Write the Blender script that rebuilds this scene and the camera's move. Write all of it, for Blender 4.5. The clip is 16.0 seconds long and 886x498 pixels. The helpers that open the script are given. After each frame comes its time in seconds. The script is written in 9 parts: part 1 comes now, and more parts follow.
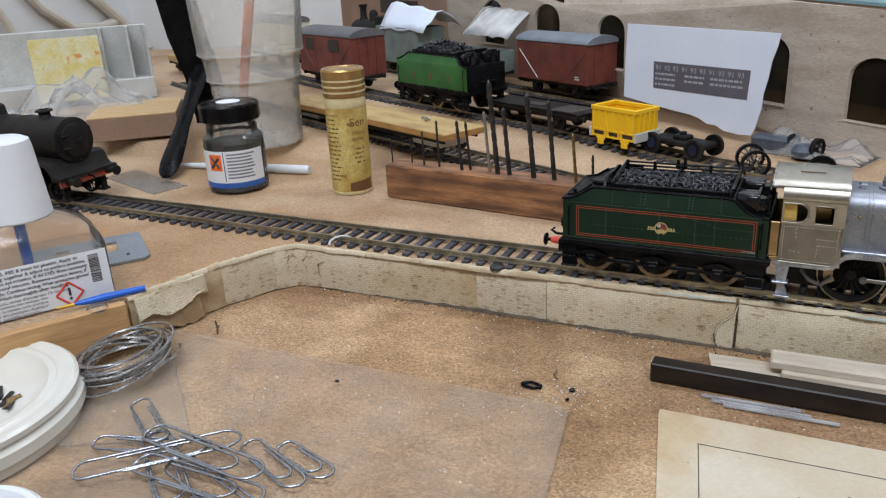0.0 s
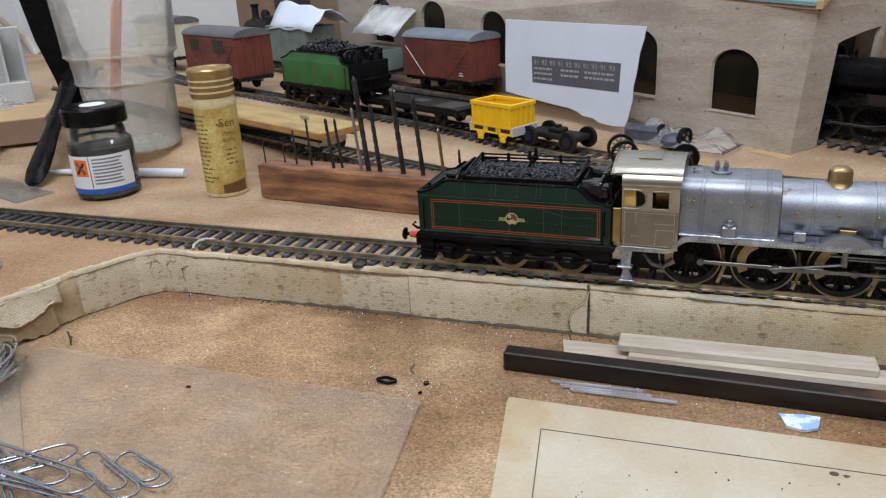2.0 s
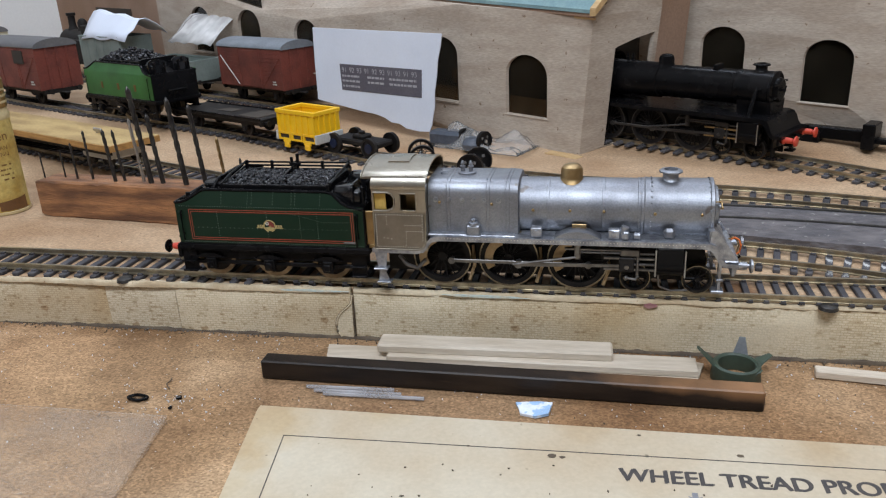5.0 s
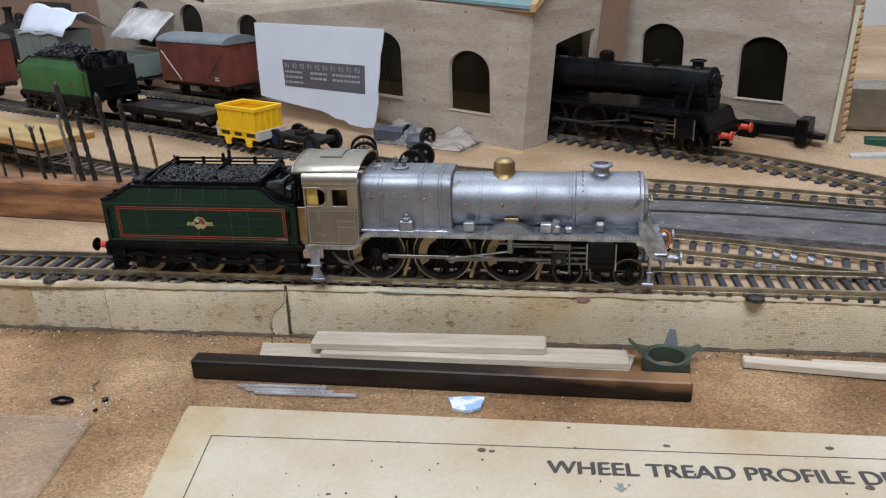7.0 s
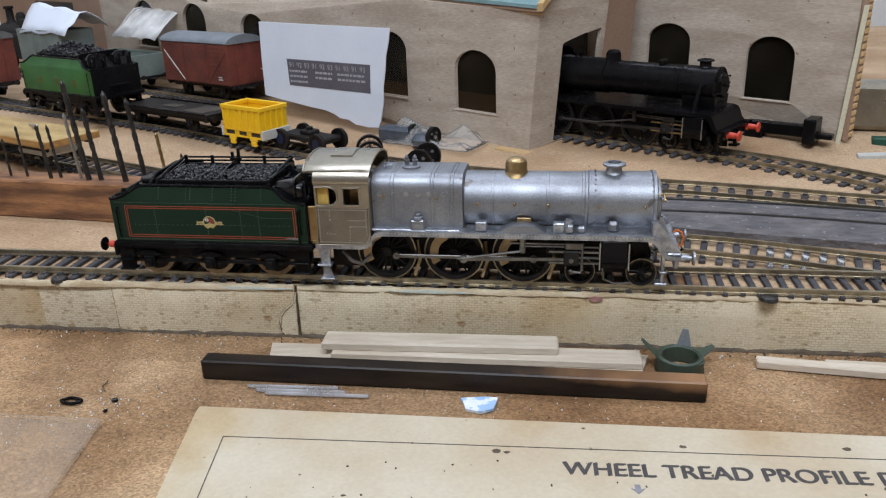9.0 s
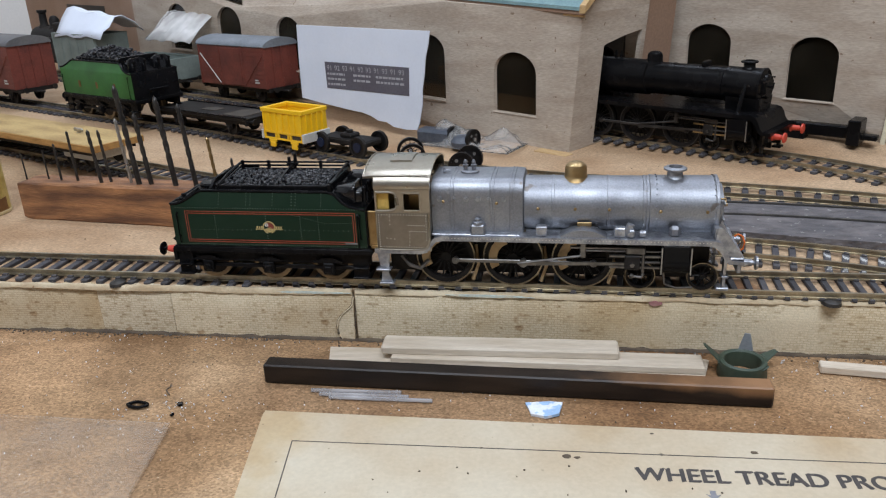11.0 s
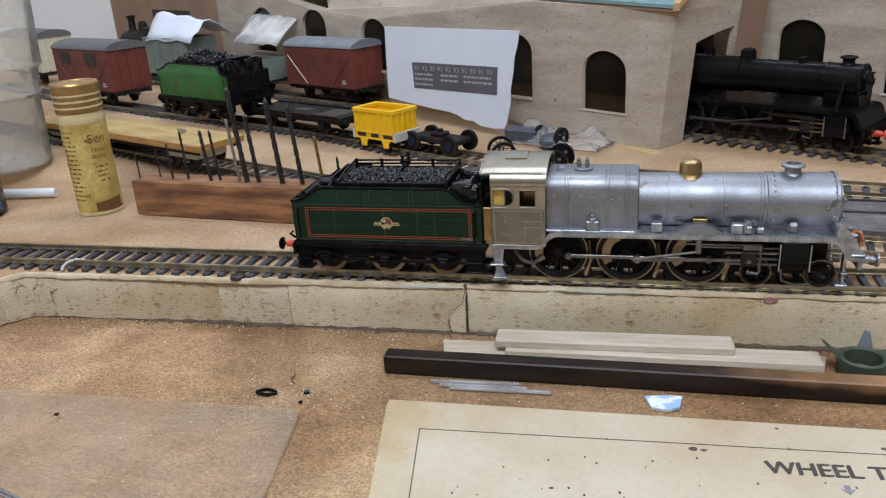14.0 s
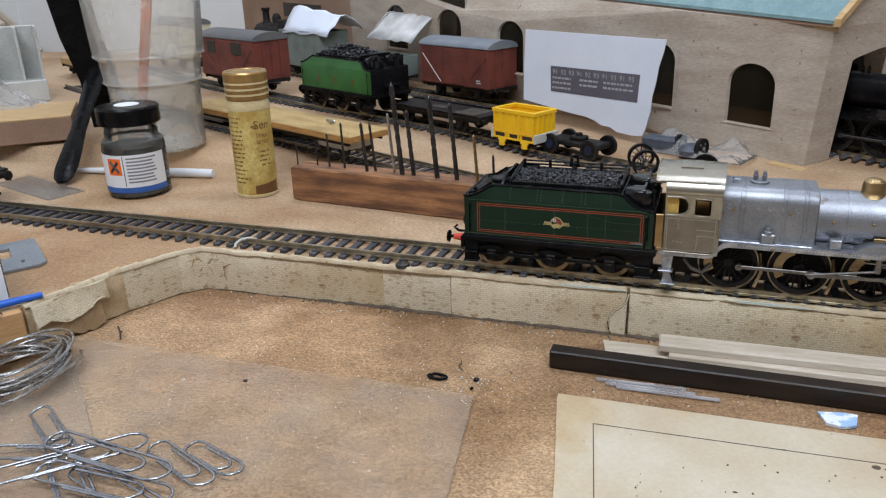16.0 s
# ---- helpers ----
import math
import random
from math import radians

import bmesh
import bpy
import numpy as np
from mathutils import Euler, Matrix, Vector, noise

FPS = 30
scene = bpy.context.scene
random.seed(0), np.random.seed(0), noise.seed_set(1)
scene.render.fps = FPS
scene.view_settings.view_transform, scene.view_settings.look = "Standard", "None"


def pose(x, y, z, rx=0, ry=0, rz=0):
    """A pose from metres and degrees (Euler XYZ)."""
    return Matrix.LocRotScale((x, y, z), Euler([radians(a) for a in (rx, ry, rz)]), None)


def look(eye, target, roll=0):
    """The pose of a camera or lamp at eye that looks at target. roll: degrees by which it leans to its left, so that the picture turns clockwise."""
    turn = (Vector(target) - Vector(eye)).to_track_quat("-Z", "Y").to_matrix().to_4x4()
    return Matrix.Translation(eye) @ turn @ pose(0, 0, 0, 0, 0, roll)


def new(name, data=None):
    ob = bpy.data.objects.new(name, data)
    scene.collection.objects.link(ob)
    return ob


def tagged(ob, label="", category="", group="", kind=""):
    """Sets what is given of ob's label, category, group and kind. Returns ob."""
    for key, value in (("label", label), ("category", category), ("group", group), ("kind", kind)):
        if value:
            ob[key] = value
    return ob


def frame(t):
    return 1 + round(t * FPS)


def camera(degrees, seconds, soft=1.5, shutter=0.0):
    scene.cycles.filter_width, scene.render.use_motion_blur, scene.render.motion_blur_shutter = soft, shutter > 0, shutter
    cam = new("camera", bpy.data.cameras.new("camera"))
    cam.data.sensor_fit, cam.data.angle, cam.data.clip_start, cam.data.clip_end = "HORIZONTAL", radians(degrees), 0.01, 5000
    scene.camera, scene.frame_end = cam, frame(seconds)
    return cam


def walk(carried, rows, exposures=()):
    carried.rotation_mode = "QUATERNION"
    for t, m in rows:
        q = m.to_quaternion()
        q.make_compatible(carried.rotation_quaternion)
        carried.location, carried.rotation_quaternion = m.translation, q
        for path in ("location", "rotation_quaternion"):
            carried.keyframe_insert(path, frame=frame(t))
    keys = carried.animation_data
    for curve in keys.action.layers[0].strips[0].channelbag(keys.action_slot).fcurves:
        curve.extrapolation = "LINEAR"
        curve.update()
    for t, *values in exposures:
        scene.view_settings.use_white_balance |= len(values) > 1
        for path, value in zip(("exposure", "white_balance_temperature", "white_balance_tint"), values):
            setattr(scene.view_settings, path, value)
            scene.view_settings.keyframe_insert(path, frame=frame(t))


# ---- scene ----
cam = camera(59.32, 16.0, soft=1.2)
PATH = [
    (0, (-0.01596, -0.28888, 0.15147), (-0.32704, 0.59201, -0.20525), -3.03),
    (0.5, (-0.01221, -0.28670, 0.15089), (-0.30872, 0.59878, -0.20689), -3.05),
    (1, (-0.00765, -0.28593, 0.15024), (-0.28622, 0.60513, -0.20810), -3.03),
    (1.5, (0.00089, -0.28473, 0.15003), (-0.25545, 0.61270, -0.20901), -3.17),
    (2, (0.01202, -0.28057, 0.14785), (-0.21221, 0.62463, -0.21317), -3.26),
    (2.5, (0.02166, -0.28013, 0.14818), (-0.17105, 0.63249, -0.21235), -3.19),
    (3, (0.02974, -0.27754, 0.14734), (-0.13741, 0.64083, -0.21133), -3.04),
    (3.5, (0.03625, -0.27831, 0.14667), (-0.11166, 0.64424, -0.20976), -2.94),
    (4, (0.04547, -0.27796, 0.14609), (-0.08217, 0.64793, -0.20947), -2.78),
    (4.5, (0.05288, -0.27633, 0.14464), (-0.05065, 0.65221, -0.21185), -2.67),
    (5, (0.06056, -0.27503, 0.14445), (-0.01979, 0.65545, -0.21295), -2.68),
    (5.2, (0.06367, -0.27501, 0.14527), (-0.01024, 0.65537, -0.21380), -2.74),
    (7.5, (0.07030, -0.27336, 0.14230), (0.04468, 0.65846, -0.21973), -2.02),
    (8, (0.06698, -0.27547, 0.14275), (0.04094, 0.65641, -0.21909), -2.06),
    (8.5, (0.06645, -0.27255, 0.14169), (0.04039, 0.65955, -0.21957), -2.03),
    (10.8, (0.05023, -0.27176, 0.14439), (0.01375, 0.65996, -0.21697), -2.35),
    (11, (0.04810, -0.27251, 0.14465), (0.00526, 0.65875, -0.21718), -2.48),
    (11.5, (0.04473, -0.27350, 0.14424), (-0.01001, 0.65726, -0.21728), -2.72),
    (12, (0.04102, -0.27528, 0.14450), (-0.02560, 0.65462, -0.21722), -3.00),
    (12.5, (0.03822, -0.27569, 0.14437), (-0.03805, 0.65375, -0.21664), -3.19),
    (13, (0.03676, -0.27631, 0.14440), (-0.04702, 0.65257, -0.21639), -3.40),
    (13.5, (0.02929, -0.28052, 0.14652), (-0.06417, 0.64771, -0.21356), -3.56),
    (14, (0.02490, -0.28116, 0.14719), (-0.08367, 0.64564, -0.21234), -3.68),
    (14.5, (0.01819, -0.28443, 0.14858), (-0.10509, 0.64085, -0.21011), -3.52),
    (15, (0.00767, -0.28936, 0.14990), (-0.14368, 0.63229, -0.20739), -2.97),
    (15.5, (-0.00399, -0.29442, 0.15016), (-0.18557, 0.62227, -0.20580), -2.28),
    (16, (-0.01108, -0.29696, 0.15163), (-0.21266, 0.61572, -0.20386), -1.84),
]
walk(cam, [(t, look(eye, target, roll)) for t, eye, target, roll in PATH], exposures=[(0.0, 0.0), (16.0, 0.0)])

# ---- light ----
world = bpy.data.worlds.new("room_air")
world.use_nodes = True
world.node_tree.nodes["Background"].inputs[0].default_value = (0.9, 0.95, 1.0, 1)
world.node_tree.nodes["Background"].inputs[1].default_value = 0.015
scene.world = world


def area_lamp(name, at, target, sx, sy, watts, colour):
    data = bpy.data.lights.new(name, "AREA")
    data.shape, data.size, data.size_y, data.energy, data.color = "RECTANGLE", sx, sy, watts, colour
    ob = new(name, data)
    ob.matrix_world = look(at, target)
    return ob


CEILING = 1.30
area_lamp("tube_light_near", (0.06, -0.74, CEILING - 0.08), (0.10, 0.06, 0), 1.20, 0.22, 20.5, (0.80, 0.88, 1.0))
area_lamp("tube_light_far", (0.10, 0.42, CEILING - 0.06), (0.10, 0.42, 0), 1.20, 0.12, 7.6, (0.785, 0.88, 1.05))

# ---- materials ----
H = 0.0207                 # top of the layout board over the work board
R = H + 0.0042             # top of the rails


def mat(name, c1, c2=None, rough=0.6, metal=0.0, s1=40.0, s2=700.0, grain=0.12, bump=0.15, depth=0.0004,
        lo=0.35, hi=0.65, stretch=(1, 1, 1), spread=0.0, coat=0.0, spots=None, spec=0.5):
    """Two colours mixed by broad stains, fine grain on top, with relief; spots: (colour, scale, threshold)."""
    m = bpy.data.materials.new(name)
    m.use_nodes = True
    nt = m.node_tree
    n, link = nt.nodes, nt.links.new
    p = n["Principled BSDF"]
    c2 = c2 or tuple(v * 0.8 for v in c1)
    tc = n.new("ShaderNodeTexCoord")
    mp = n.new("ShaderNodeMapping")
    mp.inputs["Scale"].default_value = stretch
    link(tc.outputs["Object"], mp.inputs[0])
    big = n.new("ShaderNodeTexNoise")
    big.inputs["Scale"].default_value, big.inputs["Detail"].default_value = s1, 5
    link(mp.outputs[0], big.inputs[0])
    fine = n.new("ShaderNodeTexNoise")
    fine.inputs["Scale"].default_value, fine.inputs["Detail"].default_value = s2, 3
    link(mp.outputs[0], fine.inputs[0])
    ramp = n.new("ShaderNodeMapRange")
    ramp.inputs[1].default_value, ramp.inputs[2].default_value = lo, hi
    link(big.outputs[0], ramp.inputs[0])
    mix = n.new("ShaderNodeMix")
    mix.data_type = "RGBA"
    mix.inputs[6].default_value, mix.inputs[7].default_value = (*c1, 1), (*c2, 1)
    link(ramp.outputs[0], mix.inputs[0])
    out = mix.outputs[2]
    if spots:
        sp = n.new("ShaderNodeTexNoise")
        sp.inputs["Scale"].default_value, sp.inputs["Detail"].default_value = spots[1], 2
        link(tc.outputs["Object"], sp.inputs[0])
        sr = n.new("ShaderNodeMapRange")
        sr.inputs[1].default_value, sr.inputs[2].default_value = spots[2], spots[2] + 0.04
        link(sp.outputs[0], sr.inputs[0])
        sm = n.new("ShaderNodeMix")
        sm.data_type = "RGBA"
        sm.inputs[7].default_value = (*spots[0], 1)
        link(out, sm.inputs[6])
        link(sr.outputs[0], sm.inputs[0])
        out = sm.outputs[2]
    value = n.new("ShaderNodeMapRange")
    value.inputs[3].default_value, value.inputs[4].default_value = 1 - 2 * grain, 1 + 2 * grain
    link(fine.outputs[0], value.inputs[0])
    mul = n.new("ShaderNodeMix")
    mul.data_type, mul.blend_type = "RGBA", "MULTIPLY"
    mul.inputs[0].default_value = 1
    link(out, mul.inputs[6])
    link(value.outputs[0], mul.inputs[7])
    out = mul.outputs[2]
    if spread:
        oi = n.new("ShaderNodeObjectInfo")
        sv = n.new("ShaderNodeMapRange")
        sv.inputs[3].default_value, sv.inputs[4].default_value = 1 - spread, 1 + spread
        link(oi.outputs["Random"], sv.inputs[0])
        ms = n.new("ShaderNodeMix")
        ms.data_type, ms.blend_type = "RGBA", "MULTIPLY"
        ms.inputs[0].default_value = 1
        link(out, ms.inputs[6])
        link(sv.outputs[0], ms.inputs[7])
        out = ms.outputs[2]
    link(out, p.inputs["Base Color"])
    rr = n.new("ShaderNodeMapRange")
    rr.inputs[3].default_value, rr.inputs[4].default_value = max(0.03, rough - 0.12), min(1, rough + 0.12)
    link(big.outputs[0], rr.inputs[0])
    link(rr.outputs[0], p.inputs["Roughness"])
    p.inputs["Metallic"].default_value = metal
    p.inputs["Coat Weight"].default_value = coat
    p.inputs["Specular IOR Level"].default_value = spec
    if bump:
        b = n.new("ShaderNodeBump")
        b.inputs["Strength"].default_value, b.inputs["Distance"].default_value = bump, depth
        link(fine.outputs[0], b.inputs["Height"])
        link(b.outputs[0], p.inputs["Normal"])
    return m


def clear(name, tint, rough=0.1, cloud=0.25, milk=(0.8, 0.8, 0.78), shine=0.12):
    """Thin clear or cloudy plastic: mostly let through, some milky scatter, some gloss."""
    m = bpy.data.materials.new(name)
    m.use_nodes = True
    nt = m.node_tree
    n, link = nt.nodes, nt.links.new
    n.remove(n["Principled BSDF"])
    t, d, g = n.new("ShaderNodeBsdfTransparent"), n.new("ShaderNodeBsdfDiffuse"), n.new("ShaderNodeBsdfGlossy")
    t.inputs[0].default_value, d.inputs[0].default_value = (*tint, 1), (*milk, 1)
    g.inputs["Roughness"].default_value = rough
    tc, no, mr = n.new("ShaderNodeTexCoord"), n.new("ShaderNodeTexNoise"), n.new("ShaderNodeMapRange")
    no.inputs["Scale"].default_value = 45
    mr.inputs[1].default_value, mr.inputs[2].default_value = 0.35, 0.7
    mr.inputs[3].default_value, mr.inputs[4].default_value = cloud * 0.6, cloud * 1.4
    link(tc.outputs["Object"], no.inputs[0])
    link(no.outputs[0], mr.inputs[0])
    a, b, lw = n.new("ShaderNodeMixShader"), n.new("ShaderNodeMixShader"), n.new("ShaderNodeFresnel")
    lw.inputs[0].default_value = 1.0 + shine * 4
    link(mr.outputs[0], a.inputs[0])
    link(t.outputs[0], a.inputs[1])
    link(d.outputs[0], a.inputs[2])
    link(lw.outputs[0], b.inputs[0])
    link(a.outputs[0], b.inputs[1])
    link(g.outputs[0], b.inputs[2])
    link(b.outputs[0], n["Material Output"].inputs[0])
    return m


def spills(m, places, height=0.0):
    """Old stains on a board: (x, y), radius, tint, strength."""
    nt = m.node_tree
    n, link = nt.nodes, nt.links.new
    p = n["Principled BSDF"]
    out = p.inputs["Base Color"].links[0].from_socket
    tc, wob = n.new("ShaderNodeTexCoord"), n.new("ShaderNodeTexNoise")
    wob.inputs["Scale"].default_value, wob.inputs["Detail"].default_value = 38, 5
    link(tc.outputs["Object"], wob.inputs[0])
    for (x, y), r, tint, strength in places:
        dist = n.new("ShaderNodeVectorMath")
        dist.operation = "DISTANCE"
        dist.inputs[1].default_value = (x, y, height)
        link(tc.outputs["Object"], dist.inputs[0])
        add = n.new("ShaderNodeMath")
        add.operation = "MULTIPLY_ADD"
        add.inputs[1].default_value = 0.055
        link(wob.outputs[0], add.inputs[0])
        link(dist.outputs["Value"], add.inputs[2])
        ring = n.new("ShaderNodeMapRange")
        ring.inputs[1].default_value, ring.inputs[2].default_value = r + 0.034, r + 0.014
        ring.inputs[3].default_value, ring.inputs[4].default_value = 0.0, strength
        link(add.outputs[0], ring.inputs[0])
        sp = n.new("ShaderNodeMix")
        sp.data_type, sp.blend_type = "RGBA", "MULTIPLY"
        sp.inputs[7].default_value = (*tint, 1)
        link(out, sp.inputs[6])
        link(ring.outputs[0], sp.inputs[0])
        out = sp.outputs[2]
    link(out, p.inputs["Base Color"])


def chipboard(name):
    """Particle board: pressed chips of several tans, glue stains and pale scuffs."""
    m = mat(name, (0.395, 0.254, 0.142), (0.232, 0.136, 0.072), rough=0.86, s1=13, s2=1100, grain=0.26, bump=0.40, depth=0.0006, lo=0.38, hi=0.64, spec=0.15,
            spots=((0.47, 0.37, 0.265), 480, 0.71))
    nt = m.node_tree
    n, link = nt.nodes, nt.links.new
    p = n["Principled BSDF"]
    old = p.inputs["Base Color"].links[0].from_socket
    tc, vo, sep = n.new("ShaderNodeTexCoord"), n.new("ShaderNodeTexVoronoi"), n.new("ShaderNodeSeparateColor")
    mp = n.new("ShaderNodeMapping")
    mp.inputs["Scale"].default_value = (1, 1.35, 1)
    mp.inputs["Rotation"].default_value = (0, 0, 0.5)
    vo.inputs["Scale"].default_value = 1150
    link(tc.outputs["Object"], mp.inputs[0])
    link(mp.outputs[0], vo.inputs[0])
    link(vo.outputs["Color"], sep.inputs[0])
    mr = n.new("ShaderNodeMapRange")
    mr.inputs[3].default_value, mr.inputs[4].default_value = 0.70, 1.27
    link(sep.outputs[0], mr.inputs[0])
    mx = n.new("ShaderNodeMix")
    mx.data_type, mx.blend_type = "RGBA", "MULTIPLY"
    mx.inputs[0].default_value = 1
    link(old, mx.inputs[6])
    link(mr.outputs[0], mx.inputs[7])
    out = mx.outputs[2]
    mott, mo = n.new("ShaderNodeTexNoise"), n.new("ShaderNodeMapRange")
    mott.inputs["Scale"].default_value, mott.inputs["Detail"].default_value = 75, 4
    mo.inputs[1].default_value, mo.inputs[2].default_value = 0.35, 0.65
    mo.inputs[3].default_value, mo.inputs[4].default_value = 0.89, 1.08
    link(mp.outputs[0], mott.inputs[0])
    link(mott.outputs[0], mo.inputs[0])
    mm = n.new("ShaderNodeMix")
    mm.data_type, mm.blend_type = "RGBA", "MULTIPLY"
    mm.inputs[0].default_value = 1
    link(out, mm.inputs[6])
    link(mo.outputs[0], mm.inputs[7])
    out = mm.outputs[2]
    link(out, p.inputs["Base Color"])
    spills(m, (((-0.1560, -0.0190), 0.060, (1.30, 1.30, 1.32), 0.7), ((-0.1350, -0.1000), 0.125, (1.20, 1.26, 1.32), 0.7), ((-0.1050, -0.0200), 0.050, (0.66, 0.60, 0.54), 0.8),
                                      ((-0.0440, -0.0620), 0.028, (0.72, 0.63, 0.52), 0.6), ((0.1150, -0.0560), 0.050, (0.72, 0.62, 0.52), 0.7), ((0.2300, -0.0450), 0.050, (0.70, 0.62, 0.55), 0.6)))
    return m


def brick_paper(name, c1, c2, print_strength, dark_share):
    """Printed brick paper: faint courses, here and there a dark brick, faded, soiled with brown glue stains."""
    m = mat(name, c1, c2, rough=0.8, s1=24, s2=1300, grain=0.10, bump=0.45, depth=0.0005, spots=((0.40, 0.30, 0.19), 130, 0.69), lo=0.32, hi=0.68, spec=0.25)
    nt = m.node_tree
    n, link = nt.nodes, nt.links.new
    p = n["Principled BSDF"]
    out = p.inputs["Base Color"].links[0].from_socket

    def times(colour, factor):
        nonlocal out
        mx = n.new("ShaderNodeMix")
        mx.data_type, mx.blend_type = "RGBA", "MULTIPLY"
        mx.inputs[7].default_value = (*colour, 1)
        link(factor, mx.inputs[0])
        link(out, mx.inputs[6])
        out = mx.outputs[2]

    def ranged(value, a, b, c, d):
        r = n.new("ShaderNodeMapRange")
        for i, v in enumerate((a, b, c, d), 1):
            r.inputs[i].default_value = v
        link(value, r.inputs[0])
        return r.outputs[0]

    def product(a, b):
        x = n.new("ShaderNodeMath")
        x.operation = "MULTIPLY"
        link(a, x.inputs[0])
        link(b, x.inputs[1])
        return x.outputs[0]
    tc, mp, br = n.new("ShaderNodeTexCoord"), n.new("ShaderNodeMapping"), n.new("ShaderNodeTexBrick")
    mp.inputs["Rotation"].default_value = (radians(90), 0, 0)
    link(tc.outputs["Object"], mp.inputs[0])
    link(mp.outputs[0], br.inputs[0])
    br.inputs["Scale"].default_value = 1
    br.inputs["Brick Width"].default_value, br.inputs["Row Height"].default_value, br.inputs["Mortar Size"].default_value = 0.0023, 0.00098, 0.00015
    br.inputs["Color1"].default_value, br.inputs["Color2"].default_value, br.inputs["Mortar"].default_value = (0, 0, 0, 1), (1, 1, 1, 1), (0, 0, 0, 1)
    br.inputs["Bias"].default_value = 0.0
    fade, fade2 = n.new("ShaderNodeTexNoise"), n.new("ShaderNodeTexNoise")
    fade.inputs["Scale"].default_value, fade.inputs["Detail"].default_value = 45, 4
    fade2.inputs["Scale"].default_value, fade2.inputs["Detail"].default_value = 420, 2
    link(tc.outputs["Object"], fade.inputs[0])
    link(tc.outputs["Object"], fade2.inputs[0])
    worn = ranged(fade.outputs[0], 0.34, 0.54, 0.25, 1.0)
    patchy = ranged(fade2.outputs[0], 0.40, 0.60, 0.0, 1.0)
    tone = br.outputs["Color"]
    times((0.70, 0.63, 0.53), product(product(ranged(tone, 0.35, 1.0, 0.0, print_strength), worn), patchy))
    times((0.50, 0.42, 0.34), product(product(ranged(tone, 1 - dark_share, 1 - dark_share * 0.6, 0.0, 0.60), worn), patchy))
    times((0.70, 0.64, 0.55), product(ranged(br.outputs["Fac"], 0.2, 0.8, 0.0, 0.6 * print_strength + 0.2), worn))
    soil = n.new("ShaderNodeTexNoise")
    soil.inputs["Scale"].default_value, soil.inputs["Detail"].default_value = 16, 6
    link(tc.outputs["Object"], soil.inputs[0])
    times((0.74, 0.62, 0.46), ranged(soil.outputs[0], 0.48, 0.72, 0.0, 0.8))
    link(out, p.inputs["Base Color"])
    return m


def charring(name):
    """A stick burnt black along most of its length, that fades to bare brown wood at one end."""
    m = mat(name, (0.010, 0.007, 0.006), (0.026, 0.017, 0.012), spec=0.3, rough=0.42, s1=40, stretch=(1, 6, 6), grain=0.2)
    nt = m.node_tree
    n, link = nt.nodes, nt.links.new
    p = n["Principled BSDF"]
    out = p.inputs["Base Color"].links[0].from_socket
    tc, sep, no = n.new("ShaderNodeTexCoord"), n.new("ShaderNodeSeparateXYZ"), n.new("ShaderNodeTexNoise")
    no.inputs["Scale"].default_value, no.inputs["Detail"].default_value = 90, 5
    link(tc.outputs["Object"], sep.inputs[0])
    link(tc.outputs["Object"], no.inputs[0])
    add, tall = n.new("ShaderNodeMath"), n.new("ShaderNodeMath")
    add.operation = tall.operation = "MULTIPLY_ADD"
    add.inputs[1].default_value, tall.inputs[1].default_value = 0.060, 12.0
    link(no.outputs[0], add.inputs[0])
    link(sep.outputs["X"], add.inputs[2])
    link(sep.outputs["Z"], tall.inputs[0])
    link(add.outputs[0], tall.inputs[2])
    r = n.new("ShaderNodeMapRange")
    r.inputs[1].default_value, r.inputs[2].default_value, r.inputs[4].default_value = 0.232, 0.306, 0.95
    link(tall.outputs[0], r.inputs[0])
    mx = n.new("ShaderNodeMix")
    mx.data_type = "RGBA"
    mx.inputs[7].default_value = (0.36, 0.185, 0.085, 1)
    link(r.outputs[0], mx.inputs[0])
    link(out, mx.inputs[6])
    link(mx.outputs[2], p.inputs["Base Color"])
    return m


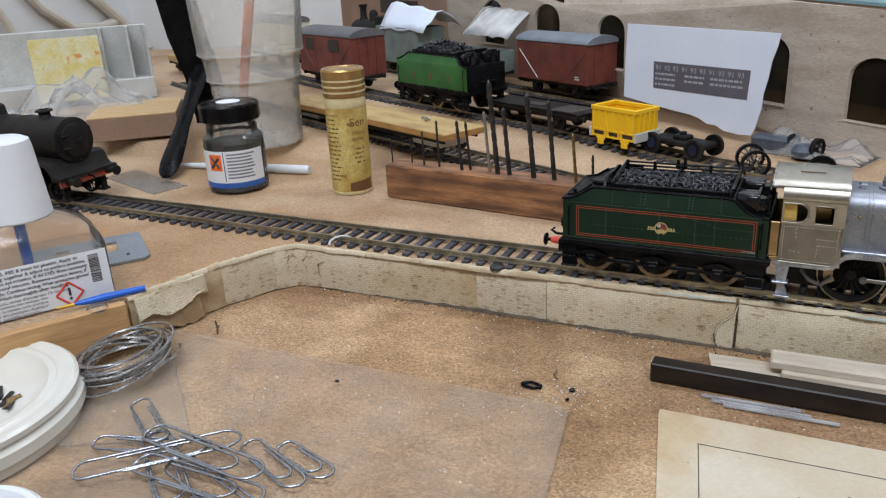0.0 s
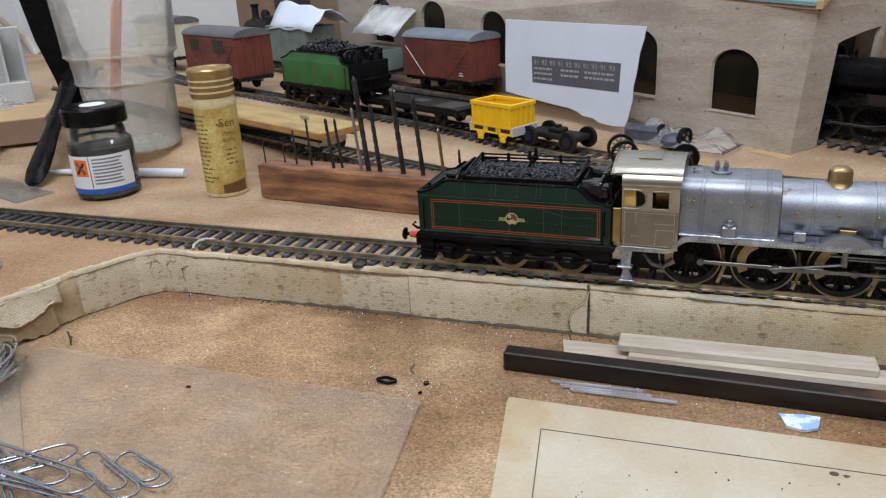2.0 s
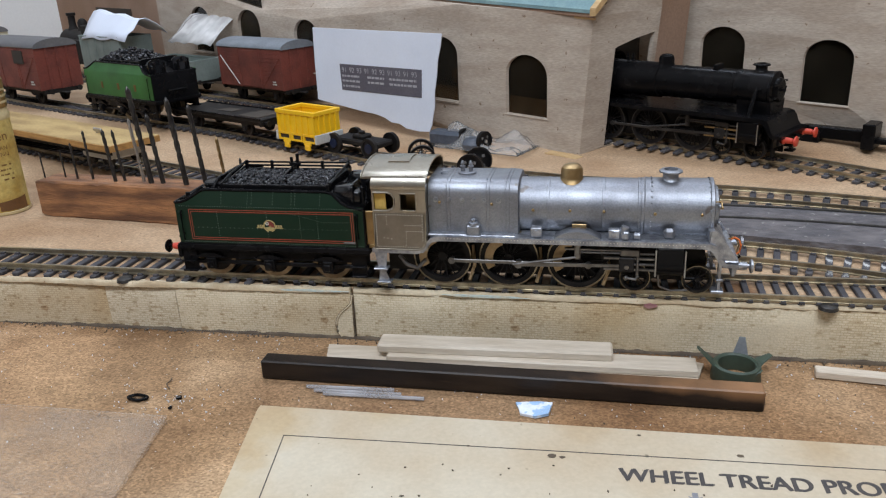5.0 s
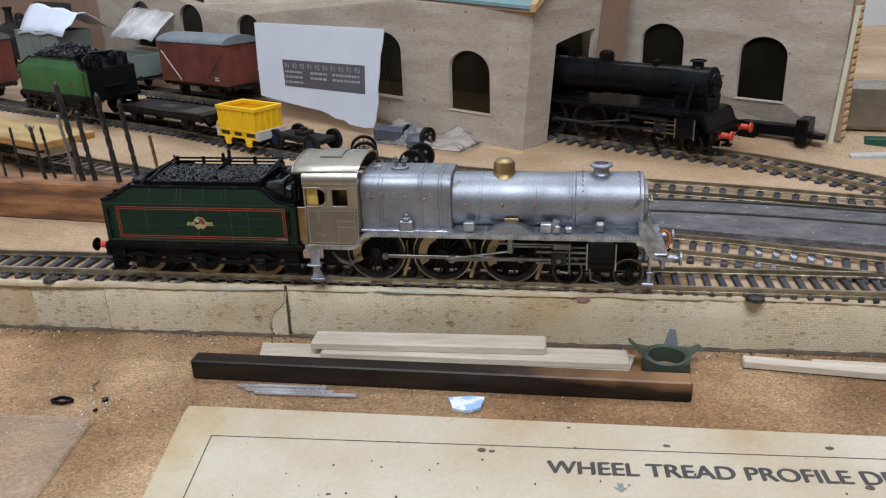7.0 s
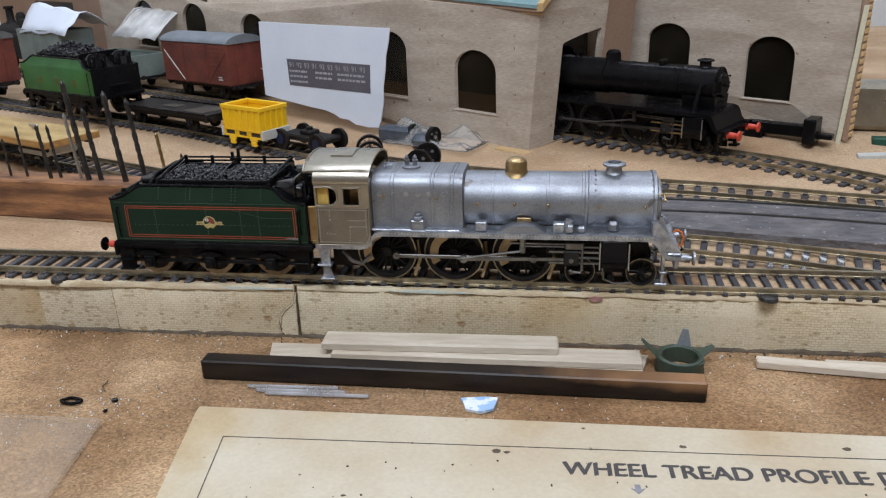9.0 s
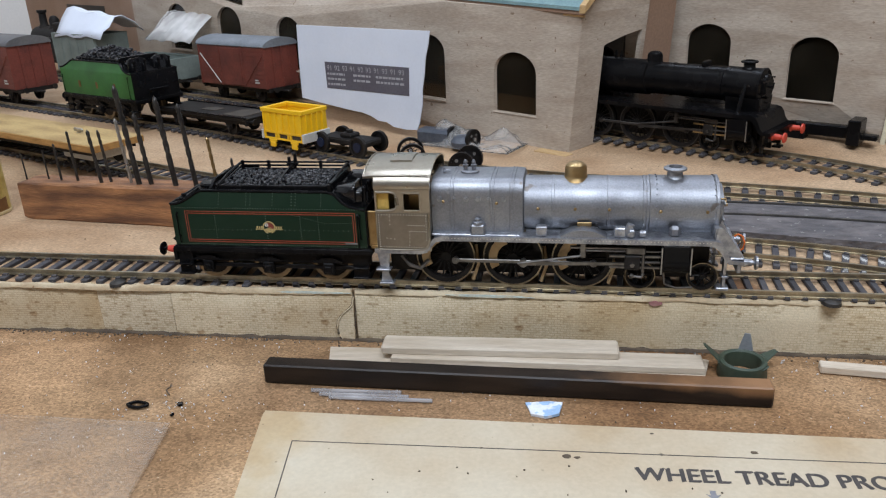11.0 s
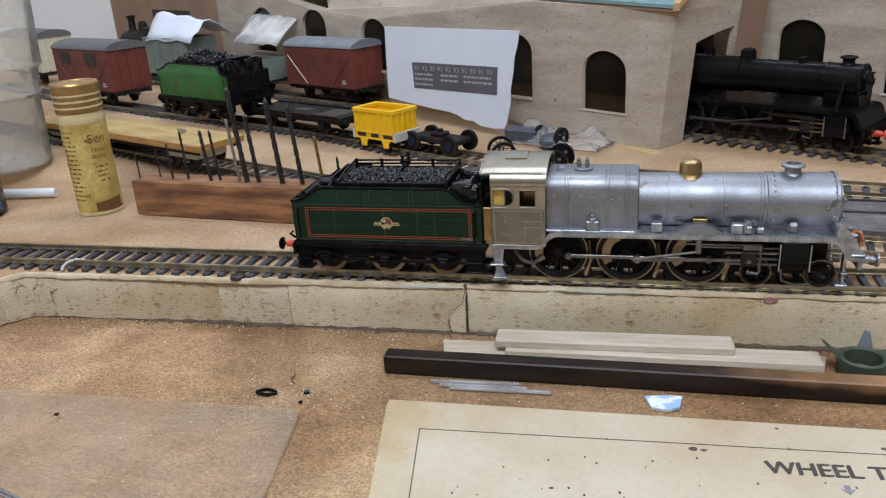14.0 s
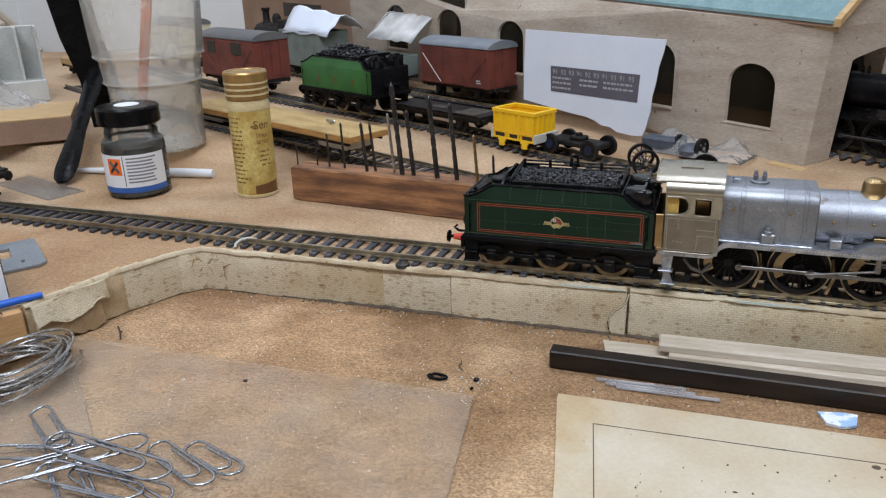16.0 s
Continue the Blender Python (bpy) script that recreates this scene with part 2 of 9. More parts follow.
M = dict(
    chip=chipboard("particle_board"),
    board=mat("tan_fibreboard", (0.455, 0.315, 0.195), (0.320, 0.195, 0.105), rough=0.78, s1=14, s2=800, grain=0.34, stretch=(1, 1.6, 1), bump=0.15, lo=0.4, hi=0.68,
              spots=((0.20, 0.10, 0.045), 11, 0.72)),
    pine=mat("pine_edge", (0.55, 0.33, 0.15), (0.45, 0.25, 0.10), s1=30, s2=160, stretch=(1, 9, 9), grain=0.14),
    paper_a=brick_paper("brick_paper_grey", (0.63, 0.55, 0.41), (0.53, 0.45, 0.32), 0.9, 0.20),
    paper_d=brick_paper("brick_paper_dense", (0.61, 0.54, 0.41), (0.53, 0.455, 0.33), 1.0, 0.45),
    paper_b=brick_paper("brick_paper_cream", (0.66, 0.58, 0.43), (0.56, 0.48, 0.345), 0.9, 0.14),
    paper_c=mat("torn_backing_paper", (0.50, 0.385, 0.235), (0.27, 0.175, 0.090), rough=0.85, s1=60, s2=900, bump=0.5, depth=0.0006),
    paper_lip=mat("worn_paper_edge", (0.58, 0.49, 0.345), (0.40, 0.30, 0.185), rough=0.85, s1=70, s2=900, bump=0.4, depth=0.0005, spots=((0.28, 0.18, 0.10), 210, 0.68)),
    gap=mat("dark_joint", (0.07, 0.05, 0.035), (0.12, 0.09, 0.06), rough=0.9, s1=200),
    rail=mat("nickel_silver_rail", (0.46, 0.41, 0.31), (0.28, 0.24, 0.17), rough=0.34, metal=0.9, s1=90, s2=900, grain=0.15, bump=0.1),
    railside=mat("dark_painted_rail", (0.085, 0.078, 0.07), (0.045, 0.042, 0.04), rough=0.6, metal=0.2, s1=120),
    sleeper=mat("sleeper_plastic", (0.045, 0.043, 0.049), (0.082, 0.077, 0.080), spec=0.2, rough=0.6, s1=60, s2=1200, grain=0.15, spread=0.25),
    splashed=mat("splashed_sleeper", (0.045, 0.043, 0.049), (0.10, 0.095, 0.10), rough=0.7, s1=300, s2=1200, grain=0.2, spread=0.2, spots=((0.42, 0.42, 0.41), 420, 0.56)),
    greycard=mat("grey_infill", (0.085, 0.080, 0.086), (0.135, 0.122, 0.124), rough=0.8, s1=90, s2=260, grain=0.30, stretch=(0.6, 1, 1), bump=0.9, depth=0.0022, spots=((0.26, 0.245, 0.235), 300, 0.665)),
    wallcard=mat("grey_board_card", (0.455, 0.385, 0.315), (0.355, 0.285, 0.222), rough=0.85, s1=26, s2=330, stretch=(1, 1, 4), grain=0.17, bump=0.3, spots=((0.23, 0.165, 0.115), 240, 0.70)),
    brownwall=mat("brown_hardboard", (0.31, 0.20, 0.14), (0.25, 0.155, 0.10), rough=0.7, s1=20),
    # Near-black colour that stands in for the shade inside openings.
    dark=mat("painted_shade_dark", (0.030, 0.024, 0.018), (0.05, 0.038, 0.028), rough=0.8),
    slate=mat("printed_slate_roof", (0.20, 0.31, 0.32), (0.16, 0.26, 0.28), rough=0.75, s1=120),
    barge=mat("bare_wood_strip", (0.56, 0.38, 0.19), (0.45, 0.29, 0.13), s1=60, stretch=(1, 6, 6)),
    white=mat("white_card", (0.70, 0.745, 0.84), (0.66, 0.705, 0.80), rough=0.7, s1=30, grain=0.02, bump=0.03),
    wallpaint=mat("white_emulsion", (0.74, 0.74, 0.73), (0.69, 0.69, 0.68), rough=0.85, s1=5, s2=300, grain=0.03, bump=0.08),
    ceilpaint=mat("ceiling_paint", (0.78, 0.78, 0.76), (0.74, 0.74, 0.72), rough=0.9, s1=5, grain=0.02),
    label=mat("dark_label", (0.095, 0.088, 0.110), (0.115, 0.108, 0.130), rough=0.6),
    inkwhite=mat("white_print", (0.75, 0.75, 0.76), rough=0.7),
    faintprint=mat("faint_white_print", (0.40, 0.395, 0.42), rough=0.7),
    oldpaper=mat("aged_paper", (0.56, 0.50, 0.39), (0.46, 0.36, 0.24), rough=0.85, s1=16, s2=700, grain=0.06, bump=0.1, spots=((0.20, 0.17, 0.12), 190, 0.725)),
    ink=mat("printing_ink", (0.045, 0.04, 0.04), (0.07, 0.06, 0.055), rough=0.7, s1=300),
    metal=mat("bare_white_metal", (0.312, 0.326, 0.356), (0.218, 0.224, 0.246), rough=0.49, metal=0.92, s1=70, s2=1500, grain=0.16, bump=0.28, depth=0.00024, spots=((0.19, 0.172, 0.165), 150, 0.69)),
    solder=mat("soldered_white_metal", (0.46, 0.475, 0.51), (0.24, 0.25, 0.28), rough=0.40, metal=0.85, s1=260, s2=900, grain=0.2, bump=0.5, depth=0.0006),
    nickel=mat("nickel_silver_sheet", (0.40, 0.37, 0.31), (0.31, 0.28, 0.23), rough=0.30, metal=0.9, s1=90, grain=0.06, bump=0.06),
    brass=mat("brass", (0.42, 0.30, 0.15), (0.29, 0.195, 0.09), rough=0.36, metal=0.95, s1=150, grain=0.08),
    steel=mat("bright_steel", (0.52, 0.51, 0.50), (0.40, 0.39, 0.38), rough=0.3, metal=0.95, s1=150),
    wheel=mat("black_wheel", (0.006, 0.0055, 0.006), (0.014, 0.012, 0.011), spec=0.15, rough=0.40, s1=200),
    tyre=mat("wheel_tyre", (0.30, 0.245, 0.165), (0.17, 0.135, 0.09), rough=0.34, metal=0.9, s1=150),
    black=mat("satin_black_paint", (0.0035, 0.0035, 0.004), (0.0065, 0.006, 0.0065), spec=0.12, rough=0.26, s1=80, grain=0.1),
    matt=mat("weathered_black", (0.010, 0.009, 0.009), (0.022, 0.019, 0.017), spec=0.15, rough=0.55, s1=70, grain=0.2),
    green=mat("dark_green_paint", (0.0065, 0.018, 0.0095), (0.008, 0.021, 0.011), spec=0.2, rough=0.32, s1=60, grain=0.06, bump=0.04),
    lining=mat("orange_lining", (0.30, 0.048, 0.020), (0.23, 0.038, 0.018), rough=0.5),
    rivetsteel=mat("bright_rivet", (0.62, 0.60, 0.54), (0.50, 0.48, 0.43), rough=0.35, metal=0.5, bump=0),
    crest=mat("crest_red", (0.20, 0.028, 0.018), (0.14, 0.02, 0.014), rough=0.5),
    gloss=mat("gloss_black_paint", (0.004, 0.004, 0.0045), (0.008, 0.008, 0.009), rough=0.16, spec=0.4, s1=80, grain=0.05, bump=0.05),
    dullbrass=mat("dull_brass_sheet", (0.36, 0.26, 0.145), (0.28, 0.195, 0.105), rough=0.45, metal=0.6, s1=150),
    goldsheet=mat("yellow_brass_sheet", (0.62, 0.43, 0.12), (0.50, 0.33, 0.08), rough=0.4, metal=0.35, s1=120),
    # Darker copy of the nickel; the dim room's reflection is put into colour.
    nickel_shaded=mat("shaded_nickel_sheet", (0.235, 0.205, 0.165), (0.195, 0.168, 0.132), rough=0.42, metal=0.8, s1=120, grain=0.06, bump=0.05),
    red=mat("buffer_red", (0.60, 0.065, 0.03), (0.5, 0.05, 0.03), rough=0.5),
    gold=mat("gold_print", (0.44, 0.34, 0.14), (0.34, 0.26, 0.10), rough=0.45),
    slateblue=mat("blue_grey_casting", (0.045, 0.055, 0.075), (0.075, 0.085, 0.105), rough=0.5, s1=150, grain=0.2),
    coal=mat("coal", (0.006, 0.006, 0.007), (0.030, 0.031, 0.036), rough=0.22, s1=500, s2=1500, grain=0.4, bump=0.6, depth=0.0006),
    apple=mat("bright_green_paint", (0.026, 0.130, 0.022), (0.018, 0.085, 0.016), rough=0.42, s1=60, grain=0.08),
    maroon=mat("wagon_brown_red", (0.170, 0.040, 0.027), (0.105, 0.026, 0.019), rough=0.6, s1=60, grain=0.2),
    vanroof=mat("grey_van_roof", (0.19, 0.21, 0.235), (0.15, 0.165, 0.185), rough=0.7, s1=50),
    vanroof_dark=mat("dark_van_roof", (0.10, 0.10, 0.105), (0.13, 0.125, 0.125), rough=0.75, s1=50),
    wgrey=mat("wagon_grey", (0.19, 0.225, 0.205), (0.15, 0.18, 0.165), rough=0.6, s1=60),
    cream=mat("cream_van", (0.62, 0.58, 0.43), (0.56, 0.52, 0.38), rough=0.6),
    yellow=mat("yellow_plastic", (0.83, 0.50, 0.012), (0.78, 0.45, 0.010), rough=0.42, s1=60, grain=0.04, bump=0.03),
    palegrey=mat("pale_grey_plastic", (0.55, 0.55, 0.52), rough=0.5),
    ply=mat("yellowed_ply", (0.47, 0.325, 0.13), (0.30, 0.19, 0.07), rough=0.6, s1=26, s2=500, stretch=(1, 3, 3), grain=0.2, spots=((0.42, 0.40, 0.36), 90, 0.72)),
    plyedge=mat("ply_edge", (0.44, 0.235, 0.070), (0.29, 0.145, 0.040), rough=0.65, s1=60, s2=500, stretch=(1, 4, 8), grain=0.2),
    block=mat("red_brown_wood", (0.33, 0.150, 0.062), (0.110, 0.047, 0.022), rough=0.6, s1=30, s2=240, stretch=(1, 5, 6), grain=0.36, bump=0.6, depth=0.0006, lo=0.38, hi=0.62),
    drill=mat("blackened_steel", (0.035, 0.033, 0.033), (0.07, 0.065, 0.06), rough=0.38, metal=0.7, s1=200),
    knotwood=mat("knot_wood", (0.060, 0.028, 0.015), (0.11, 0.05, 0.022), rough=0.6, s1=500, grain=0.3),
    stick=charring("burnt_wood_stick"),
    balsa=mat("balsa_wood", (0.62, 0.545, 0.45), (0.50, 0.42, 0.325), rough=0.8, s1=40, s2=260, stretch=(1, 9, 9), grain=0.10, bump=0.2),
    olive=mat("olive_plastic", (0.045, 0.066, 0.046), (0.034, 0.050, 0.035), rough=0.55),
    bluepaint=mat("pale_blue_scrap", (0.70, 0.74, 0.80), (0.30, 0.45, 0.66), rough=0.6, s1=330, lo=0.5, hi=0.58),
    china=mat("white_china", (0.68, 0.67, 0.62), (0.62, 0.59, 0.52), rough=0.2, s1=30, grain=0.01, bump=0),
    capwhite=mat("white_cap_plastic", (0.70, 0.715, 0.74), (0.67, 0.685, 0.71), rough=0.45, s1=30, grain=0.01, bump=0.02),
    creampl=mat("cream_cable", (0.66, 0.61, 0.52), (0.6, 0.55, 0.46), rough=0.5),
    wire=mat("solder_wire", (0.56, 0.555, 0.55), (0.40, 0.39, 0.385), rough=0.26, metal=0.95, s1=300),
    clipsteel=mat("galvanised_wire", (0.46, 0.48, 0.52), (0.33, 0.345, 0.375), rough=0.25, metal=0.95, s1=300),
    zinc=mat("zinc_plate", (0.33, 0.36, 0.39), (0.27, 0.30, 0.33), rough=0.45, metal=0.6, s1=40),
    blueplastic=mat("blue_plastic", (0.015, 0.12, 0.55), (0.012, 0.10, 0.48), rough=0.35),
    orangeprint=mat("orange_hazard", (0.85, 0.16, 0.02), (0.8, 0.14, 0.02), rough=0.6),
    redprint=mat("red_hazard", (0.75, 0.05, 0.03), rough=0.6),
    blueprint=mat("blue_band", (0.03, 0.12, 0.42), rough=0.5),
    greyprint=mat("grey_text", (0.22, 0.22, 0.24), rough=0.7),
    labelwhite=mat("label_paper", (0.74, 0.75, 0.77), (0.70, 0.71, 0.73), rough=0.6, s1=30, grain=0.02, bump=0.03),
    tingold=mat("tin_gold_cap", (0.40, 0.25, 0.09), (0.26, 0.15, 0.05), rough=0.35, metal=0.6, s1=60),
    tinlabel=mat("old_yellow_label", (0.58, 0.46, 0.16), (0.36, 0.215, 0.04), rough=0.5, s1=70, s2=600, grain=0.2, spots=((0.22, 0.12, 0.03), 130, 0.66)),
    tincream=mat("cream_lacquer", (0.62, 0.52, 0.30), (0.52, 0.40, 0.2), rough=0.4, s1=60),
    brownprint=mat("brown_print", (0.16, 0.07, 0.02), rough=0.6),
    amber=mat("orange_pencil", (0.62, 0.17, 0.045), (0.50, 0.12, 0.03), rough=0.6),
    copper=mat("orange_wire", (0.75, 0.17, 0.03), (0.6, 0.12, 0.02), rough=0.4),
    pearl=mat("old_green_card", (0.66, 0.62, 0.42), (0.62, 0.50, 0.16), rough=0.6, s1=70, spots=((0.62, 0.26, 0.06), 55, 0.64)),
    cloud=clear("cloudy_plastic", (0.97, 0.965, 0.95), rough=0.25, cloud=0.23, milk=(0.82, 0.80, 0.76), shine=0.025),
    water=clear("murky_water", (0.93, 0.92, 0.89), rough=0.1, cloud=0.12, milk=(0.66, 0.63, 0.58), shine=0.01),
    glass=clear("jar_glass", (0.90, 0.91, 0.90), rough=0.05, cloud=0.10, milk=(0.35, 0.36, 0.35)),
    sludge=clear("grey_sludge", (0.35, 0.35, 0.34), rough=0.2, cloud=0.7, milk=(0.13, 0.13, 0.12)),
    bottle=clear("bottle_plastic", (0.96, 0.96, 0.96), rough=0.12, cloud=0.08, milk=(0.6, 0.6, 0.6), shine=0.08),
    sheet=clear("scratched_acrylic", (0.985, 0.98, 0.97), rough=0.25, cloud=0.085, milk=(0.60, 0.53, 0.46), shine=0.02),
    film=clear("clear_film", (0.97, 0.97, 0.97), rough=0.2, cloud=0.11, milk=(0.85, 0.83, 0.80), shine=0.018),
    smoke=clear("brown_tinted_film", (0.30, 0.25, 0.18), rough=0.15, cloud=0.06, milk=(0.2, 0.17, 0.12), shine=0.06),
    haze=clear("hazy_film", (0.95, 0.95, 0.95), rough=0.3, cloud=0.17, milk=(0.84, 0.83, 0.80), shine=0.02),
    bagfilm=clear("milky_film", (0.96, 0.96, 0.96), rough=0.2, cloud=0.55, milk=(0.84, 0.83, 0.82), shine=0.015),
    wornred=mat("worn_buffer_red", (0.30, 0.055, 0.03), (0.03, 0.025, 0.022), rough=0.6, s1=130, lo=0.45, hi=0.6),
    rods=mat("oily_steel", (0.22, 0.21, 0.20), (0.12, 0.112, 0.105), rough=0.36, metal=0.9, s1=180),
    # Paler than the tender's green so that the rivets stand out.
    rivetgreen=mat("pale_green_rivet", (0.10, 0.135, 0.105), (0.055, 0.08, 0.06), rough=0.35),
    dulled=mat("dull_grey_paint", (0.17, 0.165, 0.16), (0.09, 0.085, 0.08), rough=0.7, s1=150, grain=0.2),
    navy=mat("navy_plastic", (0.012, 0.02, 0.05), (0.01, 0.015, 0.035), rough=0.4, spec=0.2),
    smear_blue=mat("pale_blue_paint", (0.42, 0.54, 0.54), (0.58, 0.54, 0.42), rough=0.7, s1=200),
    smear_pink=mat("dark_pink_paint", (0.26, 0.10, 0.11), (0.36, 0.2, 0.18), rough=0.6, s1=200),
    darkgreen=mat("dark_green_plastic", (0.012, 0.07, 0.045), (0.01, 0.055, 0.035), rough=0.4),
    dimwall=mat("unseen_dim_wall", (0.26, 0.23, 0.20), (0.22, 0.19, 0.16), rough=0.85, s1=5),
    rod=clear("clear_rod", (0.9, 0.93, 0.98), rough=0.1, cloud=0.4, milk=(0.62, 0.61, 0.62), shine=0.1),
)

spills(M["oldpaper"], (((-0.028, -0.060), 0.020, (0.84, 0.70, 0.50), 0.8), ((-0.026, -0.095), 0.018, (0.86, 0.74, 0.56), 0.7), ((-0.022, -0.140), 0.020, (0.86, 0.74, 0.56), 0.7), ((0.020, -0.052), 0.010, (0.88, 0.78, 0.60), 0.7), ((0.085, -0.060), 0.008, (0.90, 0.80, 0.64), 0.6), ((0.150, -0.066), 0.010, (0.88, 0.78, 0.62), 0.6)), 0.0006)
spills(M["board"], (((0.0176, 0.0497), 0.010, (0.80, 0.52, 0.28), 0.9), ((-0.245, 0.020), 0.060, (0.80, 0.70, 0.58), 0.8), ((-0.345, 0.000), 0.050, (0.78, 0.64, 0.50), 0.8), ((-0.30, 0.150), 0.070, (1.04, 1.0, 0.92), 0.8), ((0.20, 0.19), 0.060, (0.90, 0.84, 0.78), 0.7)), H)


# ---- mesh tools ----
class Shape:
    """Collects faces, in metres, for one mesh."""

    def __init__(self):
        self.v, self.f = [], []

    def add(self, verts, faces):
        k = len(self.v)
        self.v += [tuple(v) for v in verts]
        self.f += [tuple(i + k for i in f) for f in faces]
        return self

    def box(self, lo, hi, c=0.0, m=None):
        """A box from corner to corner; c: the chamfer of its edges."""
        lo, hi = Vector(lo), Vector(hi)
        mid, h = (lo + hi) / 2, (hi - lo) / 2
        c = min(c, 0.45 * min(h) * 2) if c else 0
        vs, fs = [], []
        if not c:
            for sx in (-1, 1):
                for sy in (-1, 1):
                    for sz in (-1, 1):
                        vs.append(mid + Vector((sx * h.x, sy * h.y, sz * h.z)))
            fs = [(0, 1, 3, 2), (4, 6, 7, 5), (0, 4, 5, 1), (2, 3, 7, 6), (0, 2, 6, 4), (1, 5, 7, 3)]
        else:
            ids = {}
            for sx in (-1, 1):
                for sy in (-1, 1):
                    for sz in (-1, 1):
                        for a in range(3):
                            d = [h.x - c, h.y - c, h.z - c]
                            d[a] += c
                            ids[sx, sy, sz, a] = len(vs)
                            vs.append(mid + Vector((sx * d[0], sy * d[1], sz * d[2])))
            for a in range(3):
                b, e = (a + 1) % 3, (a + 2) % 3
                for s in (-1, 1):
                    q = []
                    for sb, se in ((-1, -1), (1, -1), (1, 1), (-1, 1)):
                        k = [0, 0, 0]
                        k[a], k[b], k[e] = s, sb, se
                        q.append(ids[k[0], k[1], k[2], a])
                    fs.append(tuple(q if s > 0 else reversed(q)))
                for sb in (-1, 1):
                    for se in (-1, 1):
                        q = []
                        for sa, ax in ((-1, b), (1, b), (1, e), (-1, e)):
                            k = [0, 0, 0]
                            k[a], k[b], k[e] = sa, sb, se
                            q.append(ids[k[0], k[1], k[2], ax])
                        fs.append(tuple(q if sb * se < 0 else reversed(q)))
            for sx in (-1, 1):
                for sy in (-1, 1):
                    for sz in (-1, 1):
                        q = [ids[sx, sy, sz, a] for a in range(3)]
                        fs.append(tuple(q if sx * sy * sz > 0 else reversed(q)))
        if m:
            vs = [m @ v for v in vs]
        return self.add(vs, fs)

    def lathe(self, profile, m=None, seg=24, arc=(0, 360), close=True):
        """Turns (radius, height) pairs about z; m places it."""
        full = arc[1] - arc[0] >= 360
        n = seg if full else seg + 1
        vs, fs = [], []
        for r, z in profile:
            for i in range(n):
                a = radians(arc[0] + (arc[1] - arc[0]) * i / seg)
                vs.append(Vector((r * math.cos(a), r * math.sin(a), z)))
        for j in range(len(profile) - 1):
            for i in range(seg):
                k = (i + 1) % n
                fs.append((j * n + i, j * n + k, (j + 1) * n + k, (j + 1) * n + i))
        if close and full:
            fs.append(tuple(reversed(range(n))))
            fs.append(tuple(range((len(profile) - 1) * n, len(profile) * n)))
        if m:
            vs = [m @ v for v in vs]
        return self.add(vs, fs)

    def cyl(self, a, b, r, seg=16, r2=None):
        a, b = Vector(a), Vector(b)
        m = Matrix.Translation(a) @ (b - a).to_track_quat("Z", "Y").to_matrix().to_4x4()
        return self.lathe([(r, 0), (r if r2 is None else r2, (b - a).length)], m, seg)

    def prism(self, poly, depth, m=None):
        """Extrudes a polygon in xy by depth along z."""
        n = len(poly)
        vs = [Vector((x, y, 0)) for x, y in poly] + [Vector((x, y, depth)) for x, y in poly]
        fs = [tuple(reversed(range(n))), tuple(range(n, 2 * n))] + [(i, (i + 1) % n, n + (i + 1) % n, n + i) for i in range(n)]
        if m:
            vs = [m @ v for v in vs]
        return self.add(vs, fs)

    def loft(self, rings, closed=True, caps=True):
        n = len(rings[0])
        vs = [Vector(p) for ring in rings for p in ring]
        fs = []
        for j in range(len(rings) - 1):
            for i in range(n if closed else n - 1):
                k = (i + 1) % n
                fs.append((j * n + i, j * n + k, (j + 1) * n + k, (j + 1) * n + i))
        if caps and closed:
            fs += [tuple(reversed(range(n))), tuple(range((len(rings) - 1) * n, len(rings) * n))]
        return self.add(vs, fs)

    def tube(self, path, r, seg=8, close=False):
        path = [Vector(p) for p in path]
        rings = []
        for i, p in enumerate(path):
            a = path[i - 1] if i or close else p
            b = path[(i + 1) % len(path)] if i < len(path) - 1 or close else p
            q = (b - a).to_track_quat("Z", "Y").to_matrix()
            rings.append([p + q @ Vector((r * math.cos(2 * math.pi * k / seg), r * math.sin(2 * math.pi * k / seg), 0)) for k in range(seg)])
        if close:
            rings.append(rings[0])
        return self.loft(rings, True, not close)

    def ball(self, at, r, seg=10, squash=1.0):
        prof = [(max(1e-6, r * math.sin(math.pi * i / 6)), -r * squash * math.cos(math.pi * i / 6)) for i in range(7)]
        return self.lathe(prof, Matrix.Translation(at), seg, close=False)


def part(name, shape, material, parent=None, label="", sharp=32, at=None):
    me = bpy.data.meshes.new(name)
    me.from_pydata(shape.v, [], shape.f)
    me.validate()
    me.materials.append(M[material])
    bm = bmesh.new()
    bm.from_mesh(me)
    bmesh.ops.recalc_face_normals(bm, faces=bm.faces)
    bm.to_mesh(me)
    bm.free()
    me.shade_smooth()
    me.set_sharp_from_angle(angle=radians(sharp))
    ob = new(name, me)
    if at:
        ob.matrix_world = at
    if parent:
        ob.parent = parent
    if label:
        ob["label"] = label
    return ob


def thing(name, at, label, category, group="", kind=""):
    ob = new(name)
    ob.empty_display_size = 0.01
    ob.matrix_basis = at
    return tagged(ob, label, category, group, kind)


def solo(name, shape, material, label, category, at=None, group="", kind="", sharp=32):
    return tagged(part(name, shape, material, None, "", sharp, at), label, category, group, kind)


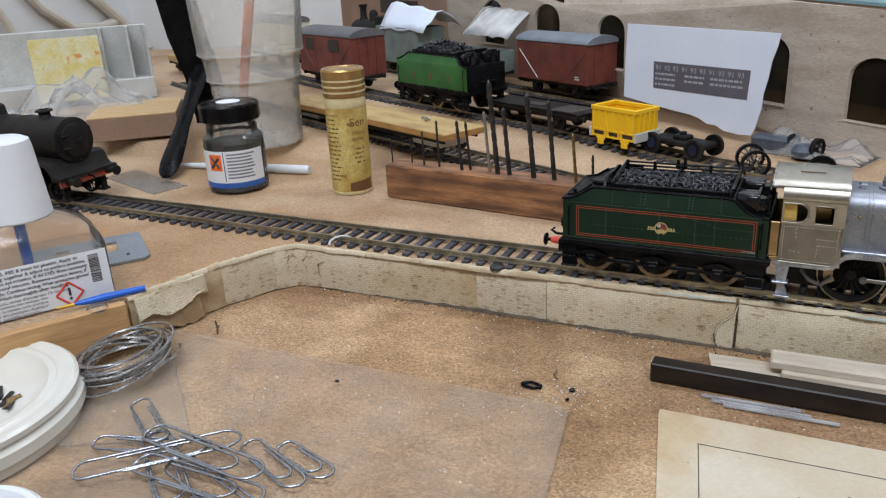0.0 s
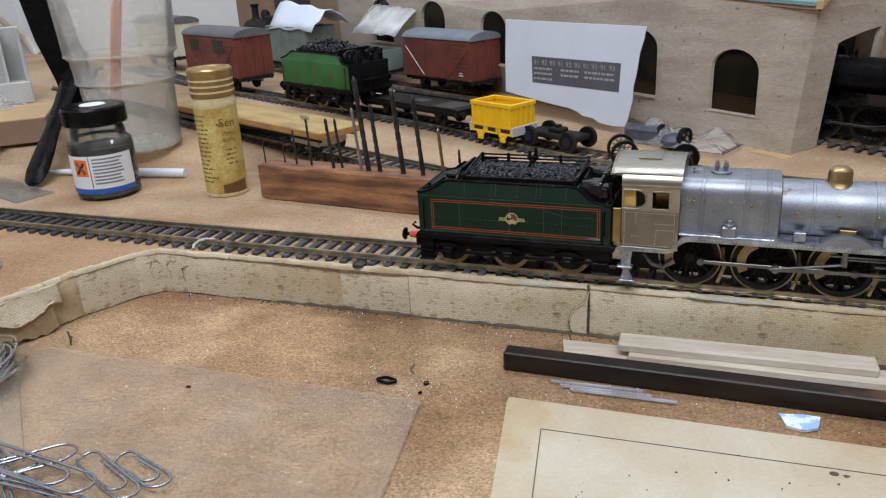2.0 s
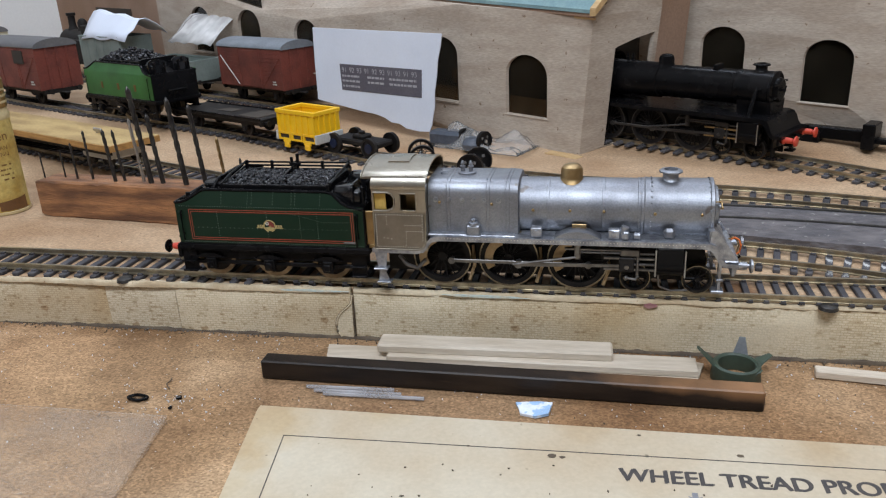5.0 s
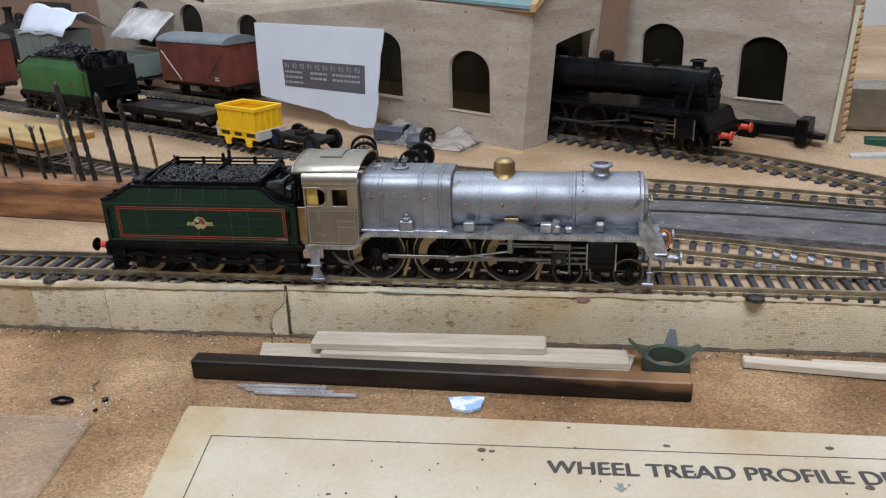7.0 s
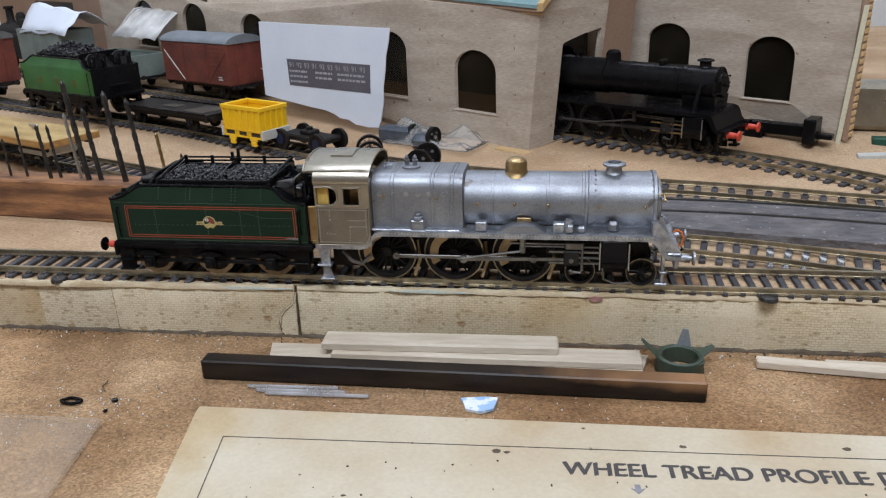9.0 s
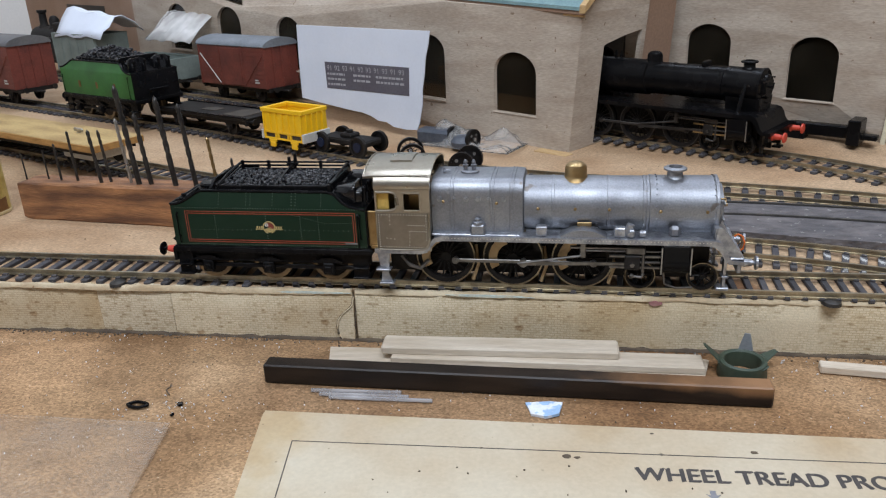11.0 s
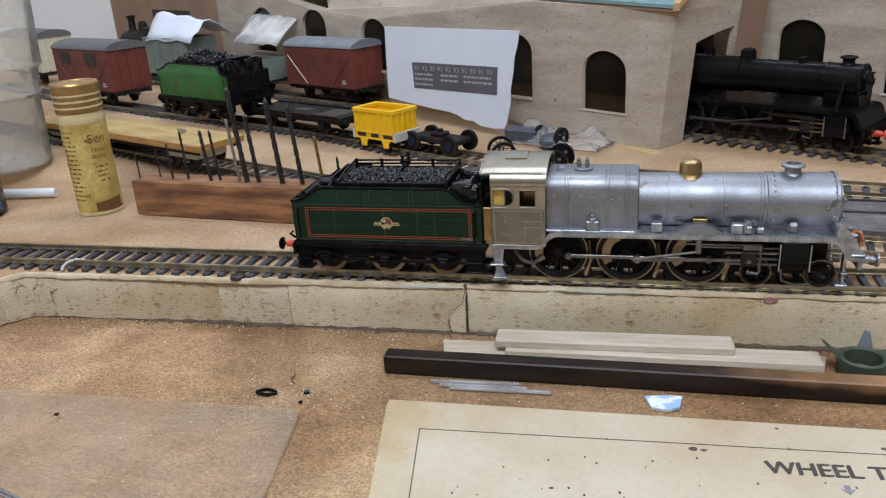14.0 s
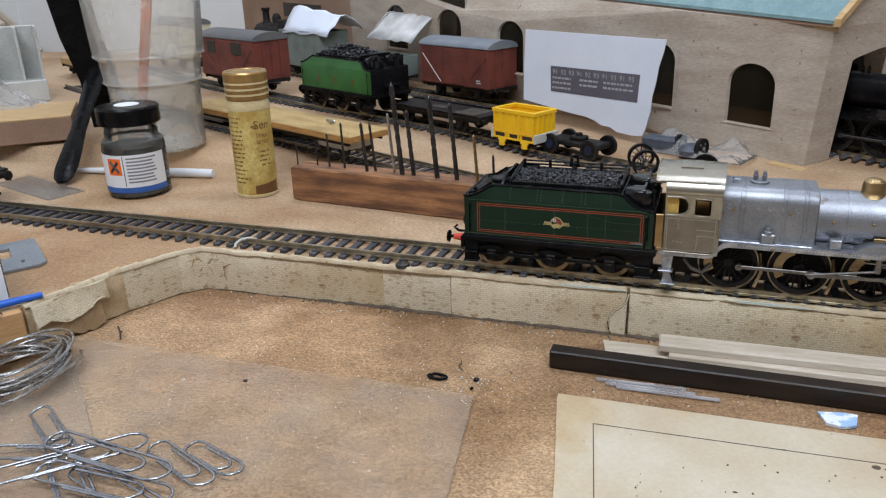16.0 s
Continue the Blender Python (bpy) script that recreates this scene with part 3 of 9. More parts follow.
def lettering(text, size, depth=0.0):
    """Flat letters in Blender's own font, as a Shape."""
    cu = bpy.data.curves.new("letters", "FONT")
    cu.body, cu.size, cu.extrude = text, size, depth
    ob = bpy.data.objects.new("letters", cu)
    scene.collection.objects.link(ob)
    bpy.context.view_layer.update()
    me = bpy.data.meshes.new_from_object(ob.evaluated_get(bpy.context.evaluated_depsgraph_get()))
    s = Shape()
    s.add([v.co.copy() for v in me.vertices], [tuple(p.vertices) for p in me.polygons])
    bpy.data.objects.remove(ob)
    bpy.data.curves.remove(cu)
    bpy.data.meshes.remove(me)
    return s

# ---- setting ----
X0, X1, Y0, Y1 = -0.95, 1.05, -1.20, 0.84
work = Shape().box((X0, Y0, -0.030), (X1, Y1, 0.0))
solo("ground_work_board", work, "chip", "brown particle-board worktop with glue stains and pale dust", "worktop", kind="structure")
wb = Shape().box((X0, Y1, -0.03), (X1, Y1 + 0.05, CEILING))
solo("wall_back", wb, "wallpaint", "plain white painted room wall", "wall", kind="structure")
solo("wall_left", Shape().box((X0 - 0.05, Y0, -0.03), (X0, Y1 + 0.05, CEILING)), "wallpaint", "plain white painted room wall", "wall", kind="structure")
# Unseen right and front walls close the room, brown to cut bounced light.
solo("wall_right", Shape().box((X1, Y0, -0.03), (X1 + 0.05, Y1 + 0.05, CEILING)), "dimwall", "unseen brown wall added to cut bounced light", "wall", kind="structure")
solo("wall_front", Shape().box((X0 - 0.05, Y0 - 0.05, -0.03), (X1 + 0.05, Y0, CEILING)), "dimwall", "unseen brown wall added to cut bounced light", "wall", kind="structure")
solo("ceiling", Shape().box((X0 - 0.05, Y0 - 0.05, CEILING), (X1 + 0.05, Y1 + 0.05, CEILING + 0.05)), "ceilpaint", "plain white ceiling", "ceiling", kind="structure")


def wall_y(x):
    """The line of the papered wall."""
    return 0.0018 - 0.117 * x


EDGE = [(-0.2425, -0.0460), (-0.2275, -0.0080), (-0.2120, 0.0155), (-0.2020, 0.0232)]
outline = [(X1, wall_y(X1) + 0.003)] + [(x, wall_y(x) + 0.003) for x in (0.5, 0.0, -0.15)] + [(x, y + 0.003) for x, y in reversed(EDGE[1:])]
outline += [(-0.2445, -0.0465), (-0.2440, -0.0500), (-0.560, -0.460), (X0, -0.60), (X0, Y1), (X1, Y1)]
layout = solo("ground_layout_board", Shape().prism(outline, H - 0.0005, pose(0, 0, 0.0005)), "board", "tan fibreboard layout baseboard with rust stains", "baseboard", kind="structure")
bm = bmesh.new()
bm.from_mesh(layout.data)
for axis in (0, 1):
    for i in range(48):
        co, no = [0.0, 0.0, 0.0], [0.0, 0.0, 0.0]
        co[axis], no[axis] = -0.93 + 0.041 * i, 1.0
        bmesh.ops.bisect_plane(bm, geom=bm.verts[:] + bm.edges[:] + bm.faces[:], plane_co=co, plane_no=no)
bm.to_mesh(layout.data)
bm.free()
d = Vector((-0.560 + 0.244, -0.460 + 0.050, 0)).normalized()
edging = Shape().box((0, -0.004, 0.0004), (0.50, 0.0, H + 0.0004), 0.0006)
solo("trim_pine_edge", edging, "pine", "raw pine edging strip along the board", "edging", pose(-0.2440, -0.0500, 0) @ pose(0, 0, 0, 0, 0, math.degrees(math.atan2(d.y, d.x))) @ Matrix.Diagonal((1, -1, 1, 1)), kind="structure")


def paper_panel(a, b, material, height, seed, label, tear=0.0006):
    """A strip of papered card from a to b, with an uneven top, standing on the worktop."""
    rnd = random.Random(seed)
    a, b = Vector((*a, 0)), Vector((*b, 0))
    length = (b - a).length
    n = max(4, int(length / 0.0028))
    rings = []
    for i in range(n + 1):
        x = length * i / n
        top = height + rnd.uniform(-tear, tear)
        out = -0.0022 + rnd.uniform(-tear, tear) * 0.5
        low = 0.0005 + 0.00015 * math.sin(x * 190 + seed) + rnd.uniform(0, 0.0002)
        rings.append([(x, 0, low), (x, out + rnd.uniform(-tear, tear) * 0.3, low), (x, out + rnd.uniform(-tear, tear) * 0.3, height * 0.55), (x, out, top - 0.0008), (x, out + 0.0006, top), (x, 0, top)])
    m = Matrix.Translation(a + Vector((0, 0.0022, 0))) @ pose(0, 0, 0, 0, 0, math.degrees(math.atan2((b - a).y, (b - a).x)))
    return solo("retaining_wall", Shape().loft(rings), material, label, "retaining wall", m, "papered wall sections", "structure", 50)


paper_panel((-0.2444, -0.0508), EDGE[1], "paper_c", H + 0.0012, 1, "low wall section with torn peeling backing paper", 0.0008)
paper_panel(EDGE[1], EDGE[2], "paper_a", H + 0.0008, 2, "creased brick-paper wall section")
paper_panel(EDGE[2], EDGE[3], "paper_b", H + 0.0008, 3, "creased brick-paper wall section at a bend")
paper_panel(EDGE[3], (-0.1080, wall_y(-0.108)), "paper_a", H + 0.0006, 4, "grey printed brick-paper wall section")
paper_panel((-0.1079, wall_y(-0.1079)), (-0.0760, wall_y(-0.076)), "paper_d", H + 0.0006, 14, "densely printed dark brick-paper wall section")
paper_panel((-0.0758, wall_y(-0.0758) - 0.0003), (-0.0006, wall_y(0)), "paper_b", H + 0.0006, 5, "cream printed brick-paper wall section")
paper_panel((0.0006, wall_y(0)), (0.42, wall_y(0.42)), "paper_b", H + 0.0008, 6, "cream printed brick-paper wall section with paint stains")


def paper_lip(a, b, seed):
    """The worn, folded-over top edge of the paper."""
    rnd = random.Random(seed)
    a, b = Vector((*a, 0)), Vector((*b, 0))
    n = max(4, int((b - a).length / 0.0030))
    rings, drop = [], 0.0010
    for i in range(n + 1):
        x = (b - a).length * i / n
        drop += rnd.uniform(-0.00025, 0.00025)
        drop = max(0.0006, min(0.0016, drop))
        out = -0.00265 + rnd.uniform(-0.00015, 0.00015)
        top = H + 0.0012 + rnd.uniform(-0.0002, 0.00025)
        rings.append([(x, out + 0.0003, H + 0.0006 - drop), (x, out, H + 0.0007 - drop), (x, out + 0.0001, H + 0.0005), (x, out + 0.0007, top), (x, out + 0.0022, top - 0.0001), (x, out + 0.0022, H - 0.0002)])
    m = Matrix.Translation(a + Vector((0, 0.0022, 0))) @ pose(0, 0, 0, 0, 0, math.degrees(math.atan2((b - a).y, (b - a).x)))
    solo("trim_paper_lip", Shape().loft(rings), "paper_lip", "worn tan folded edge along the wall top", "paper edge", m, "folded paper edges", "structure", 50)


paper_lip((-0.2444, -0.0508), EDGE[1], 51)
paper_lip(EDGE[1], EDGE[2], 52)
paper_lip(EDGE[2], EDGE[3], 53)
paper_lip(EDGE[3], (-0.0010, wall_y(-0.0010)), 54)
paper_lip((0.0008, wall_y(0.0008)), (0.42, wall_y(0.42)), 55)
# the peeling flap on the torn section and the curl at the joint
flap = Shape()
rnd = random.Random(4)
rows = []
for i in range(13):
    k = i / 12
    rows.append([(k * 0.034, -0.0030 - 0.0010 * math.sin(k * 9), 0.0205), (k * 0.034, -0.0042 - 0.0012 * math.sin(k * 7), 0.0150 + 0.002 * math.sin(k * 11)), (k * 0.034, -0.0052 - 0.001 * math.sin(k * 5), 0.0108 + 0.0022 * math.sin(k * 8 + 0.5) + rnd.uniform(-0.0012, 0.0012)), (k * 0.034, -0.0046, 0.0112 + 0.0022 * math.sin(k * 8 + 0.5)), (k * 0.034, -0.0026, 0.0150), (k * 0.034, -0.0022, 0.0205)])
flap.loft(rows)
solo("peeling_paper", flap, "paper_b", "peeling cream strip of paper on the wall", "torn paper", pose(-0.2432, -0.0470, 0, 0, 0, 68.5), kind="structure")
low = []
for i in range(15):
    k = i / 14
    foot_z = 0.0022 + 0.0016 * math.sin(k * 6) + rnd.uniform(-0.0008, 0.0008)
    low.append([(k * 0.030, -0.0026, 0.0120), (k * 0.030, -0.0034, 0.0080 + rnd.uniform(-0.0006, 0.0006)), (k * 0.030, -0.0044 - 0.0006 * math.sin(k * 9), foot_z), (k * 0.030, -0.0038, foot_z), (k * 0.030, -0.0024, 0.0080), (k * 0.030, -0.0020, 0.0120)])
solo("peeling_paper", Shape().loft(low), "paper_c", "ragged brown backing paper curling off the wall", "torn paper", pose(-0.2430, -0.0468, 0, 0, 0, 68.5), kind="structure")
rip = [(-0.0004, 0.0196), (-0.0012, 0.0160), (-0.0030, 0.0140), (-0.0056, 0.0118), (-0.0074, 0.0092), (-0.0080, 0.0060), (-0.0076, 0.0030), (-0.0062, 0.0012)]
upright = Matrix(((1, 0, 0, 0), (0, 0, 1, 0), (0, 1, 0, 0), (0, 0, 0, 1)))
at_seam = pose(0, wall_y(0) - 0.0007, 0, 0, 0, -6.7)
solo("torn_seam", Shape().prism(rip + [(-0.0009, 0.0010)], 0.0008, upright), "paper_b", "loose torn paper tongue at the wall joint", "torn paper", at_seam, kind="structure")
for edge, r_, m_, o in ((rip, 0.00016, "gap", -0.0001), ([(x + 0.0004, z) for x, z in rip], 0.00032, "paper_b", -0.0002), ([(-0.0001, 0.0200), (0.0003, 0.0130), (-0.0004, 0.0070), (0.0002, 0.0006)], 0.00026, "gap", 0.0)):
    solo("trim_torn_edge", Shape().tube([(x, o, z) for x, z in edge], r_, 6), m_, "ragged torn paper edge at the wall joint", "torn paper", at_seam, "torn edges", "structure")
cap = Shape().box((0, -0.0002, -0.0010), (0.080, 0.0004, 0.0006), 0.0001)
solo("paper_cap_strip", cap, "paper_b", "pale paper strip folded over the wall top", "paper strip", pose(-0.095, wall_y(-0.095) - 0.0004, H, 0, 0, -6.7), kind="structure")

rnd = random.Random(41)
for (ax, ay), (bx_, by), k, n_ in ((EDGE[1], EDGE[2], 0.5, 4), (EDGE[2], EDGE[3], 0.5, 4), (EDGE[3], (-0.15, wall_y(-0.15)), 0.2, 3), (EDGE[0], EDGE[1], 0.6, 3)):
    for i in range(n_):
        f = rnd.uniform(0.1, 0.9) if n_ > 3 else rnd.uniform(0.05, 0.7)
        px_, py_ = ax + (bx_ - ax) * f, ay + (by - ay) * f
        ang = math.degrees(math.atan2(by - ay, bx_ - ax))
        z0_, z1_ = rnd.uniform(0.002, 0.009), rnd.uniform(0.013, 0.019)
        pts = [(rnd.uniform(-0.0012, 0.0012) + j * rnd.uniform(-0.0006, 0.0008), -0.0002, z0_ + (z1_ - z0_) * j / 5) for j in range(6)]
        solo("paper_crease", Shape().tube(pts, 0.00042, 6), "paper_c" if i % 2 else "paper_b", "raised crease in the wall paper", "paper crease", pose(px_, py_, 0, 0, 0, ang), "paper creases", "structure", 60)
rnd = random.Random(77)
for x, z, w, h, m_, lab_ in ((-0.018, 0.0208, 0.016, 0.0005, "smear_blue", "pale blue paint smear along the wall top"), (0.052, 0.0210, 0.018, 0.0005, "smear_blue", "pale blue paint smear along the wall top"),  (0.1130, 0.0198, 0.0024, 0.0010, "smear_pink", "dark pink paint drip on the wall")):
    poly = [(w * (0.75 + 0.4 * rnd.random()) * math.cos(radians(30 * i)), h * (0.7 + 0.5 * rnd.random()) * math.sin(radians(30 * i))) for i in range(12)]
    solo("paint_smear", Shape().prism(poly, 0.0005, Matrix(((1, 0, 0, 0), (0, 0, 1, 0), (0, 1, 0, 0), (0, 0, 0, 1)))), m_, lab_, "paint stain", pose(x, wall_y(x) - 0.0008, z, 0, 0, -6.7), "wall stains", "structure")

# ---- railway track ----
def curve_points(pts, step=0.004):
    """Even points along a smooth curve through pts."""
    p = [Vector((*q, 0)) for q in pts]
    p = [2 * p[0] - p[1]] + p + [2 * p[-1] - p[-2]]
    dense = []
    for i in range(1, len(p) - 2):
        for k in range(24):
            t = k / 24
            dense.append(0.5 * ((2 * p[i]) + (p[i + 1] - p[i - 1]) * t + (2 * p[i - 1] - 5 * p[i] + 4 * p[i + 1] - p[i + 2]) * t * t + (3 * p[i] - p[i - 1] - 3 * p[i + 1] + p[i + 2]) * t ** 3))
    dense.append(p[-2])
    out, gone = [dense[0]], 0.0
    for a, b in zip(dense, dense[1:]):
        seg = (b - a).length
        while seg and gone + seg >= step:
            k = (step - gone) / seg
            a = a.lerp(b, k)
            out.append(a)
            seg, gone = (b - a).length, 0.0
        gone += seg
    return out


sleeper_shape = Shape().box((-0.0016, -0.0134, 0), (0.0016, 0.0134, 0.0017), 0.0003)
for sy in (-1, 1):
    for o in (-0.0016, 0.0016):
        sleeper_shape.box((-0.0011, sy * 0.00895 + o - 0.0007, 0.0016), (0.0011, sy * 0.00895 + o + 0.0007, 0.0024))
sleeper_ob = part("sleeper", sleeper_shape, "sleeper")
sleeper_mesh = sleeper_ob.data
bpy.data.objects.remove(sleeper_ob)
short_shape = Shape().box((-0.0016, -0.0103, 0), (0.0016, 0.0134, 0.0017), 0.0003)
for sy in (-1, 1):
    for o in (-0.0015, 0.0015):
        short_shape.box((-0.0011, sy * 0.00895 + o - 0.0006, 0.0016), (0.0011, sy * 0.00895 + o + 0.0006, 0.0024))
short_ob = part("sleeper", short_shape, "sleeper")
short_mesh = short_ob.data
bpy.data.objects.remove(short_ob)
RAIL = [(-0.0011, 0.0), (0.0011, 0.0), (0.0011, 0.0004), (0.0003, 0.0007), (0.0003, 0.0016), (0.0006, 0.0018), (0.0006, 0.0025), (-0.0006, 0.0025), (-0.0006, 0.0018), (-0.0003, 0.0016), (-0.0003, 0.0007), (-0.0011, 0.0004)]


def rail_shape(path, offset, drop=0.0):
    rings = []
    for i, p in enumerate(path):
        t = (path[min(i + 1, len(path) - 1)] - path[max(i - 1, 0)]).normalized()
        side = Vector((-t.y, t.x, 0))
        rings.append([p + side * (offset + a) + Vector((0, 0, H + 0.0017 + b - drop)) for a, b in RAIL])
    return Shape().loft(rings)


splashed_ob = part("sleeper", sleeper_shape, "splashed")
splashed_mesh = splashed_ob.data
bpy.data.objects.remove(splashed_ob)


def tie_points(pts, pitch):
    """Places of the sleepers along a track, whose spacing is a number or a function of x."""
    fine = curve_points(pts, 0.0004)
    out, due = [fine[0]], 0.0
    for a, b in zip(fine, fine[1:]):
        due += (b - a).length
        if due >= (pitch if isinstance(pitch, float) else pitch(b.x)):
            out.append(b)
            due = 0.0
    return out


def track(pts, label, skip=(), pitch=0.008, wobble=0.0, cut=9.0, painted=(9, 9), sunk=9.0):
    fine = curve_points(pts, 0.004)
    tr = thing("railway_track", Matrix.Identity(4), label, "railway track", "tracks on the board", "structure")
    bare = [p for p in fine if p.x < sunk + 0.004]
    buried = [p for p in fine if p.x >= sunk]
    for o in (0.00895, -0.00895):
        part("rail", rail_shape(bare, o), "rail", tr)
        if len(buried) > 1:
            part("rail", rail_shape(buried, o), "railside", tr, "dark painted rail")
    ties = tie_points(pts, pitch)
    rnd = random.Random(len(pts) * 7)
    for i, p in enumerate(ties[1:-1], 1):
        if any(a < p.x < b for a, b in skip):
            continue
        t = ties[i + 1] - ties[i - 1]
        s = new("sleeper", splashed_mesh if painted[0] < p.x < painted[1] else short_mesh if p.x > cut else sleeper_mesh)
        s.matrix_basis = pose(p.x, p.y, H, 0, 0, math.degrees(math.atan2(t.y, t.x)) + rnd.uniform(-1, 1) * (1 + wobble)) @ Matrix.Diagonal((min(1.0, t.length / 0.0152), 1, 1, 1))
        s.parent = tr
    return tr


def main_y(x):
    """The middle of the front track."""
    return 0.0155 - 0.135 * x


track([(-0.70, main_y(-0.70)), (-0.50, main_y(-0.5)), (-0.38, main_y(-0.38)), (-0.2, main_y(-0.2)), (0.0, main_y(0)), (0.2, main_y(0.2)), (0.42, main_y(0.42))], "front track with nickel-silver rails and dark sleepers", wobble=1, cut=-0.04, pitch=lambda x: min(0.0074, 0.0064 * math.exp(-x)))
track([(-0.62, 0.640), (-0.45, 0.505), (-0.30, 0.402), (-0.145, 0.303), (-0.0515, 0.2275), (-0.0085, 0.1955), (0.074, 0.1485), (0.20, 0.103), (0.27, 0.0745), (0.42, 0.02)], "weathered siding with nickel-silver rails", wobble=2)
track([(-0.62, 0.50), (-0.45, 0.375), (-0.2725, 0.2630), (-0.1625, 0.1935), (-0.0165, 0.1045), (0.0275, 0.0800), (0.0640, 0.0645), (0.115, 0.0455), (0.179, 0.0240), (0.228, 0.0020), (0.30, -0.0260)], "middle siding running into a turnout", wobble=2, pitch=lambda x: min(0.0078, 0.0070 * math.exp(-0.7 * x)), painted=(0.183, 0.212))
track([(-0.04, 0.1400), (-0.010, 0.1260), (0.030, 0.1120), (0.075, 0.0990), (0.13, 0.0880), (0.19, 0.0760), (0.26, 0.0530), (0.40, 0.0)], "short siding inset in grey infill", skip=((0.10, 0.42),), wobble=2, sunk=0.10)
track([(0.030, 0.345), (0.070, 0.3050), (0.1462, 0.2379), (0.2317, 0.1634), (0.2853, 0.1035), (0.345, 0.03), (0.40, -0.04)], "shed track leading out of the engine shed", wobble=1)
track([(-0.56, 0.724), (-0.42, 0.621), (-0.252, 0.499), (-0.151, 0.425), (-0.085, 0.377)], "rear siding below parked wagons", wobble=2)
# grey infill between the rails at the points
infill = Shape().prism([(0.068, 0.0800), (0.105, 0.0680), (0.150, 0.0540), (0.187, 0.0410), (0.2502, 0.0200), (0.40, -0.04), (0.42, 0.01), (0.270, 0.0600), (0.195, 0.0880), (0.140, 0.1000), (0.10, 0.1040)], 0.0033, pose(0, 0, H))
solo("ground_infill_panel", infill, "greycard", "grey painted card infill between the rails", "track infill", kind="structure")
for x, y, a in ((0.085, 0.070, -20), (0.030, 0.0905, -28)):
    s = Shape().box((-0.012, -0.0045, 0), (0.012, 0.0045, 0.0026), 0.0006).box((-0.006, -0.0030, 0.002), (0.004, 0.0030, 0.0034), 0.0003)
    solo("point_motor_cover", s, "greycard", "small grey point lever cover beside the rails", "point cover", pose(x, y, H, 0, 0, a), "point covers")

# ---- engine shed ----
C = Vector((0.1095, 0.2065, 0))
FA = math.degrees(math.atan2(0.695, -0.719))          # direction of the shed's long wall
SHED = Matrix.Translation(C + Vector((0, 0, H))) @ pose(0, 0, 0, 0, 0, FA)   # x along the long wall, -y into the shed


def arch(cx, w, z0, z1, steps=8):
    """An arched window's outline, in x and z."""
    r = w / 2
    spring = z1 - r * 0.75
    pts = [(cx - r, z0), (cx + r, z0)]
    for i in range(steps + 1):
        a = math.pi * i / steps
        pts.append((cx + r * math.cos(a), spring + (z1 - spring) * math.sin(a)))
    return pts


def card_wall(x0, x1, top, holes, thick, name, label, material, m):
    """A card wall in x and z with arched openings cut through it, of some thickness."""
    bm = bmesh.new()
    loops = [[(x0, 0), (x1, 0), (x1, top), (x0, top)]] + holes
    edges = []
    for loop in loops:
        vs = [bm.verts.new((x, 0, z)) for x, z in loop]
        edges += [bm.edges.new((vs[i], vs[(i + 1) % len(vs)])) for i in range(len(vs))]
    bmesh.ops.triangle_fill(bm, edges=edges, use_beauty=True)
    ext = bmesh.ops.extrude_face_region(bm, geom=bm.faces[:])
    bmesh.ops.translate(bm, verts=[v for v in ext["geom"] if isinstance(v, bmesh.types.BMVert)], vec=(0, thick, 0))
    bmesh.ops.recalc_face_normals(bm, faces=bm.faces)
    me = bpy.data.meshes.new(name)
    bm.to_mesh(me)
    bm.free()
    me.materials.append(M[material])
    ob = new(name, me)
    ob.matrix_world = m
    ob["label"] = label
    return ob


SH = 0.0840
shed = thing("engine_shed", SHED, "grey card model engine shed with arched windows and slate roof", "model building")
wins = [(0.0455, 0.0350, 0.0198, 0.0592), (0.1262, 0.033, 0.0222, 0.0668), (0.297, 0.037, 0.0290, 0.0733), (0.394, 0.042, 0.0350, 0.0795), (0.495, 0.044, 0.0350, 0.0805)]
wall = card_wall(0.0, 0.1046, SH, [arch(0.0455, 0.0350, 0.0198, 0.0592, 12)], -0.003, "long_wall", "grey card wall with one arched window", "wallcard", Matrix.Identity(4))
wall.parent = shed
wall = card_wall(0.1050, 0.60, SH, [arch(*w, 12) for w in wins[1:]], -0.003, "long_wall", "grey card wall with arched windows", "wallcard", pose(0, -0.0015, 0))
wall.parent = shed
part("brown_end_panel", Shape().box((0.6005, -0.006, 0), (0.96, -0.002, SH + 0.004)), "brownwall", shed, "brown hardboard continuation of the wall")
# No slot is cut; a dark patch carries its shade as colour.
part("slot", Shape().box((0.68, -0.0019, SH - 0.028), (0.80, -0.0012, SH - 0.010)), "dark", shed, "dark painted patch for a slot in the hardboard")
for c, w, z0, z1 in wins:
    sill = part("window_sill", Shape().box((c - w * 0.53, -0.0005, z0 - 0.0012), (c + w * 0.53, 0.0007, z0 - 0.0001), 0.0003), "wallcard", shed)
    # Dark tint gives the window openings the look of a shaded inside.
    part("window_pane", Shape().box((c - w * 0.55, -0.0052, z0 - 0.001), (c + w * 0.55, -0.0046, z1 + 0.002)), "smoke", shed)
# the end wall with its doorway: x runs into the depth here
END = pose(0, 0, 0, 0, 0, -90)
end = card_wall(0.0, 0.0745, SH + 0.0, [[(0.0265, 0.001), (0.0700, 0.001), (0.0700, 0.0690), (0.050, 0.0672), (0.030, 0.0640), (0.0265, 0.0630)]], 0.003, "end_wall", "grey card end wall with an open doorway", "wallcard", END)
end.parent = shed
gable = Shape().prism([(0.0, SH), (0.0745, SH), (0.0745, SH + 0.034), (0.049, SH + 0.034)], 0.003, Matrix(((0, 0, 1, 0), (-1, 0, 0, 0), (0, 1, 0, 0), (0, 0, 0, 1))))
part("gable", gable, "wallcard", shed)
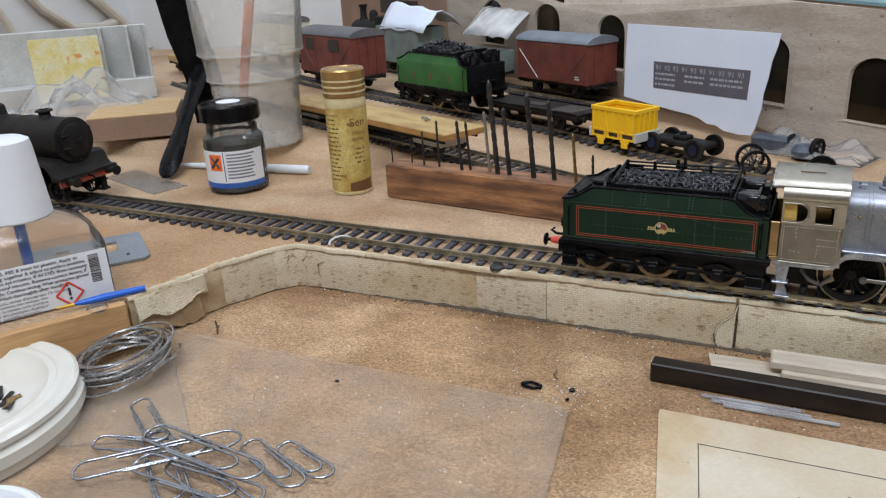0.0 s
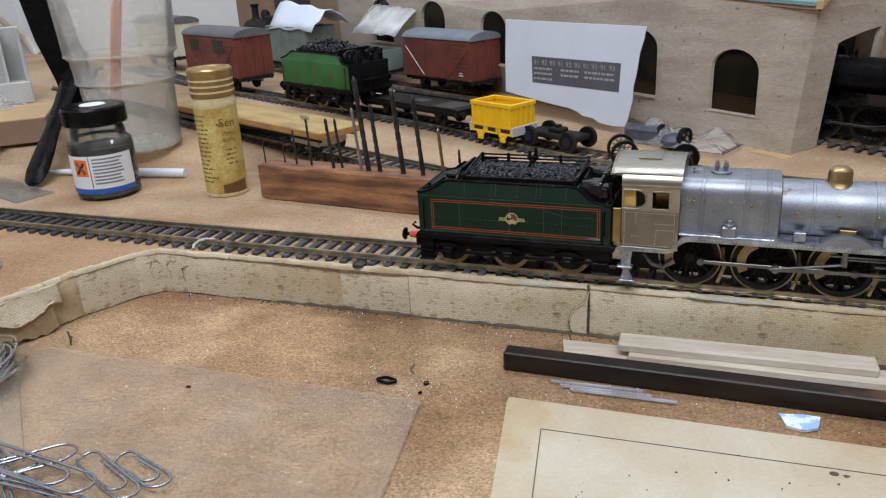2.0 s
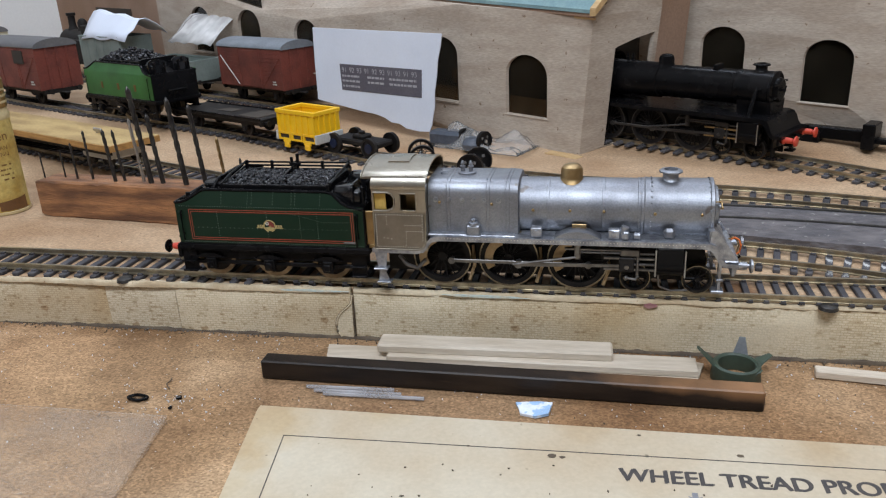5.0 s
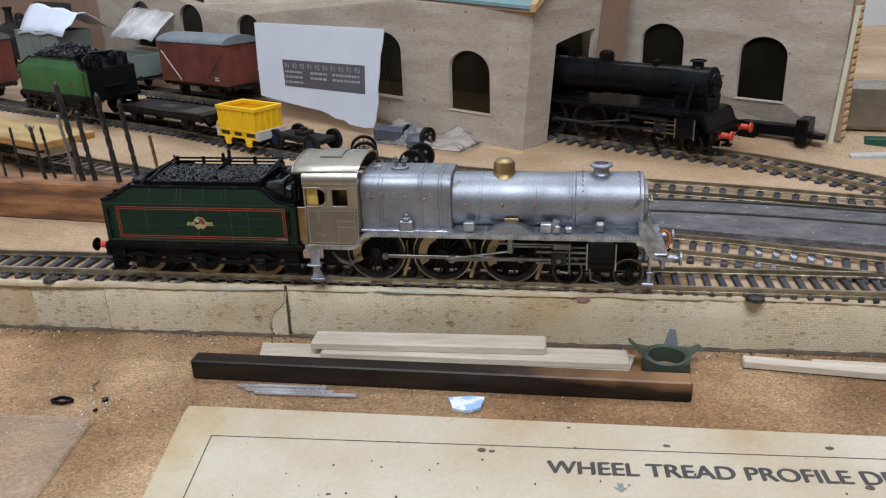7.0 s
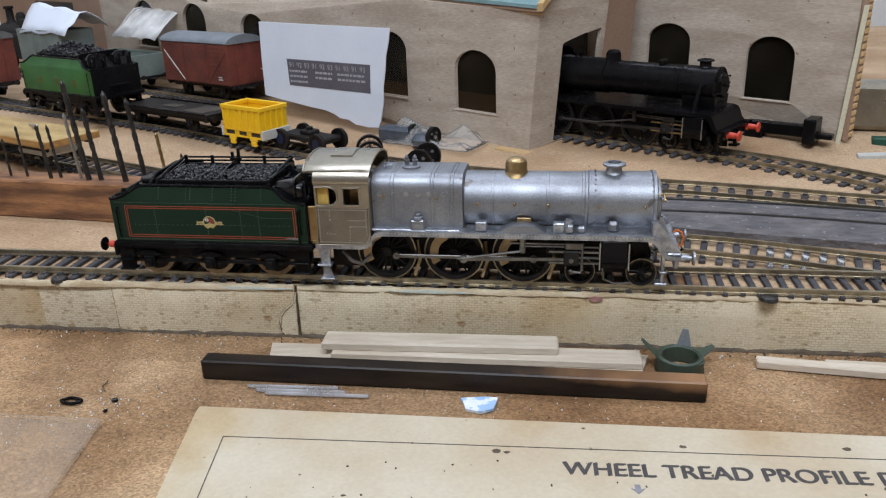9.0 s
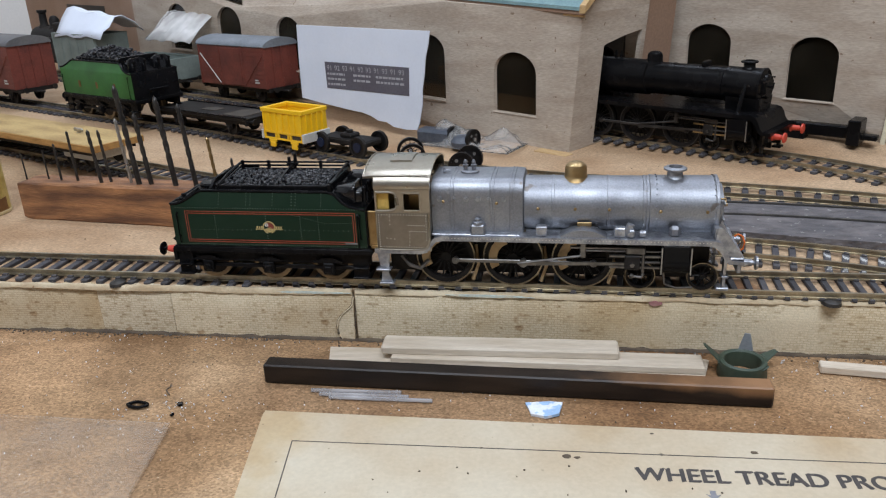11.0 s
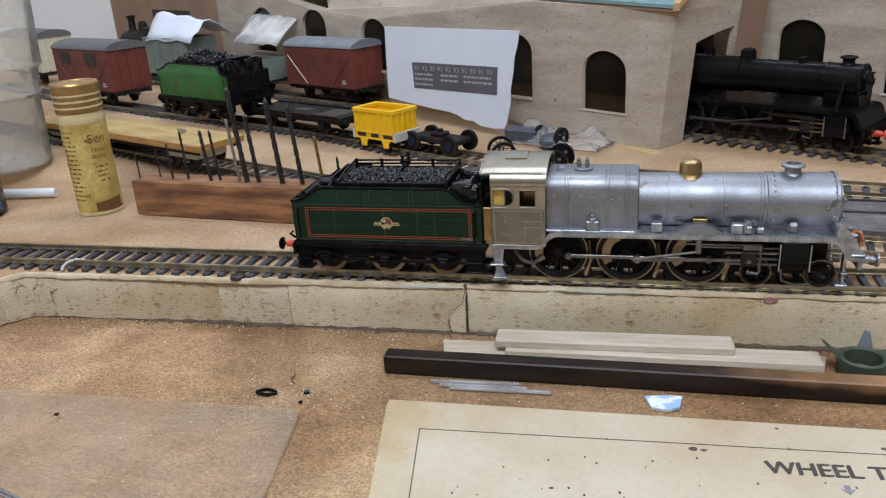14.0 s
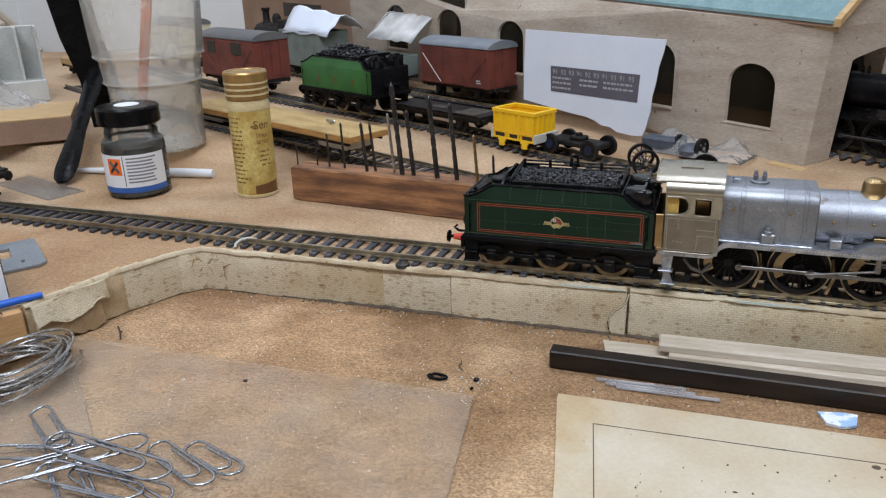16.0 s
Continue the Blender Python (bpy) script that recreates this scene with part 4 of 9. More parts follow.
part("end_panel", Shape().box((0.0, -0.1130, 0.0), (0.003, -0.0747, SH + 0.034)), "brownwall", shed, "brown card panel closing the end")
part("roof", Shape().prism([(-0.004, SH + 0.002), (0.060, SH + 0.046), (0.060, SH + 0.048), (-0.004, SH + 0.004)], 0.575, Matrix(((0, 0, 1, -0.004), (-1, 0, 0, 0), (0, 1, 0, 0), (0, 0, 0, 1)))), "slate", shed, "pale blue printed slate roof")
part("gutter", Shape().box((-0.002, 0.0004, SH - 0.0004), (0.57, 0.0030, SH + 0.0022), 0.0005), "brownwall", shed, "dark gutter board")
part("bargeboard", Shape().prism([(-0.006, SH + 0.001), (0.060, SH + 0.0465), (0.060, SH + 0.0510), (-0.006, SH + 0.0055)], 0.004, Matrix(((0, 0, 1, -0.0055), (-1, 0, 0, 0), (0, 1, 0, 0), (0, 0, 0, 1)))), "barge", shed, "bare wood bargeboard")
part("fascia", Shape().box((-0.002, 0.0003, SH - 0.0018), (0.57, 0.0012, SH - 0.0006)), "barge", shed)
# Near-black backing; the shed's inner shade is put into its colour.
part("back_wall", Shape().box((0.045, -0.130, 0), (0.56, -0.127, SH)), "dark", shed, "near-black backing wall for the shaded inside")
part("inner_floor_strip", Shape().box((-0.006, 0.004, 0.0001), (0.020, 0.012, 0.0012), 0.0003), "barge", shed, "loose wooden lath at the shed corner")
part("orange_scrap", Shape().box((0.126, -0.030, 0.030), (0.142, -0.026, 0.040), 0.001), "yellow", shed, "yellow object inside the shed")


def lean(ob):
    """Shears the card shed to fit the camera's view: its end wall leans out at the top and its eaves climb along the
    long wall.
    """
    m = ob.matrix_basis
    back = m.inverted()
    for v in ob.data.vertices:
        p = m @ v.co
        near = max(0.0, min(1.0, (0.026 - p.x) / 0.020))
        if p.z > SH - 0.003:
            p.z += 0.050 * max(0.0, p.x)
        p.x += (0.0020 - 0.098 * min(p.z, SH + 0.004)) * near
        v.co = back @ p


for ob in shed.children:
    lean(ob)
# second building set back
SHED2 = SHED @ pose(0, -0.133, 0)
shed2 = thing("goods_shed", SHED2, "grey card model building with arched windows behind the shed track", "model building")
w2 = card_wall(-0.1395, 0.060, 0.135, [arch(-0.0195, 0.0325, 0.0220, 0.0668, 12), arch(-0.0910, 0.0310, 0.0215, 0.0614, 12)], -0.003, "front_wall", "grey card wall with two arched windows", "wallcard", Matrix.Identity(4))
w2.parent = shed2
for c in (-0.0195, -0.0910):
    part("window_sill", Shape().box((c - 0.0165, -0.0005, 0.0204), (c + 0.0165, 0.0007, 0.0216), 0.0003), "wallcard", shed2)
    part("window_pane", Shape().box((c - 0.018, -0.0052, 0.013), (c + 0.018, -0.0046, 0.068)), "smoke", shed2)
# Backing wall coloured near-black for the shade behind these windows.
part("back_wall", Shape().box((-0.118, -0.060, 0), (0.060, -0.058, 0.13)), "dark", shed2, "near-black backing wall for the shaded inside")
part("corrugated_edge", Shape().box((-0.1435, -0.010, 0.001), (-0.1400, 0.001, 0.140), 0.001), "brownwall", shed2, "torn brown corrugated card edge")
for i in range(30):
    part("flute", Shape().box((-0.1446, -0.006, 0.004 + i * 0.0044), (-0.1433, 0.0005, 0.0070 + i * 0.0044), 0.0005), "barge", shed2)
part("peeled_card", Shape().prism([(-0.1405, 0.0), (-0.1380, 0.0), (-0.1425, 0.082), (-0.1450, 0.082)], 0.0015, Matrix(((1, 0, 0, 0), (0, 0, 1, 0.003), (0, 1, 0, 0), (0, 0, 0, 1)))), "cream", shed2, "peeled pale card strip")

# ---- steam engines ----
def spoked_wheel(parent, x, y, r, name, tyre="tyre", spokes=18, weight=0.0, outward=-1, metal="brass", width=0.0026):
    """A spoked wheel in the xz plane at x, with tyre, hub, spokes and a balance weight. outward: the side its face looks to."""
    m = pose(x, y, r, 90, 0, 0)
    w = width
    s = Shape().lathe([(r * 0.80, -w / 2), (r * 0.955, -w / 2), (r * 0.955, w / 2), (r * 0.80, w / 2), (r * 0.80, -w / 2)], m, 40, close=False)
    wh = part(name, s, "wheel", parent, sharp=40)
    part("tyre", Shape().lathe([(r * 0.955, -w / 2 - 0.0001), (r, -w / 2 - 0.0001), (r, w / 2 + 0.0001), (r * 0.955, w / 2 + 0.0001), (r * 0.955, -w / 2 - 0.0001)], m, 48, close=False), tyre, wh, "bright metal tyre")
    hub = Shape().cyl((x, y - w * 0.6, r), (x, y + w * 0.6, r), r * 0.16, 16)
    part("hub", hub, "wheel", wh)
    sp = Shape()
    for i in range(spokes):
        a = 2 * math.pi * i / spokes
        sp.cyl((x + r * 0.12 * math.cos(a), y, r + r * 0.12 * math.sin(a)), (x + r * 0.82 * math.cos(a), y, r + r * 0.82 * math.sin(a)), 0.00042 * max(0.7, r / 0.011), 5, 0.0003 * max(0.7, r / 0.011))
    part("spokes", sp, "wheel", wh)
    if weight:
        pts = []
        for i in range(13):
            a = radians(200 + weight + 100 * i / 12)
            pts.append((r * 0.80 * math.cos(a), r * 0.80 * math.sin(a)))
        for i in range(13):
            a = radians(300 + weight - 100 * i / 12)
            pts.append((r * 0.52 * math.cos(a), r * 0.52 * math.sin(a)))
        part("balance_weight", Shape().prism(pts, 0.0006, Matrix.Translation((x, y + outward * (w / 2 + 0.0001), r)) @ Matrix(((1, 0, 0, 0), (0, 0, outward, 0), (0, 1, 0, 0), (0, 0, 0, 1)))), metal, wh, "bare brass balance weight")
    return wh


def solid_wheel(parent, x, y, r, name, tyre="tyre", face="wheel", width=0.0024):
    m = pose(x, y, r, 90, 0, 0)
    w = width
    wh = part(name, Shape().lathe([(r * 0.05, -w * 0.35), (r * 0.25, -w * 0.55), (r * 0.5, -w * 0.25), (r * 0.82, -w * 0.3), (r * 0.82, w * 0.3), (r * 0.5, w * 0.25), (r * 0.25, w * 0.55), (r * 0.05, w * 0.35)], m, 28), face, parent)
    part("tyre", Shape().lathe([(r * 0.80, -w / 2), (r, -w / 2), (r, w / 2), (r * 0.80, w / 2), (r * 0.80, -w / 2)], m, 32, close=False), tyre, wh, "metal tyre")
    return wh


def rivets(s, pts, r=0.00022, n=(0, -1, 0)):
    for p in pts:
        p = Vector(p)
        s.cyl(p, p + Vector(n) * 0.00022, r, 5, r * 0.5)
    return s


def line(a, b, n):
    return [Vector(a).lerp(Vector(b), i / (n - 1)) for i in range(n)]


def rsq_x(x, cy, cz, w, h, r, n=4):
    """A rounded rectangle across the x axis."""
    pts = []
    for sy, sz, a0 in ((1, 1, 0), (-1, 1, 90), (-1, -1, 180), (1, -1, 270)):
        for i in range(n):
            a = radians(a0 + 90 * i / (n - 1))
            pts.append((x, cy + sy * (w - r) + r * math.cos(a), cz + sz * (h - r) + r * math.sin(a)))
    return pts


def build_tender(at, label, body, lined=True, coal_seed=3, group=""):
    """A six-wheeled tender; its front end looks to +x."""
    T = thing("tender", at, label, "model tender", group)
    W = 0.0168
    # tank sides with their inward-curving upper part, lofted along the length
    def ring(x, top, lean):
        return [(x, -W, 0.0158), (x, -W, 0.0304), (x, -W + lean * 0.25, 0.0318), (x, -W + lean, top), (x, W - lean, top), (x, W - lean * 0.25, 0.0318), (x, W, 0.0304), (x, W, 0.0158)]
    rings = [ring(-0.0450, 0.0322, 0.0003), ring(-0.0425, 0.0324, 0.0004), ring(-0.0400, 0.0332, 0.0008), ring(-0.0375, 0.0346, 0.0016), ring(-0.0350, 0.0362, 0.0022), ring(-0.0330, 0.0370, 0.0026), ring(0.0170, 0.0368, 0.0026), ring(0.0198, 0.0362, 0.0022), ring(0.0215, 0.0346, 0.0016), ring(0.0236, 0.0330, 0.0008), ring(0.0262, 0.0318, 0.0004), ring(0.0318, 0.0308, 0.0002)]
    tank = part("tank", Shape().loft(rings), body, T, sharp=40)
    part("footplate", Shape().box((-0.0462, -0.0174, 0.0132), (0.0336, 0.0174, 0.0152), 0.0002).box((-0.0455, -0.0170, 0.0126), (0.0330, 0.0170, 0.0157), 0.0001), "black", T)
    edge = Shape()
    for r0, r1 in zip(rings, rings[1:]):
        for side in (3, 4):
            edge.tube([r0[side], r1[side]], 0.0006, 6)
    edge.tube([(-0.0450, -W + 0.0004, 0.0322), (-0.0450, W - 0.0004, 0.0322)], 0.0006, 6)
    part("beading", edge, "black", tank)

    def deck(rr, drop=0.0):
        return Shape().loft([[(r[3][0], r[3][1] + 0.0006, r[3][2] - 0.0008 - drop), (r[3][0], r[3][1] + 0.0006, r[3][2] + 0.0002 - drop), (r[4][0], r[4][1] - 0.0006, r[4][2] + 0.0002 - drop), (r[4][0], r[4][1] - 0.0006, r[4][2] - 0.0008 - drop)] for r in rr])
    part("rear_deck", deck(rings[:7]), "black", T, "black tank top")
    part("front_slope", deck(rings[6:]), "black", T)
    for y in (-1, 1):
        part("well_rim", Shape().tube([(-0.0438, y * 0.0140, 0.0330), (-0.0395, y * 0.0138, 0.0340), (-0.0345, y * 0.0125, 0.0374)], 0.0005, 6), "black", T)
    part("filler_lid", Shape().lathe([(0.0040, 0), (0.0042, 0.0010), (0.0036, 0.0016), (0.0008, 0.0018)], pose(-0.0318, -0.0072, 0.0370), 24), "black", T, "round black filler lid")
    part("lamp_bracket", Shape().box((-0.0425, -0.0122, 0.0322), (-0.0410, -0.0108, 0.0350), 0.0003), "black", T)
    part("rear_plate", Shape().prism([(-0.0130, 0.0366), (0.0130, 0.0366), (0.0130, 0.0388), (0.0105, 0.0402), (-0.0080, 0.0402), (-0.0130, 0.0374)], 0.0010, Matrix(((0, 0, 1, -0.0300), (1, 0, 0, 0), (0, 1, 0, 0), (0, 0, 0, 1)))), "black", T, "black plate behind the coal")
    part("far_flare", Shape().prism([(-0.0340, 0.0366), (-0.0300, 0.0388), (-0.0250, 0.0395), (-0.0200, 0.0392), (-0.0200, 0.0366)], 0.0008, Matrix(((1, 0, 0, 0), (0, 0, -1, 0.0138), (0, 1, 0, 0), (0, 0, 0, 1)))), "black", T)
    # coal space, its low near rim and the rails along the far side
    part("bunker", Shape().box((-0.0262, -0.0122, 0.0366), (0.0178, -0.0110, 0.0386), 0.0003).box((-0.0262, 0.0110, 0.0366), (0.0178, 0.0122, 0.0390), 0.0003).box((-0.0274, -0.0122, 0.0366), (-0.0262, 0.0122, 0.0388), 0.0002).box((0.0174, -0.0125, 0.0366), (0.0188, 0.0125, 0.0400), 0.0003).box((-0.0262, -0.0110, 0.0360), (0.0176, 0.0110, 0.0371)), "black", T, "black coal bunker plates")
    if lined:
        for z in (0.0400, 0.0414):
            part("coal_rail", Shape().tube([(-0.0262, 0.0116, z), (0.0190, 0.0116, z)], 0.00042, 6), "black", T)
        for x in (-0.0262, -0.0150, -0.0040, 0.0070, 0.0180):
            part("rail_post", Shape().box((x - 0.0006, 0.0111, 0.0385), (x + 0.0006, 0.0121, 0.0421), 0.0001), "black", T)
        for x in (-0.0266, 0.0182):
            part("end_rail", Shape().tube([(x, -0.0116, 0.0386), (x, -0.0030, 0.0402), (x, 0.0116, 0.0414)], 0.00055, 6), "black", T)
            part("end_rail", Shape().tube([(x, -0.0100, 0.0378), (x, 0.0116, 0.0400)], 0.00045, 6), "black", T)
        part("division_plate", Shape().prism([(-0.0110, 0.0366), (0.0110, 0.0366), (0.0110, 0.0412), (0.0030, 0.0405), (-0.0110, 0.0386)], 0.0008, Matrix(((0, 0, 1, -0.0046), (1, 0, 0, 0), (0, 1, 0, 0), (0, 0, 0, 1)))), "black", T)
        part("fire_iron_bracket", Shape().box((-0.0060, 0.0092, 0.0400), (-0.0048, 0.0102, 0.0440), 0.0002).box((-0.0034, 0.0092, 0.0400), (-0.0022, 0.0102, 0.0455), 0.0002).box((-0.0064, 0.0090, 0.0408), (-0.0018, 0.0104, 0.0418), 0.0002), "black", T)
    rnd = random.Random(coal_seed)
    lumps = Shape()
    for i in range(1100 if lined else 800):
        x, y = rnd.uniform(-0.0255, 0.0168), rnd.uniform(-0.0106, 0.0106)
        r = rnd.uniform(0.00035, 0.00085) if lined else rnd.uniform(0.0006, 0.0013)
        q = Euler((rnd.uniform(0, 6), rnd.uniform(0, 6), rnd.uniform(0, 6))).to_matrix().to_4x4()
        heap = (0.0014 if lined else 0.0075 * max(0.1, 1 - ((x + 0.010) / 0.026) ** 2)) * math.cos(y * 110)
        z = 0.0376 + heap * (1 if lined else rnd.random()) + rnd.uniform(-0.0004, 0.0005)
        lumps.lathe([(r * 0.4, -r * 0.8), (r, -r * 0.2), (r * 0.8, r * 0.5), (r * 0.3, r * 0.8)], Matrix.Translation((x, y, z)) @ q, 5)
    part("coal_load", lumps, "coal", T, "heap of small black coal lumps", sharp=10)
    # front with lockers
    part("front_plate", Shape().box((0.0172, -0.0140, 0.0300), (0.0186, 0.0140, 0.0395), 0.0003), "black", T)
    for y in (-0.0088, 0.0088):
        part("locker", Shape().loft([rsq_x(0.0196, y, 0.0338, 0.0040, 0.0042, 0.0018), rsq_x(0.0202, y, 0.0338, 0.0046, 0.0048, 0.0022), rsq_x(0.0268, y, 0.0338, 0.0046, 0.0048, 0.0022), rsq_x(0.0270, y, 0.0338, 0.0056, 0.0060, 0.0026), rsq_x(0.0278, y, 0.0338, 0.0056, 0.0060, 0.0026)]), "gloss", T, "glossy black tool locker", sharp=50)
        part("locker_front", Shape().loft([rsq_x(0.0278, y, 0.0320, 0.0040, 0.0050, 0.0018), rsq_x(0.0298, y, 0.0320, 0.0034, 0.0046, 0.0018)]), "gloss", T)
        part("side_chest", Shape().box((0.0196, y * 1.62 - 0.0012, 0.0296), (0.0268, y * 1.62 + 0.0012, 0.0322), 0.0008), "gloss", T)
    for y in (-0.0125, -0.0050, 0.0050, 0.0125):
        part("handbrake_column", Shape().cyl((0.0310, y, 0.0142), (0.0310, y, 0.0375), 0.0007, 8).ball((0.0310, y, 0.0380), 0.0010, 8).box((0.0302, y - 0.0008, 0.0310), (0.0318, y + 0.0008, 0.0322), 0.0002), "black", T)
    part("front_deck", Shape().box((0.0262, -0.0150, 0.0142), (0.0330, 0.0150, 0.0165)), "black", T)
    part("front_face", Shape().box((0.0314, -W + 0.0002, 0.0144), (0.0322, W - 0.0002, 0.0316), 0.0002).box((0.0318, -0.0070, 0.0200), (0.0345, 0.0070, 0.0212), 0.0003), "black", T, "black tender front")
    # outside frames, springs, axleboxes
    for y in (-0.0142, 0.0142):
        f = Shape().box((-0.0450, y - 0.0005, 0.0085), (0.0325, y + 0.0005, 0.0128), 0.0002)
        f.box((-0.0420, y - 0.0004, 0.0060), (0.0290, y + 0.0004, 0.0076), 0.0002)
        part("outside_frame", f, "black", T)
    for x in (-0.0336, -0.0086, 0.0156):
        for y in (-1, 1):
            b = Shape().box((x - 0.0022, y * 0.0152 - 0.0010, 0.0042), (x + 0.0022, y * 0.0152 + 0.0010, 0.0090), 0.0004).box((x - 0.0014, y * 0.0163 - 0.0005, 0.0052), (x + 0.0014, y * 0.0163 + 0.0005, 0.0078), 0.0003)
            for k in range(4):
                b.box((x - 0.0060 + k * 0.0012, y * 0.0152 - 0.0007, 0.0092 + k * 0.0005), (x + 0.0060 - k * 0.0012, y * 0.0152 + 0.0007, 0.0097 + k * 0.0005))
            part("axlebox", b, "black", T)
            solid_wheel(T, x, y * 0.0095, 0.0080, "tender_wheel")
    for x, y in ((-0.0425, -0.0155), (-0.0425, 0.0155), (0.0285, -0.0155), (0.0285, 0.0155)):
        part("step", Shape().box((x - 0.0032, y - 0.0020, 0.0034), (x + 0.0032, y + 0.0020, 0.0042), 0.0002).box((x - 0.0030, y - 0.0020, 0.0074), (x + 0.0030, y + 0.0020, 0.0081), 0.0002).box((x - 0.0030, y - 0.0004, 0.0034), (x + 0.0030, y + 0.0004, 0.0128)), "black", T)
    part("buffer_beam", Shape().box((-0.0470, -0.0168, 0.0092), (-0.0456, 0.0168, 0.0142), 0.0002), "black", T)
    for y in (-0.0118, 0.0118):
        b = part("buffer", Shape().cyl((-0.0470, y, 0.0120), (-0.0515, y, 0.0120), 0.0017, 14, 0.0013), "red" if lined else "matt", T, "red buffer shank" if lined else "")
        part("buffer_head", Shape().lathe([(0.0007, 0), (0.0007, 0.0020), (0.0027, 0.0024), (0.0024, 0.0031), (0.0006, 0.0033)], pose(-0.0512, y, 0.0120, 0, -90, 0), 18), "black", b, "black buffer head")
    hook = Shape().tube([(-0.0470, 0, 0.0105), (-0.0535, 0, 0.0105), (-0.0555, 0, 0.0120), (-0.0540, 0, 0.0130)], 0.0006, 6)
    part("coupling_hook", hook, "black", T)
    part("rear_handrail", Shape().tube([(-0.0425, -0.0172, 0.0170), (-0.0425, -0.0176, 0.0175), (-0.0425, -0.0176, 0.0270), (-0.0425, -0.0172, 0.0275)], 0.0003, 6), "black", T)
    part("front_handrail", Shape().tube([(0.0290, -0.0172, 0.0160), (0.0290, -0.0177, 0.0165), (0.0290, -0.0177, 0.0290), (0.0290, -0.0172, 0.0295)], 0.0003, 6), "black", T)
    if lined:
        y = -W - 0.0001
        for x0, x1, z0, z1 in ((-0.0395, 0.0280, 0.0172, 0.0297), (-0.0387, 0.0272, 0.0180, 0.0289)):
            ln = Shape().box((x0, y, z0), (x1, y + 0.0002, z0 + 0.00026)).box((x0, y, z1 - 0.00026), (x1, y + 0.0002, z1)).box((x0, y, z0), (x0 + 0.00026, y + 0.0002, z1)).box((x1 - 0.00026, y, z0), (x1, y + 0.0002, z1))
            part("orange_lining", ln, "lining", tank, "thin orange lining panel")
        ex, ez = -0.0060, 0.0235
        em = part("emblem", Shape().lathe([(0.0021, 0), (0.0025, 0), (0.0025, 0.00012), (0.0021, 0.00012), (0.0021, 0)], pose(ex, -W - 0.00002, ez, 90, 0, 0), 28, arc=(-70, 255), close=False), "gold", tank, "small gold and dark red round emblem with side bars")
        part("emblem_field", Shape().prism([(0.0019 * math.cos(radians(a)), 0.0019 * math.sin(radians(a))) for a in range(-20, 140, 16)] + [(-0.0006, 0.0003), (0.0002, -0.0004)], 0.00010, pose(ex, -W, ez, 90, 0, 0)), "crest", em, "dark red field")
        part("emblem_base", Shape().prism([(0.0020 * math.cos(radians(a)), 0.0020 * math.sin(radians(a))) for a in range(200, 345, 16)] + [(0.0010, -0.0003), (0.0002, 0.0003), (-0.0006, -0.0004)], 0.00010, pose(ex, -W, ez, 90, 0, 0)), "gold", em)
        part("emblem_wheel", Shape().lathe([(0.0003, 0), (0.0007, 0), (0.0007, 0.00014), (0.0003, 0.00014), (0.0003, 0)], pose(ex - 0.0009, -W, ez + 0.0010, 90, 0, 0), 14, close=False), "palegrey", em)
        for sx in (-1, 1):
            bars = Shape()
            for i in range(3):
                bars.box((ex + sx * (0.0026 + 0.0009 * i), -W - 0.00014, ez - 0.0005), (ex + sx * (0.0032 + 0.0009 * i), -W, ez + 0.0004))
            bars.box((min(ex + sx * 0.0023, ex + sx * 0.0054), -W - 0.00012, ez - 0.0009), (max(ex + sx * 0.0023, ex + sx * 0.0054), -W, ez - 0.00065))
            part("emblem_bar", bars, "gold", em)
        part("number_bar", Shape().box((0.0235, -W - 0.0004, 0.0172), (0.0282, -W, 0.0180), 0.0001), "dulled", tank)
        rv = Shape()
        for z in (0.0309, 0.0163):
            rivets(rv, line((-0.0430, -W, z), (0.0310, -W, z), 74 if z > 0.03 else 96), 0.00021)
        for x in (-0.0275, -0.0070, 0.0065, 0.0135):
            rivets(rv, line((x, -W, 0.0180), (x, -W, 0.0290), 12), 0.00019)
        for x in (-0.0255, -0.0145, -0.0128, -0.0040, 0.0035, 0.0050, 0.0150):
            rivets(rv, line((x, -W + 0.0006, 0.0322), (x, -W + 0.0023, 0.0362), 5), 0.00021)
        rivets(rv, line((-0.0380, -W, 0.0222), (0.0250, -W, 0.0226), 34), 0.00018)
        rivets(rv, line((0.0010, -W, 0.0292), (0.0160, -W, 0.0255), 26) + line((0.0160, -W, 0.0255), (0.0265, -W, 0.0257), 16), 0.00012)
        for x in (-0.0425, 0.0298):
            part("hand_grip", Shape().tube([(x, -W, 0.0195), (x, -W - 0.0009, 0.0200), (x, -W - 0.0009, 0.0285), (x, -W, 0.0290)], 0.00035, 6), "black", tank)
        tagged(part("rivets", rv, "rivetgreen", tank, "rows of tiny rivet heads"), kind="stuff")
    return T


